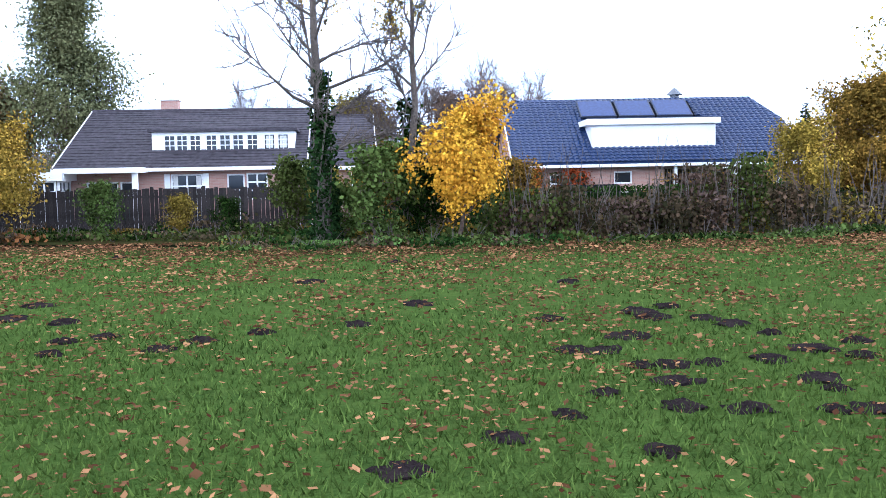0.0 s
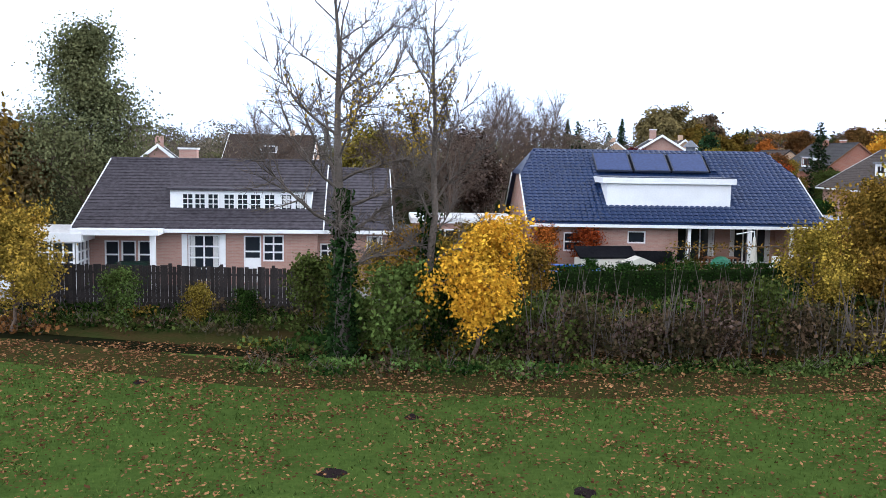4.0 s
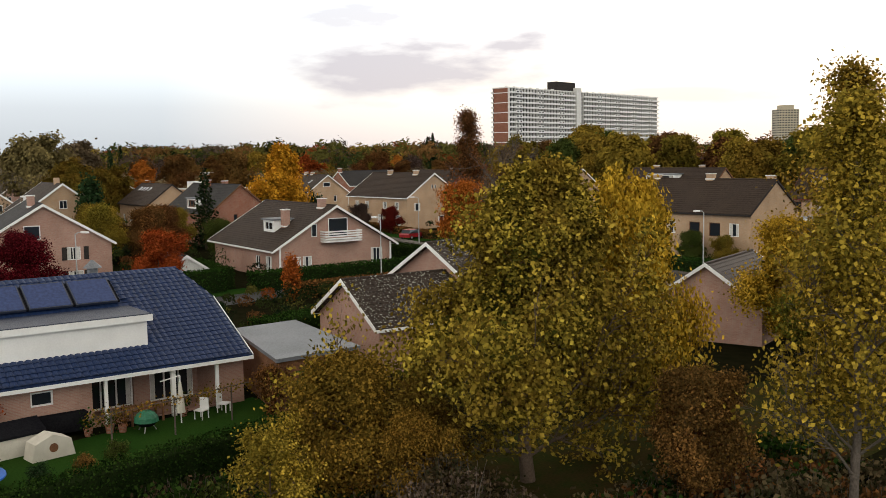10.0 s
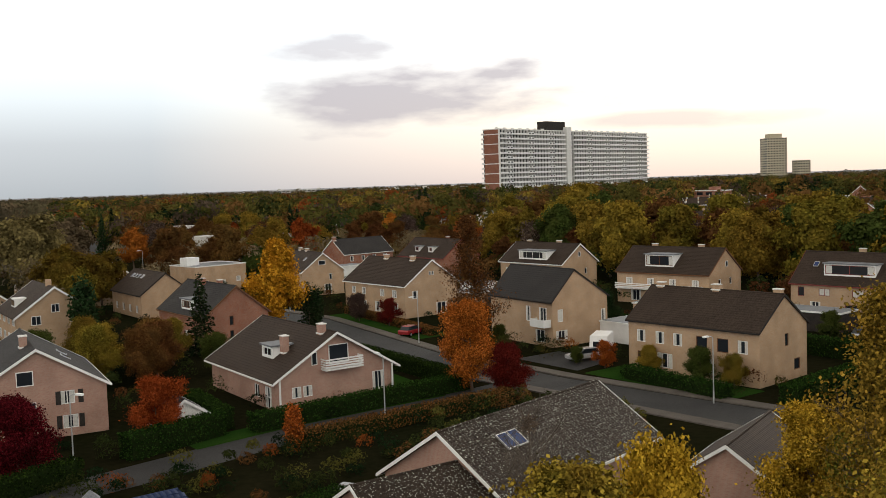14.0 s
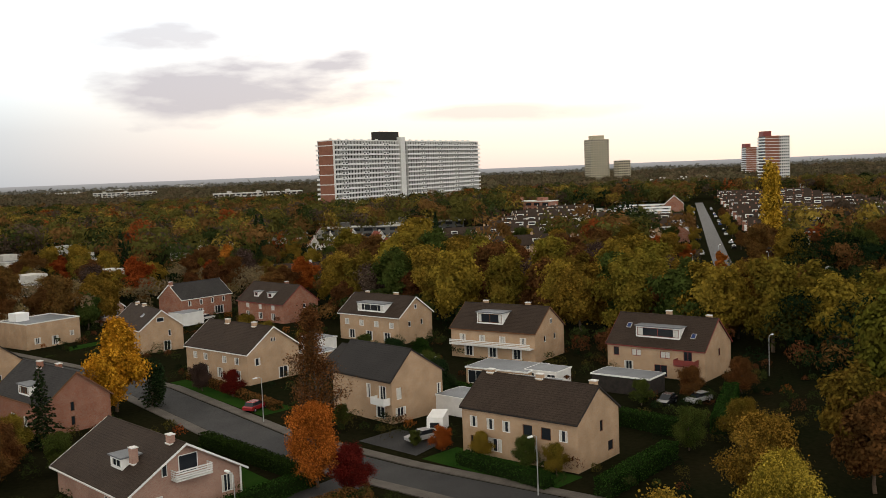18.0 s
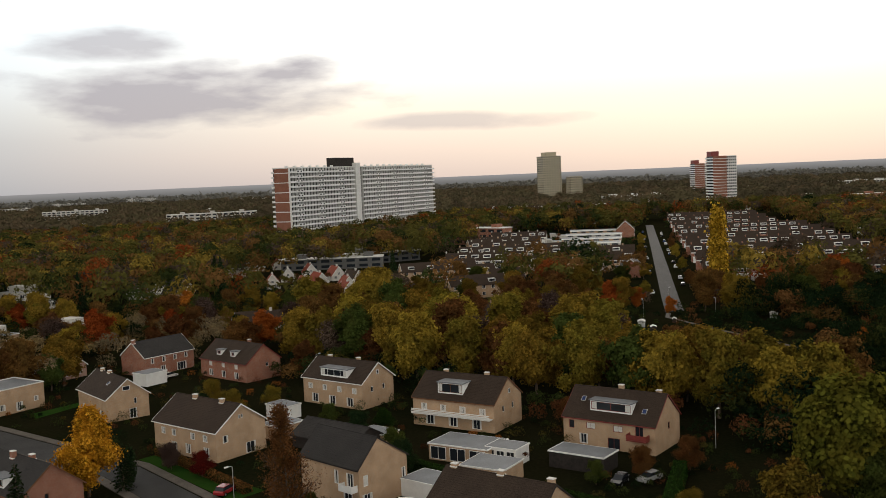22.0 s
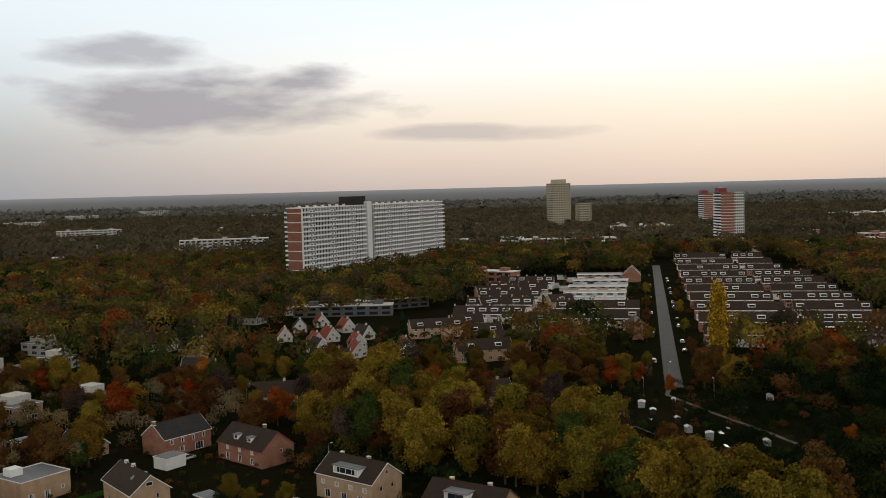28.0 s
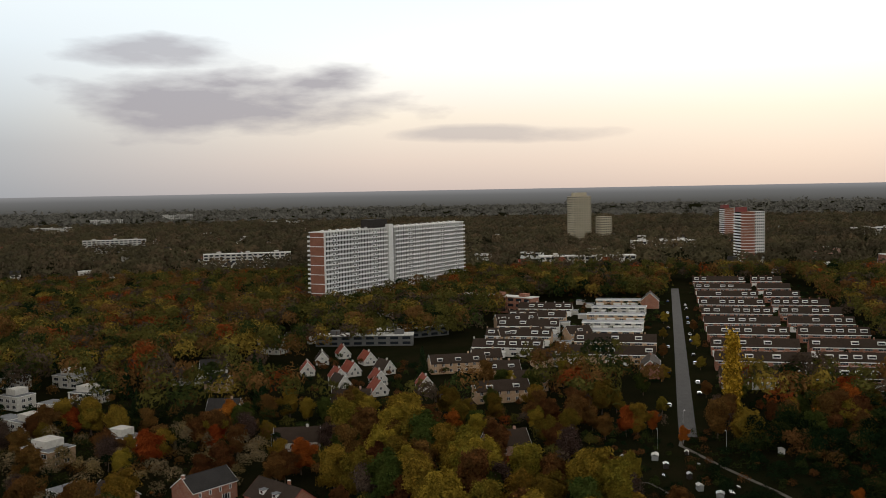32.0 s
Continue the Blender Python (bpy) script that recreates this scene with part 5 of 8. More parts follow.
plant("small_b", 4.6, 49.3, L_ORANGE, "climber with orange leaves against the brick wall", s=0.75, name="climber", category="shrub", turn=3)
for i, (bx, by, s, mt) in enumerate(((7.2, 41.8, 0.4, L_NEEDLE), (9.0, 42.4, 0.35, L_RUST), (10.4, 42.9, 0.4, L_GREEN), (6.2, 44.3, 0.35, L_HEDGE), (18.9, 47.0, 0.75, L_RUST), (20.2, 45.2, 0.8, L_GREEN), (0.6, 43.0, 0.9, L_OLIVE), (1.6, 45.6, 0.8, L_OCHRE), (-1.2, 41.5, 0.8, L_OLIVE), (2.0, 40.6, 0.7, L_GREEN))):
    plant("small_b", bx, by, mt, "garden shrub near the hedge", s=s, name="bush", category="shrub", turn=i)

# flat-roofed garage and wooden shed by the bungalow
gar = thing("garage", I4, "brown boarded garage with a pale grey flat roof", "garage")
gp = [(20.6, 55.6), (18.9, 46.6), (23.6, 46.9), (24.6, 55.9)]
part("wall", MB().prism([(x * 0.97 + 0.65, y * 0.97 + 1.55, 0) for x, y in gp], (0, 0, 2.5)), M_WOOD, gar)
part("roof", MB().prism([(x, y, 2.5) for x, y in gp], (0, 0, 0.18)), M_FELT, gar)
shed = thing("shed", pose(21.4, 44.9, 0, 0, 0, 10), "small open garden shed with a dark sloping roof", "shed")
part("roof", MB().prism([(-1.2, -0.9, 1.75), (1.2, -0.9, 1.75), (1.2, 0.9, 2.1), (-1.2, 0.9, 2.1)], (0, 0, 0.08)), M_ROOFG, shed)
for u in (-1.05, 1.05):
    part("post", MB().box(u - 0.05, u + 0.05, -0.8, -0.7, 0, 1.75), M_WOOD, shed)
part("wall", MB().box(-1.1, 1.1, 0.6, 0.7, 0, 1.95), M_DARK, shed)

# big trees beside the bungalow
plant("oak_a", 22.2, 32.6, L_OAK, "broad oak with olive and ochre leaves", s=0.97, stretch=1.01, turn=0.4)
plant("bare_b", 24.8, 37.0, None, "bare crown standing out above the oak", s=1.12, turn=0.9)
nest = MB()
for i in range(70):
    a, b = Vector(RNG.normal(0, 0.2, 3)), Vector(RNG.normal(0, 0.26, 3))
    nest.tube(a, b, 0.014, 0.01, 3, False)
tagged(part("bird_nest", nest, M_BARKD, at=pose(24.85, 37.0, 12.0)), "dark twiggy bird nest in the bare treetop", "nest")
plant("oak_b", 29.0, 33.8, L_GOLD, "golden-yellow tree behind the oak", s=0.62, stretch=1.7, turn=1.9)
plant("oak_b", 16.6, 31.6, L_OCHRE, "olive autumn tree at the garden corner", s=0.36, turn=2.9)
plant("oak_b", 15.8, 34.4, L_OCHRE, "yellow-brown bushy tree at the field edge", s=0.50, turn=0.9)
plant("oak_b", 25.4, 27.6, L_RUST, "rust-brown tree at the field corner", s=0.45, turn=4.0)
plant("birch", 26.6, 22.4, L_OCHRE, "tall birch with thin golden leaves", s=0.88, turn=1.0)
plant("birch", 42.3, 32.0, L_OCHRE, "tall broad birch with thin golden-brown leaves", s=1.03, turn=3.0)
plant("oak_b", 50.0, 41.0, L_GOLD, "orange-yellow tree beside the brick house wing", s=0.76, turn=3.3)
plant("oak_b", 47.0, 35.5, L_MOSS, "olive-green tree below the birch", s=0.72, turn=5.3)
plant("small_a", 12.2, 33.2, L_OCHRE, "yellow-leaved bush beyond the brambles", s=0.85, name="bush", category="shrub", turn=1.5)
plant("small_a", 17.6, 32.2, L_OLIVE, "olive bush at the field corner", s=1.0, name="bush", category="shrub", turn=2.5)
plant("soft_cone", -19.7, 51.5, L_SOFT, "tall broad grey-green tree beside the house", s=0.98, turn=1.2)
plant("sparse", -23.6, 50.0, PALE["straw"], "thinning yellow-brown tree beside the house", s=0.62, turn=1)
plant("twiggy", -13.0, 66.0, None, "nearly leafless tree behind the houses", s=0.75, turn=2)
plant("twiggy", 3.5, 74.0, None, "broad brown nearly leafless tree behind the houses", s=0.92, turn=3)
plant("twiggy", 7.0, 77.0, None, "broad brown nearly leafless tree behind the houses", s=0.9, turn=5)
plant("twiggy", -4.0, 63.0, None, "nearly leafless tree behind the houses", s=0.7, turn=1)

# pale flat-roofed annex between the two houses
annex = thing("annex", pose(0.2, 53.0, 0, 0, 0, 4), "low annex with a white flat roof edge between the houses", "annex")
part("wall", MB().box(-2.6, 2.6, -2.2, 2.2, 0, 2.2), M_BRICKP, annex)
part("roof", MB().box(-2.8, 2.8, -2.4, 2.4, 2.2, 2.48), M_WHITE, annex)
window(annex, pose(-1.0, -2.25, 0.3), 1.6, 1.6, 2, 1)
part("door", MB().box(0.6, 1.5, -2.26, -2.2, 0, 2.0), M_WHITE, annex)
for i, (bx, by, s_, mt) in enumerate(((-0.5, 33.5, 0.9, L_OLIVE), (1.2, 35.0, 0.8, L_GREEN), (-3.0, 38.5, 0.7, L_OCHRE), (-1.6, 36.5, 1.0, L_OCHRE), (0.8, 38.0, 0.9, L_OLIVE), (2.8, 36.5, 0.8, L_OCHRE), (-4.6, 30.6, 0.8, L_GREEN), (-4.2, 34.0, 0.7, L_OLIVE))):
    plant("small_b", bx, by, mt, "loose shrub with thinning leaves under the bare trees", s=s_, name="bush", category="shrub", turn=i * 1.7)
thicket(17.0, 26.5, 33.0, 27.5, 5.0, 1.5, (L_BRAMBLE, L_RUST, L_HEDGE), "dark brown undergrowth below the oak", "undergrowth", 0.20, 0.45, 31)
thicket(20.0, 21.5, 34.0, 22.5, 5.0, 1.3, (L_BRAMBLE, L_RUST, L_BRAMBLE), "dark brown undergrowth below the birches", "undergrowth", 0.20, 0.45, 32)
plant("twiggy", -0.5, 59.0, None, "fine-twigged leafless tree behind the houses", s=0.72, turn=2.1)
plant("twiggy", 2.2, 66.0, None, "fine-twigged leafless tree behind the houses", s=0.85, turn=4.1)
plant("sparse", 0.8, 63.0, L_TWIG, "thin brown-leaved tree behind the houses", s=0.6, turn=1.1)
plant("sparse", -5.5, 66.0, L_OLIVE, "thin olive-leaved tree behind the houses", s=0.62, turn=3.1)
thicket(-32.0, 32.0, -13.0, 31.2, 3.4, 0.9, (L_BRAMBLE, L_RUST, L_HEDGE), "dark leaf-strewn undergrowth at the field corner", "undergrowth", 0.14, 0.5, 33)

# ---- streets ----
MAIN = [(73, 30), (71.5, 58), (68.2, 84), (67.5, 106), (73.5, 146), (71, 190), (68, 235), (76, 275), (101, 356), (130, 470)]
SIDE = [(66, 85.5), (56, 84.5), (37, 84.0), (24, 81.5), (-10, 76)]
sheet("road", strip(MAIN, 6.4), 0.004, M_ASPHALT, "grey asphalt residential street", "road")
sheet("side_road", strip(SIDE, 5.2), 0.008, M_ASPHALT, "grey asphalt side street", "road")
for off, nm in ((4.3, "east"), (-4.3, "west")):
    ln = [(x + off, y) for x, y in MAIN if (y > 84 or off > 0) or y < 80]
    ob = sheet("pavement_" + nm, strip(ln, 1.7), 0.12, M_PAVER, "narrow concrete pavement beside the street", "pavement", thick=0.13)
BR = [(294, 163), (470, 265), (692, 394)]
sheet("avenue", strip([(272, 150)] + BR, 6.0), 0.004, M_ASPHALT, "long straight asphalt avenue between terraces", "road")
sheet("driveway", [(75, 86.5), (75, 97), (82, 97), (82, 88)], 0.02, M_ASPHALT, "dark asphalt driveway between two houses", "driveway")
for i, q in enumerate(([(74.5, 66), (74.5, 85), (80.5, 85), (80.5, 66)], [(75, 118), (79, 150), (82, 150), (81, 118)], [(30, 88.5), (56, 90), (57, 86.8), (40, 86.4), (30, 85)], [(58, 90), (61, 112), (50, 112), (52, 90)], [(83, 196), (96, 199), (96, 202), (84, 201)])):
    sheet("front_lawn", q, 0.03, M_LAWN, "small mown front lawn", "lawn")


def lamp(x, y, turn, h=6.2):
    t = thing("street_lamp", pose(x, y, 0, 0, 0, turn), "slim pale grey street lamp with a bent arm", "street lamp", "street lamps")
    part("pole", MB().tube((0, 0, 0), (0, 0, 1.2), 0.08, 0.075, 8).tube((0, 0, 1.2), (0, 0, h), 0.06, 0.045, 8), M_STEEL, t)
    part("arm", MB().tube((0, 0, h), (0.35, 0, h + 0.18), 0.04, 0.035, 6).tube((0.35, 0, h + 0.18), (0.8, 0, h + 0.2), 0.035, 0.035, 6), M_STEEL, t)
    part("lamp_head", MB().box(0.7, 1.35, -0.13, 0.13, h + 0.13, h + 0.28), M_WHITE, t)
    return t


for lx, ly, tt in ((73.0, 66.3, 180), (73.2, 115.0, 180), (46.0, 81.0, 90), (77, 160, 180), (81, 215, 180), (86, 262, 180), (20, 84.5, -60), (138, 72, 0), (134, 128, 0), (139, 172, 0), (236, 172, 45), (252, 150, 45), (264, 132, 45), (281, 157, 0), (168, 244, 0), (205, 222, 0)):
    lamp(lx, ly, tt)


# ---- houses of the street ----
def front(n, z, w, h, span, cols=2, cur=0.3, side=0, off=0.0, fm=None):
    out = []
    for i in range(n):
        u = off + (i - (n - 1) / 2) * span
        out.append((side, u, z, w, h, cols, 1, cur) + ((fm,) if fm else ()))
    return out


G = "houses along the street"
BUFF = "two-storey buff brick house with a brown tiled roof and white trim"
# large gabled house with a balcony
HB = house("broad buff brick house with low eaves, a gable balcony and dormer", 47.8, 100.7, -91.8, 16.6, 13.1, 3.2, 7.1, M_BRICKP, M_ROOFB,
           wins=[(1, -4.3, 1.0, 1.0, 1.1, 1, 1, 0.6), (1, -3.1, 1.0, 1.0, 1.1, 1, 1, 0.6), (1, 4.9, 0.6, 1.4, 1.9, 2, 1, 0.4), (0, 6.6, 0.12, 1.6, 2.1, 3, 2, 0.5), (0, 3.9, 0.8, 1.2, 1.3, 2, 1, 0)],
           gable_wins=[(1, 0.4, 3.9, 2.2, 1.9), (1, -2.3, 4.0, 0.6, 1.3)], dormers=[(0, 2.6, 2.6, 4.3, 1.25, 2)], chims=[(6.6, -0.5, 0.6), (4.4, -3.6, -0.5)], gab=0.7, group=G, over=0.6)
bal = part("balcony", MB().box(8.3, 9.45, -1.6, 2.6, 3.42, 3.6), M_CONC, HB, "balcony with white slatted rail")
for k in range(4):
    part("slat", MB().box(9.4, 9.45, -1.6, 2.6, 3.7 + 0.24 * k, 3.84 + 0.24 * k).box(8.32, 9.4, -1.6, -1.55, 3.7 + 0.24 * k, 3.84 + 0.24 * k).box(8.32, 9.4, 2.55, 2.6, 3.7 + 0.24 * k, 3.84 + 0.24 * k), M_WHITE, bal)
part("post", MB().box(8.7, 8.85, 6.2, 6.35, 0, 3.1), M_WHITE, HB)
part("post", MB().box(8.7, 8.85, -6.35, -6.2, 0, 3.1), M_WHITE, HB)
# gabled house with shutters
HA = house("buff brick house with a brown roof, white windows and dark shutters", 21.8, 105.5, -97.7, 15.0, 11.6, 4.56, 8.12, M_BRICKP, M_ROOFG,
           wins=[(1, 2.6, 0.7, 1.3, 1.2, 2, 1, 0.6), (1, 2.4, 2.9, 1.3, 1.2, 2, 1, 0.6), (1, -1.6, 0.9, 1.2, 1.3, 2, 1, 0.4), (1, -0.6, 2.7, 0.9, 0.7, 1, 1, 0)], gable_wins=[(1, -1.0, 4.9, 1.4, 1.3)], chims=[(3.0, -0.6, 0.6)], skylights=[(2, 1, 0.4, 0.8, 1.0), (2, -2, 0.4, 0.8, 1.0)], group=G, gab=0.4)
for u in (1.65, 3.55):
    for z in (0.7, 2.9):
        part("shutter", MB().box(7.5, 7.545, u - 0.22, u + 0.22, z, z + 1.2), M_DARK, HA)
# L-shaped house with skylights and lichen-spotted roof
HC = house("low brick house with a lichen-spotted brown roof and two skylights", 42.0, 57.15, 12.6, 16.9, 9.8, 3.4, 6.6, M_BRICKP, M_ROOFM, wins=front(3, 0.9, 1.3, 1.2, 4.5), skylights=[(0, -4.6, 0.50, 0.95, 1.3), (0, -3.55, 0.50, 0.95, 1.3)], group=G, gab=0.45)
HG = house("low brick garage wing with a lichen-spotted roof", 31.2, 54.25, -2.0, 8.0, 7.3, 2.8, 4.95, M_BRICKP, M_ROOFM, wins=[(0, 2.3, 0.9, 1.2, 1.2, 2, 1, 0)], group=G, gab=0.4)
H50 = house("low brick house wing with white verge at the field side", 52.4, 47.2, 20, 9.0, 7.0, 2.6, 5.0, M_BRICKP, M_ROOFB, group=G, gab=0.4)
# semi-detached pair on the corner
w10 = [(0, u, 3.25, 1.15, 1.35, 1, 1, 0.5) for u in (-6.4, -3.9, -1.6, 6.2)] + [(0, u, 3.15, 1.35, 1.45, 1, 1, 0, M_WOOD) for u in (1.4, 3.9)] + [(0, -6.4, 0.12, 1.05, 2.1, 1, 1, 0, M_WOOD), (0, -3.3, 0.7, 2.0, 1.6, 3, 1, 0.5), (0, 1.6, 0.7, 2.0, 1.6, 3, 1, 0.3), (0, 5.2, 0.12, 1.05, 2.1, 1, 1, 0, M_WOOD), (1, 0.6, 3.6, 0.7, 1.3, 1, 1, 0, M_WOOD), (1, 2.6, 0.9, 1.2, 1.2, 1, 1, 0, M_WOOD)]
house("semi-detached buff brick pair with a plain brown roof", 85.0, 75.5, -85.4, 16.2, 9.1, 5.8, 9.0, M_BRICK, M_ROOFB, wins=w10, chims=[(-6.9, 0, 0.35), (0.3, 0, 0.5), (7.2, 0.6, 0.35)], verge=M_DARK, group=G, gab=0.15)
# house with white balcony bay
w7 = [(0, 4.6, 3.0, 1.6, 2.0, 2, 1, 0.3), (0, 1.6, 3.0, 1.0, 2.0, 1, 1, 0.6), (1, -3.4, 3.2, 0.9, 1.6, 1, 1, 0.9), (1, -3.2, 0.9, 1.9, 1.2, 2, 1, 0.4), (1, 4.0, 2.6, 0.8, 1.6, 1, 1, 0.5), (0, 4.0, 0.5, 2.0, 1.6, 2, 1, 0.2)]
h7p = house("tall buff brick house with a long dark roof and white balcony", 88.1, 105.6, -92.5, 13.1, 9.4, 6.1, 9.8, M_BRICK, M_ROOFG, wins=w7, group=G, gab=0.1, verge=M_DARK, ridge_v=-1.0)
part("balcony", MB().box(3.4, 6.2, -5.9, -4.7, 2.6, 2.75).box(3.4, 6.2, -5.92, -5.84, 2.75, 3.6).box(6.12, 6.2, -5.9, -4.7, 2.75, 3.6).box(3.4, 3.48, -5.9, -4.7, 2.75, 3.6), M_WHITE, h7p, "white panelled balcony")
# next ones north
w6 = front(2, 3.2, 1.3, 1.2, 3.4, 2, 0.5, 0, 4.0) + front(2, 3.2, 1.2, 1.2, 3.0, 2, 0.5, 0, -4.5) + front(2, 0.6, 1.6, 1.7, 5.0, 2, 0.5, 0, 3.4) + [(0, -3, 0.6, 1.6, 1.6, 2, 1, 0.5), (1, -3.4, 3.0, 1.2, 1.3, 1, 1, 0.4), (1, 2.0, 0.12, 2.2, 1.9, 2, 1, 0.2)]
house(BUFF, 90.4, 145.2, -87, 17.2, 10.9, 5.4, 9.1, M_BRICK, M_ROOFB, wins=w6, gable_wins=[(1, -0.3, 6.6, 0.35, 0.6), (1, 0.3, 6.6, 0.35, 0.6)], chims=[(-3.0, -0.4, 0.4), (4.4, -0.4, 0.4)], group=G, gab=0.35)
house("buff brick house with a brown roof and a small gable window", 95.1, 186.2, -99, 16.2, 8.8, 4.95, 8.4, M_BRICK, M_ROOFB, wins=front(3, 0.7, 1.4, 1.4, 5.0) + [(1, 1.0, 0.12, 1.6, 2.0, 2, 1, 0.2), (1, 1.6, 3.0, 0.6, 1.2, 1, 1, 0)], gable_wins=[(1, -0.2, 6.0, 1.5, 0.9)], chims=[(-5, 0, 0.4), (-1, 0, 0.4)], skylights=[(0, 3.0, 0.5, 0.8, 0.9)], group=G, gab=0.4)
house(BUFF, 59.3, 179.5, -90, 15.8, 8.8, 4.25, 7.6, M_BRICK, M_ROOFB, wins=front(4, 0.8, 1.2, 1.3, 3.6) + [(1, 0, 1.0, 1.0, 1.2, 1, 1, 0), (1, 2.5, 1.0, 1.0, 1.2, 1, 1, 0)], skylights=[(0, u, 0.62, 0.8, 0.9) for u in (-5, -3.4, -1.8, 0.2)], group=G, gab=0.2, verge=M_DARK)
house("brick house with a brown gable and white dormer over steps", 54.9, 140.9, -88.3, 16.0, 9.6, 4.5, 8.3, M_BRICKR, M_ROOFG, wins=[(1, -0.8, 4.0 - 1.1, 0.6, 1.3, 1, 1, 0, M_WOOD), (1, -0.8, 0.9, 0.6, 1.3, 1, 1, 0, M_WOOD)] + front(2, 0.7, 1.3, 1.4, 4.0), dormers=[(0, 1.0, 3.4, 4.9, 1.4, 3)], chims=[(-1.5, -0.6, 0.5), (2.4, 0.3, 0.4)], group=G, gab=0.3, verge=M_WOOD)
# flat-roofed brick house
fl = thing("house", pose(83.2, 211.0, 0, 0, 0, 8), "buff brick flat-roofed house with a roof terrace", "house", G)
b = MB()
for s in range(4):
    holes = [(-3.8, 1.0, 1.5, 1.3), (0.2, 0.3, 1.6, 1.9), (4.2, 1.6, 1.1, 1.1)] if s == 0 else []
    wall_panel(b, 12.4 if s in (0, 2) else 10.6, 5.3, holes, side_matrix(s, 12.4, 11.08))
part("wall", b, M_BRICK, fl)
for u, z, w, hh in ((-3.8, 1.0, 1.5, 1.3), (0.2, 0.3, 1.6, 1.9), (4.2, 1.6, 1.1, 1.1)):
    window(fl, pose(u, -5.45, z), w, hh, 2, 1, None, 0.5)
part("roof", MB().box(-6.1, 6.1, -5.4, 5.4, 5.12, 5.3), M_FELT, fl)
part("parapet", MB().box(-6.3, 6.3, -5.62, -5.45, 5.3, 5.5).box(-6.3, 6.3, 5.45, 5.62, 5.3, 5.5).box(-6.3, -6.13, -5.45, 5.45, 5.3, 5.5).box(6.13, 6.3, -5.45, 5.45, 5.3, 5.5), M_CONC, fl)
part("roof_box", MB().box(-4.5, -1.5, 1, 4, 5.3, 7.0), M_WHITE, fl)
# eastern row
GE = "houses of the eastern row"
we = front(4, 3.1, 1.3, 1.2, 4.2, 2, 0.6) + front(3, 0.4, 2.0, 1.8, 5.0, 2, 0.3) + [(1, -1.8, 3.2, 0.8, 1.1, 1, 1, 0), (1, 1.8, 3.2, 0.7, 1.1, 1, 1, 0)]
e7 = house("buff brick house with a brown roof and a long white dormer", 129.0, 150.5, -86.5, 16.8, 9.8, 5.6, 9.05, M_BRICK, M_ROOFB, wins=we, dormers=[(0, 0.2, 7.6, 6.0, 1.7, 4)], gable_wins=[(1, 0, 6.6, 0.7, 0.9)], chims=[(-5.2, 0.3, 0.3), (3.0, 0.3, 0.4)], group=GE, gab=0.35)
e8 = house("buff brick house with a white box dormer and long slatted balcony", 129.1, 117.8, -80.6, 17.5, 10.6, 5.45, 9.25, M_BRICK, M_ROOFB, wins=we, dormers=[(0, -1.0, 5.4, 6.2, 2.0, 2)], chims=[(-4.6, 0.4, 0.4), (4.2, 0.6, 0.4)], gable_wins=[(1, 0.5, 6.2, 0.7, 0.9)], group=GE, gab=0.2, verge=M_WOOD)
bl = part("balcony", MB().box(-8.4, 8.4, -6.6, -5.1, 2.45, 2.62), M_CONC, e8, "long balcony with white slatted rail")
for k in range(3):
    part("slat", MB().box(-8.4, 8.4, -6.6, -6.55, 2.72 + 0.28 * k, 2.88 + 0.28 * k), M_WHITE, bl)
e9 = house("buff brick house with dark red trim and a wide dormer", 132.7, 86.6, -84.8, 16.8, 10.0, 5.0, 9.2, M_BRICK, M_ROOFB,
           wins=[(0, u, 3.1, 1.7, 1.1, 2, 1, 0.9, M_REDW) for u in (-3.2, 1.8)] + [(0, -6.8, 2.9, 1.0, 1.4, 1, 1, 0, M_REDW), (0, 5.6, 2.6, 1.4, 1.9, 2, 1, 0, M_REDW), (0, -4.6, 0.5, 1.6, 1.7, 2, 1, 0.3), (0, 1.0, 0.12, 2.2, 1.9, 2, 1, 0, M_REDW), (1, 0.5, 3.2, 0.7, 1.2, 1, 1, 0, M_REDW)],
           dormers=[(0, 0, 7.6, 6.0, 1.75, 2)], chims=[(-0.2, 0.9, 0.5), (6.6, 1.0, 0.2)], skylights=[(0, -5.8, 0.5, 0.8, 1.0), (0, 5.8, 0.3, 0.8, 1.0)], group=GE, gab=0.2, verge=M_REDW)
part("balcony", MB().box(3.9, 7.4, -6.5, -5.0, 2.35, 2.5).box(3.9, 7.4, -6.52, -6.45, 2.6, 3.4).box(3.9, 3.97, -6.45, -5.0, 2.6, 3.4).box(7.33, 7.4, -6.45, -5.0, 2.6, 3.4), M_REDW, e9, "dark red wooden balcony")
e14 = house("red-brown brick house with a dark gable and two small dormers", 133.7, 194.1, -89.4, 18.1, 10.2, 4.6, 8.5, M_BRICKR, M_ROOFB, wins=front(3, 2.9, 1.2, 1.1, 5.0, 2, 0.9) + front(3, 0.5, 1.6, 1.6, 5.0) + [(1, 1.0, 3.0, 0.8, 1.0, 1, 1, 0)], dormers=[(0, -3.0, 1.7, 5.5, 1.2, 2), (0, 2.4, 1.7, 5.5, 1.2, 2)], chims=[(1.4, 2.0, 0.2)], group=GE, gab=0.2, verge=M_REDW)
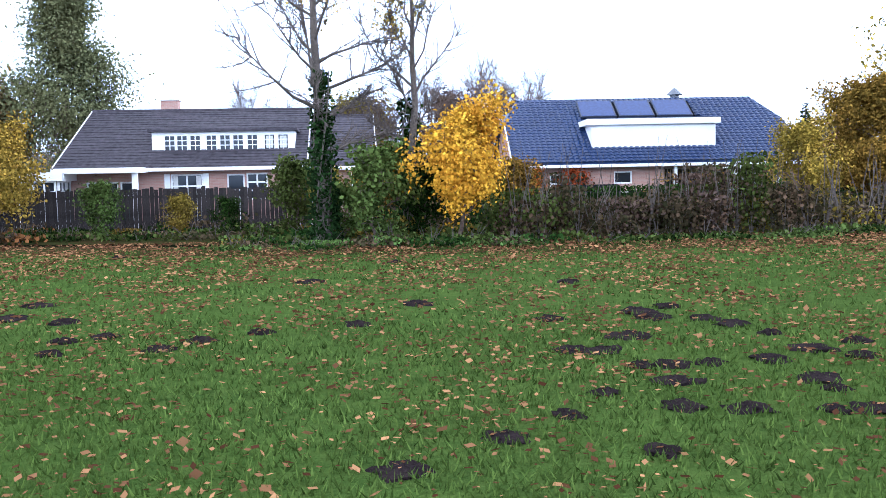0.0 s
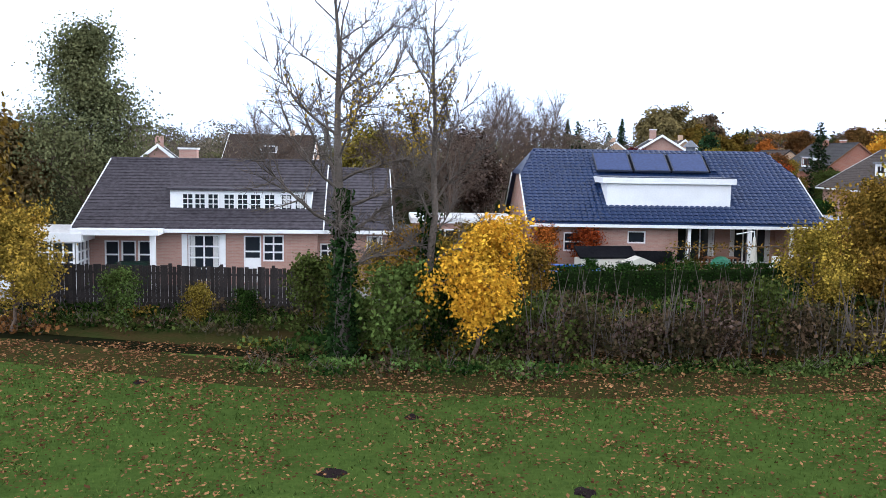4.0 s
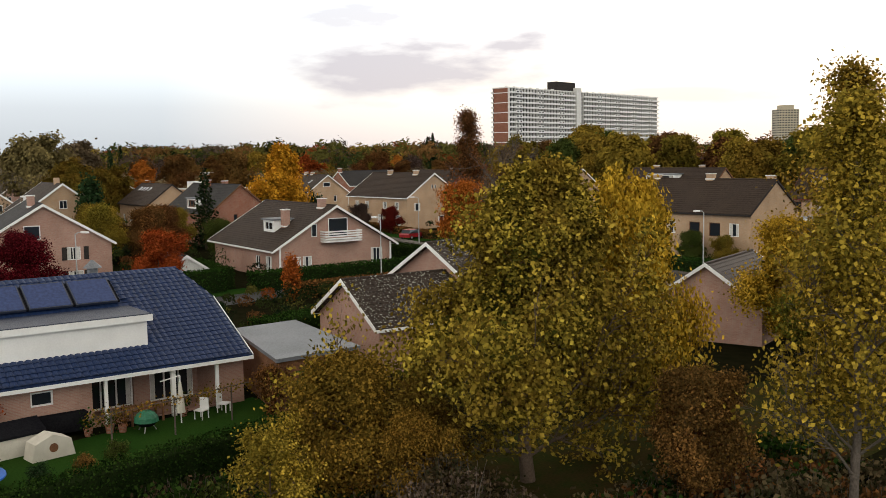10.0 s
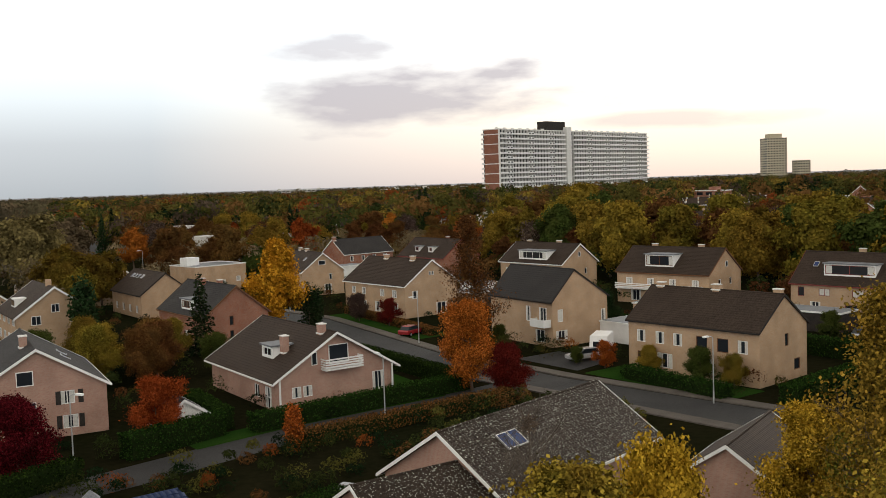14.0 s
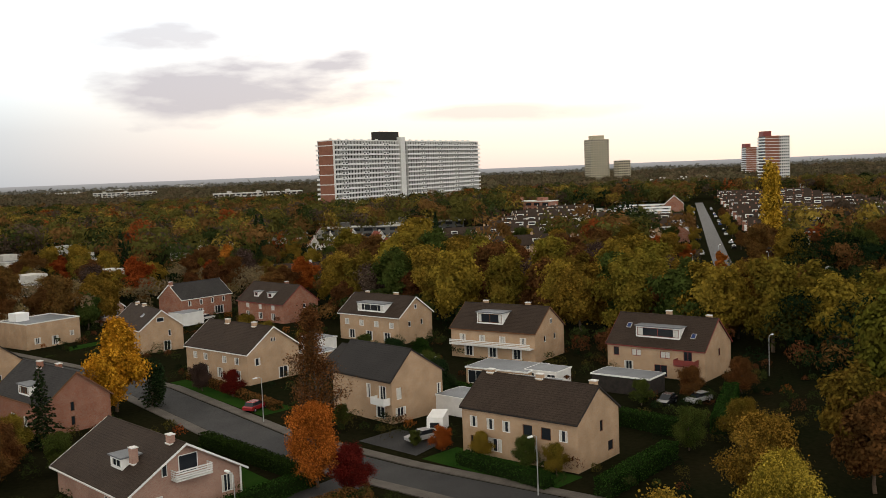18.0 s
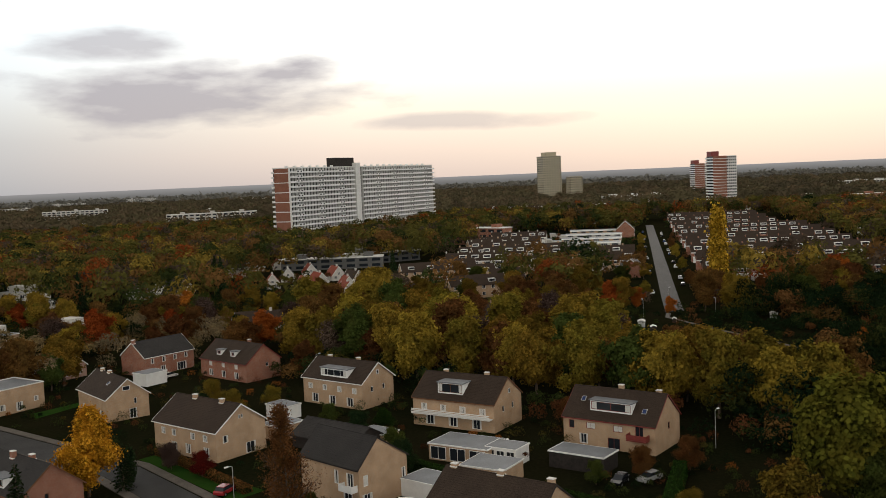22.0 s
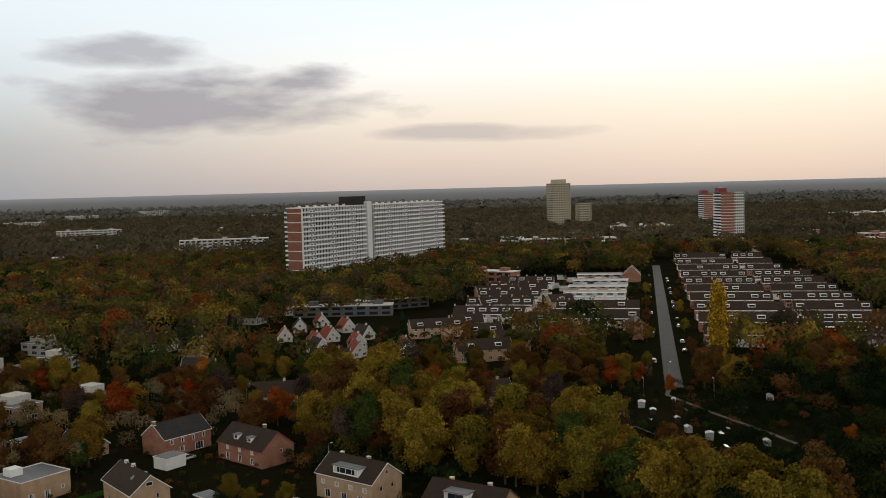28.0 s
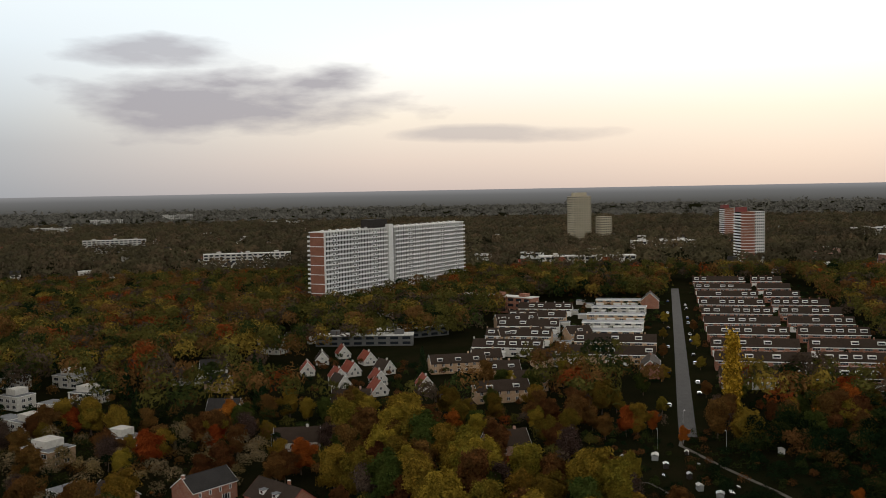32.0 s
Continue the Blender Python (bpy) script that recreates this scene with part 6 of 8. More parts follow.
e13 = house("brick house with a grey roof and a tall end chimney", 126.5, 219.0, 4, 15.0, 9.6, 5.0, 8.4, M_BRICKR, M_ROOFG, wins=front(4, 3.0, 1.0, 1.3, 3.4, 1, 0.4) + [(0, 3.6, 0.12, 3.0, 2.0, 3, 1, 0.2), (0, -2.0, 0.7, 1.6, 1.4, 2, 1, 0.3)], chims=[(-7.3, -0.4, 0.6)], group=GE, gab=0.15)


def flat_box(x, y, rot, lx, ly, h, mat, label, name="garage", cat="garage", wins=0, rim=None, roof=None):
    t = thing(name, pose(x, y, 0, 0, 0, rot), label, cat)
    part("wall", MB().box(-lx / 2, lx / 2, -ly / 2, ly / 2, 0, h), mat, t)
    part("roof", MB().box(-lx / 2 - 0.15, lx / 2 + 0.15, -ly / 2 - 0.15, ly / 2 + 0.15, h, h + 0.22), rim or M_CONC, t)
    part("roofing", MB().box(-lx / 2, lx / 2, -ly / 2, ly / 2, h + 0.22, h + 0.235), roof or M_FELT, t)
    if name == "house":
        for k in range(wins):
            for z in (0.8, 3.2) if h > 4.5 else (0.8,):
                window(t, pose((k - (wins - 1) / 2) * lx / wins, -ly / 2 - 0.05, z), lx / wins * 0.55, 1.4, 2, 1)
                if k:
                    window(t, pose(lx / 2 + 0.05, (k - 1.5) * ly / wins, z, 0, 0, 90), ly / wins * 0.6, 1.4, 2, 1)
        wins = 0
    for k in range(wins):
        window(t, pose((k - (wins - 1) / 2) * lx / wins, -ly / 2 - 0.05, 0.25), lx / wins * 0.8, h - 0.5, 2, 1)
    return t


flat_box(94.0, 94.5, -88, 9.0, 5.4, 2.5, M_WHITE, "low carport with a pale flat roof", rim=M_WHITE)
flat_box(104.5, 92.5, -80, 7.5, 6.5, 2.6, M_BRICK, "brick extension with a pale flat roof", wins=2)
flat_box(111.5, 103.0, -80, 11.0, 7.0, 2.6, M_BRICK, "low building with a bluish flat roof", wins=3, rim=M_WHITE)
flat_box(117.6, 84.5, -84, 9.5, 5.0, 2.5, M_DARK, "low garage with a pale rimmed flat roof", rim=M_WHITE)
flat_box(113.0, 96.0, -82, 5.5, 4.5, 2.7, M_WHITE, "white glazed garden room", name="garden_room", cat="garden room", wins=3, rim=M_WHITE)
flat_box(108.5, 121.0, -88, 6.0, 4.0, 2.5, M_BRICK, "brick shed with a flat roof", name="shed", cat="shed")
flat_box(112.6, 152.0, -90, 6.0, 4.0, 2.5, M_WHITE, "white garden shed with a flat roof", name="shed", cat="shed")
flat_box(103.0, 140.5, -90, 5.0, 6.0, 2.5, M_BRICK, "brick shed with a pale flat roof", name="shed", cat="shed", rim=M_WHITE)
flat_box(116.0, 206.0, 6, 6.0, 5.0, 2.8, M_WHITE, "white garage with a flat roof", rim=M_WHITE)
flat_box(104.0, 172.0, -92, 5.0, 4.0, 2.5, M_DARK, "dark shed with a pale flat roof", name="shed", cat="shed", rim=M_CONC)
house("low dark roofed barn between the gardens", 103.6, 126.0, -88, 15.0, 8.0, 2.4, 4.6, M_DARK, M_ROOFG, wins=front(2, 0.8, 1.2, 1.0, 4.0), name="barn", verge=M_DARK)
house("small garden shed with a dark roof and white verge", 31.0, 92.0, -95, 5.0, 4.2, 2.0, 3.4, M_CONC, M_ROOFG, wins=[(0, 0.0, 0.9, 0.9, 0.8, 1, 1, 0)], name="shed", over=0.25)
flat_box(14.0, 121.0, 10, 7.0, 3.5, 2.5, M_WHITE, "white carport with posts", rim=M_WHITE)

# hedges of the street
hedge(24.5, 86.2, 33.5, 88.6, 1.9, 2.03, L_HEDGE, "clipped dark green garden hedge beside the street", 0.16, 60)
hedge(36, 87.2, 60.5, 88.2, 1.8, 1.62, L_HEDGE, "clipped dark green garden hedge beside the street", 0.16, 60)
hedge(34.5, 89.5, 35.5, 100, 1.6, 1.89, L_HEDGE, "clipped dark green garden hedge beside the drive", 0.16, 60)
hedge(60.8, 88.5, 62, 112, 1.8, 1.62, L_HEDGE, "clipped dark green garden hedge beside the street", 0.16, 60)
hedge(37, 80.2, 60, 80.8, 2.0, 1.22, L_RUST, "low brown hedge along the side street", 0.16, 60)
hedge(9, 80, 20, 83.5, 1.8, 1.62, L_HEDGE, "clipped dark green garden hedge beside the street", 0.16, 60)
hedge(75.2, 66.5, 76.2, 80, 1.9, 1.35, L_HEDGE, "dark green front garden hedge", 0.16, 60)
hedge(76.2, 60.5, 92, 62, 1.9, 2.03, L_HEDGE, "dark green side garden hedge", 0.18, 50)
hedge(78.6, 119, 83, 150, 1.6, 1.08, L_RUST, "low autumn-brown front garden shrubs", 0.18, 50, "shrub_row")
hedge(100.5, 66, 101.5, 92, 1.6, 2.16, L_HEDGE, "dark green hedge between gardens", 0.18, 50)
hedge(104, 62.5, 122, 70, 1.9, 2.16, L_HEDGE, "dark green hedge at the garden end", 0.18, 50)
hedge(100, 96, 101, 122, 1.6, 2.03, L_HEDGE, "dark green hedge between gardens", 0.18, 50)
hedge(24.5, 60.5, 31, 62.5, 2.2, 2.03, L_HEDGE, "dark green clipped bushes by the garage", 0.14, 80)

# street trees
plant("oak_b", 60.4, 86.9, L_ORANGE, "small street tree in orange leaf", s=0.72, stretch=1.22, turn=1)
plant("oak_b", 61.6, 82.4, L_RED, "dark red-leaved small tree at the corner", s=0.50, turn=2)
plant("birch", 71.4, 100.4, L_RUST, "tall thin birch with sparse rust-brown leaves", s=1.12, turn=2)
plant("street_ginkgo", 63.6, 138.6, L_YELLOW, "bright golden-yellow tree between the houses", s=1.0, turn=2)
plant("cypress", 70.4, 138.5, L_NEEDLE, "dark columnar evergreen at the street", s=0.95, name="evergreen")
plant("cypress", 38.5, 147.0, L_NEEDLE, "dark columnar evergreen in a garden", s=1.5, name="evergreen")
plant("oak_b", 16.4, 86.0, L_RED, "dark red maple in front of a house", s=0.62, turn=3)
plant("oak_b", 28.4, 89.8, L_ORANGE, "small orange-brown garden tree", s=0.55, turn=4)
plant("cypress", 35.8, 78.8, L_ORANGE, "small orange columnar shrub", s=0.6, name="shrub", category="shrub")
plant("oak_b", 38.8, 119.0, L_RUST, "brown-leaved tree in a back garden", s=0.62, turn=5)
plant("oak_b", 33.5, 123.0, L_OCHRE, "ochre-leaved tree in a back garden", s=0.60, turn=6)
plant("oak_b", 43.0, 125.0, L_OLIVE, "olive-leaved tree in a back garden", s=0.55, turn=7)
for i, (tx, ty, s, mt) in enumerate(((79.4, 68.8, 0.33, L_OLIVE), (79.0, 72.6, 0.36, L_GREEN), (79.2, 79.6, 0.30, L_OCHRE), (78.2, 85.4, 0.30, L_ORANGE), (77.6, 89.4, 0.2, L_GREEN), (78.0, 104.0, 0.3, L_GREEN), (79.5, 132.0, 0.4, L_RED), (79.0, 140.0, 0.42, L_TWIG), (98.0, 105.0, 0.55, L_NEEDLE), (104.0, 113.0, 0.5, L_GREEN), (109.0, 127.0, 0.5, L_NEEDLE), (113.0, 139.0, 0.4, L_GREEN), (106.0, 160.0, 0.55, L_OLIVE), (99.0, 160.0, 0.6, L_NEEDLE), (110.0, 172.0, 0.55, L_OLIVE), (116.0, 127.0, 0.4, L_HEDGE), (96.0, 62.0, 0.5, L_GREEN), (101.0, 58.0, 0.55, L_OLIVE), (111.0, 78.0, 0.35, L_GREEN), (118.0, 74.0, 0.45, L_RUST), (125.0, 70.0, 0.5, L_RUST), (137.0, 100.0, 0.5, L_RUST), (116.0, 160.0, 0.45, L_OLIVE))):
    plant("oak_b", tx, ty, mt, "small garden tree or tall shrub", s=s, turn=i, name="garden_tree")
plant("mid_a", 119.0, 43.5, L_MOSS, "large broad olive-green tree with yellowing leaves", s=1.45, turn=1)
plant("oak_b", 82.0, 45.6, L_OCHRE, "golden-brown round tree at the street end", s=0.92, turn=1)
plant("oak_b", 74.0, 40.0, L_OCHRE, "golden-brown round tree at the street end", s=0.85, turn=2)
plant("mid_b", 94.0, 40.0, L_RUST, "rust-brown tree near the street end", s=0.8, turn=3)
plant("mid_b", 104.0, 46.0, L_OLIVE, "dark olive tree near the street end", s=0.85, turn=4)
plant("mid_b", 60.0, 35.0, L_OLIVE, "olive tree near the field", s=0.7, turn=5)
plant("mid_c", 47.0, 33.0, L_OCHRE, "ochre tree near the field", s=0.62, turn=6)
plant("mid_b", 40.5, 26.5, L_OCHRE, "golden tree near the field", s=0.72, turn=2.2)


for tx, ty, s_, mt in ((36, 116, 0.62, L_RUST), (31, 118, 0.66, L_OLIVE), (40, 123, 0.60, L_RUST), (27, 124, 0.60, L_GREEN), (34, 130, 0.62, L_OLIVE), (22, 128, 0.58, L_RUST), (45, 116, 0.45, L_GREEN)):
    plant("oak_b", tx, ty, mt, "dense brown and green tree in a back garden", s=s_, turn=tx, name="garden_tree")
for tx, ty, s_ in ((48, 128, 1.1), (18, 142, 1.1), (68.5, 137, 0.75), (36, 226, 1.2), (98, 160, 0.8)):
    plant("spruce", tx, ty, L_NEEDLE, "dark pointed conifer in a garden", s=s_, turn=ty)

# ---- vehicles ----
def car(x, y, turn, paint, label):
    t = thing("car", pose(x, y, 0, 0, 0, turn), label, "car", "parked cars")
    b = MB()
    prof = [(-2.1, 0.35), (2.1, 0.35), (2.15, 0.75), (1.2, 0.9), (-1.95, 0.92), (-2.15, 0.75)]
    b.prism([(px, -0.85, pz) for px, pz in prof], (0, 1.7, 0))
    part("body", b, M_CARP[paint], t)
    part("cabin", MB().prism([(1.15, -0.72, 0.9), (-1.8, -0.72, 0.92), (-1.4, -0.62, 1.38), (0.3, -0.62, 1.42)], (0, 1.40, 0)), M_GLASS, t)
    part("roof", MB().prism([(0.32, -0.64, 1.42), (-1.42, -0.64, 1.38), (-1.4, -0.62, 1.44), (0.2, -0.62, 1.47)], (0, 1.28, 0)), M_CARP[paint], t)
    for wx in (-1.35, 1.35):
        for wy in (-0.87, 0.69):
            w = part("wheel", MB().tube((wx, wy, 0.31), (wx, wy + 0.18, 0.31), 0.31, 0.31, 12), M_BLACK, t)
            part("rim", MB().tube((wx, wy - 0.01, 0.31), (wx, wy + 0.19, 0.31), 0.17, 0.17, 10), M_STEEL, w)
    return t


car(80.0, 90.6, 170, "silver", "silver car parked on a driveway")
car(76.8, 122.0, 20, "red", "red car parked beside a house")
car(32.6, 64.4, 30, "black", "dark car parked beside the garage")
car(113.5, 75.5, 190, "black", "dark car parked at the garden end")
car(117.0, 72.5, 170, "silver", "silver car parked at the garden end")
car(76.0, 228.0, 80, "white", "white car parked along the street")
car(88.0, 232.0, 80, "silver", "grey car parked along the street")
car(106.5, 205.0, 10, "white", "white car parked beside a house")
car(122.5, 208.0, 10, "white", "white car parked beside a house")
cv = thing("camper_van", pose(83.4, 91.0, 0, 0, 0, 215), "white caravan parked beside the brick pair", "camper van")
part("body", MB().prism([(-2.4, -1.05, 0.5), (2.0, -1.05, 0.5), (2.4, -1.05, 1.4), (2.0, -1.05, 2.7), (-2.4, -1.05, 2.7)], (0, 2.1, 0)), M_WHITE, cv)
part("window", MB().box(-1.2, 0.2, -1.07, -1.05, 1.4, 2.0), M_GLASS, cv)
part("front_window", MB().box(2.2, 2.42, -0.6, 0.6, 1.5, 2.1), M_GLASS, cv)
for wx in (-1.2, 1.0):
    for wy in (-1.0, 0.8):
        part("wheel", MB().tube((wx, wy, 0.33), (wx, wy + 0.2, 0.33), 0.33, 0.33, 12), M_BLACK, cv)

# ---- the long slab of flats ----
flats = thing("apartment_building", Matrix.Translation((416, 512, 0)) @ Matrix.Rotation(math.atan2(0.223, 0.975), 4, "Z"), "long pale high-rise slab with balconies and a red brick end wall", "apartment building")
FL, FD, NF, FH = 202.0, 14.0, 17, 3.32
part("wall", MB().box(0.3, FL - 0.3, 0.9, FD, 0, NF * FH), M_FLATW, flats)
part("parapet", MB().box(0, FL, 0.2, FD + 0.2, NF * FH, NF * FH + 0.7), M_CONC, flats)
win_row, par_row, slab_row, con_row = MB(), MB(), MB(), MB()
BAY = FL / 56
slab_row.box(0, FL, -0.9, 0.9, 0, 0.28)
for i in range(56):
    if i in (23, 24):
        continue
    x = i * BAY
    if i % 7 in (2, 3):
        par_row.box(x + 0.1, x + BAY - 0.1, -0.92, -0.8, 0.28, 1.9)
        win_row.box(x + 0.9, x + BAY - 0.9, -0.97, -0.90, 0.8, 1.6)
    else:
        con_row.box(x + 0.05, x + BAY - 0.05, -0.88, -0.8, 0.28, 1.2)
        win_row.box(x + 0.35, x + BAY - 0.35, 0.78, 0.9, 0.9, 2.9)
    slab_row.box(x - 0.09, x + 0.09, -0.85, 0.9, 0.28, FH)
m_slab, m_par, m_con, m_win = slab_row.mesh("gallery_slab", M_CONC), par_row.mesh("bay_row", M_WHITE), con_row.mesh("parapet_row", M_WHITE), win_row.mesh("glazing", M_GLASS)
for k in range(NF):
    fl_ = part("gallery", m_slab, None, flats, at=pose(0, 0, k * FH))
    for nm, me in (("bay_cladding", m_par), ("balcony_front", m_con)):
        tagged(part(nm, me, None, fl_), kind="stuff")
    tagged(part("glazing", m_win, None, fl_), kind="stuff")
for k in range(0, NF, 2):
    h = min(2, NF - k) * FH
    part("end_panel", MB().box(-0.25, 0.3, 0.8, FD - 1.2, k * FH + 0.5, k * FH + h), M_RUST, flats, "red-brown brick panel on the end wall")
    part("end_band", MB().box(-0.35, 0.3, 0.8, FD - 1.2, k * FH, k * FH + 0.5), M_WHITE, flats)
for k in range(NF):
    part("end_balcony", MB().box(-0.9, 0.4, FD - 1.1, FD + 0.9, k * FH, k * FH + 1.3), M_WHITE, flats)
part("lift_tower", MB().box(78.5, 84.5, -2.2, 1.0, 0, NF * FH + 3.2), M_CONC, flats, "smooth pale lift shaft")
part("plant_room", MB().box(60, 84, 3, 11, NF * FH + 0.7, NF * FH + 7.2), M_DARK, flats, "dark rooftop plant room")
for i in range(22):
    part("roof_vent", MB().box(4 + i * 9, 5.6 + i * 9, 5, 6.6, NF * FH + 0.7, NF * FH + 1.9), M_CONC, flats)


# ---- other towers ----
def tower(x, y, rot, lx, ly, h, floors, wall, side, label, cap=None):
    t = thing("tower_block", pose(x, y, 0, 0, 0, rot), label, "tower block")
    part("wall", MB().box(-lx / 2, lx / 2, -ly / 2, ly / 2, 0, h), wall, t)
    fh = h / floors
    n0, n1 = max(2, int(lx / 4)), max(2, int(ly / 4))
    row = MB()
    bal = MB()
    for i in range(n0):
        u = -lx / 2 + (i + 0.5) * lx / n0
        row.box(u - 1.2, u + 1.2, -ly / 2 - 0.06, -ly / 2 + 0.1, fh * 0.35, fh * 0.8)
    for i in range(n1):
        v = -ly / 2 + (i + 0.5) * ly / n1
        row.box(-lx / 2 - 0.06, -lx / 2 + 0.1, v - 1.2, v + 1.2, fh * 0.35, fh * 0.8)
    bal.box(-lx / 2 - 0.12, lx / 2 + 0.12, -ly / 2 - 0.12, ly / 2 + 0.12, 0, fh * (0.16 if side else 0.05))
    mr, mb_ = row.mesh("glazing", M_GLASS), bal.mesh("floor_band", M_WHITE if side else wall)
    for k in range(floors):
        b_ = part("floor_band", mb_, None, t, at=pose(0, 0, k * fh))
        tagged(part("glazing", mr, None, b_), kind="stuff")
    if side:
        for k in range(floors):
            part("balcony", MB().box(-lx / 2 - 1.3, -lx / 2 + 0.1, -ly / 2, ly / 2, k * fh, k * fh + fh * 0.42), M_WHITE, t)
    if cap:
        part("roof_house", MB().box(-lx * 0.3, lx * 0.3, -ly * 0.35, ly * 0.35, h, h + 6), cap, t)
    return t


def flat_tower(x, y, rot, h, floors, label):
    """A residential tower: brick end wall, white balconies on one long side, pale window wall on the other."""
    t = thing("tower_block", pose(x, y, 0, 0, 0, rot), label, "tower block")
    fh = h / floors
    part("wall", MB().box(-6.5, 8.5, -9, 9, 0, h), M_RUST, t)
    part("side_wall", MB().box(8.5, 22, -3, 9, 0, h), M_CONC, t)
    row = MB()
    for i in range(6):
        row.box(9.0 + i * 2.2, 10.4 + i * 2.2, -3.1, -2.9, fh * 0.3, fh * 0.8)
    mr = row.mesh("glazing", M_GLASS)
    band, bal = MB().box(-6.6, 8.6, -9.12, -8.9, 0, fh * 0.14).mesh("floor_band", M_WHITE), MB().box(-7.9, -6.5, -9, 9, 0, fh * 0.45).mesh("balcony", M_WHITE)
    gl = MB().box(-6.6, -6.4, -8, 8, fh * 0.45, fh * 0.9).mesh("glazing", M_GLASS)
    for k in range(floors):
        m = pose(0, 0, k * fh)
        tagged(part("glazing", mr, None, t, at=m), kind="stuff")
        part("floor_band", band, None, t, at=m)
        b_ = part("balcony", bal, None, t, at=m)
        part("glazing", gl, None, b_)
    part("roof_house", MB().box(-6.5, 2, -4, 8, h, h + 5), M_REDW, t)


flat_tower(958, 462, -42, 56, 18, "red-brown and white residential tower")
flat_tower(1335, 672, -42, 50, 16, "white and red-brown residential tower far off")
tower(1226, 865, -30, 30, 24, 71, 20, M_BEIGE, False, "plain beige concrete office tower", M_BEIGE)
tower(1284, 858, -30, 20, 18, 38, 10, M_BEIGE, False, "grey block beside the beige tower")


def slab_block(x0, y0, x1, y1, h, floors, d, wall, label, base=0.0):
    ln = math.hypot(x1 - x0, y1 - y0)
    t = thing("apartment_block", Matrix.Translation((x0, y0, base)) @ Matrix.Rotation(math.atan2(y1 - y0, x1 - x0), 4, "Z"), label, "apartment block")
    part("wall", MB().box(0, ln, 0, d, 0, h), wall, t)
    part("roof", MB().box(-0.3, ln + 0.3, -0.3, d + 0.3, h, h + 0.5), M_CONC, t)
    fh = h / floors
    n = int(ln / 6)
    row = MB()
    for i in range(n):
        row.box((i + 0.15) * ln / n, (i + 0.8) * ln / n, -0.12, 0.1, fh * 0.32, fh * 0.82)
    mr = row.mesh("glazing", M_GLASS)
    for k in range(floors):
        tagged(part("glazing", mr, None, t, at=pose(0, 0, k * fh)), kind="stuff")
    for k in range(3):
        part("stair_head", MB().box(ln * (0.15 + 0.33 * k), ln * (0.15 + 0.33 * k) + 5, 2, d - 2, h, h + 2.6), wall, t)
    return t


slab_block(583, 925, 662, 868, 17, 5, 11, M_RENDER, "long pale five-storey apartment block")
slab_block(647, 1341, 726, 1299, 19, 6, 12, M_RENDER, "long pale apartment block among trees")
slab_block(903, 2103, 984, 2066, 15, 5, 12, M_RENDER, "pale apartment block among trees")
slab_block(1330, 2675, 1412, 2633, 13, 4, 14, M_RENDER, "distant pale apartment block")
slab_block(1716, 2928, 1802, 2876, 15, 4, 14, M_RENDER, "distant pale apartment block")
slab_block(1475, 2007, 1549, 1952, 11, 3, 14, M_RENDER, "distant low pale building")
slab_block(486, 447, 491, 388, 11, 3, 10, M_BRICKR, "three-storey red brick block with a white roof edge")
slab_block(316, 402, 352, 362, 5.6, 2, 10, M_FLATW, "low grey flat-roofed school building")
slab_block(352, 388, 392, 372, 5.6, 2, 12, M_FLATW, "low grey flat-roofed school wing")
slab_block(690, 470, 735, 430, 7, 2, 14, M_RENDER, "low white building near the avenue")
slab_block(830, 640, 900, 560, 9, 2, 20, M_RENDER, "low long pale hall among trees")
slab_block(1120, 700, 1180, 640, 10, 2, 22, M_CONC, "low pale hall among trees")
slab_block(1560, 560, 1640, 480, 12, 3, 26, M_RENDER, "row of pale halls at the edge of town")
slab_block(1000, 330, 1060, 270, 11, 3, 14, M_BRICKR, "red brick block near the pond")
slab_block(930, 300, 980, 240, 11, 3, 14, M_BRICKR, "red brick block near the pond")
sheet("pond", [(985, 395), (1030, 370), (1020, 355), (940, 330), (860, 290), (700, 232), (655, 215), (650, 226), (720, 252), (860, 312), (930, 350)], 0.05, M_WATER, "still pond reflecting the pale sky", "water")


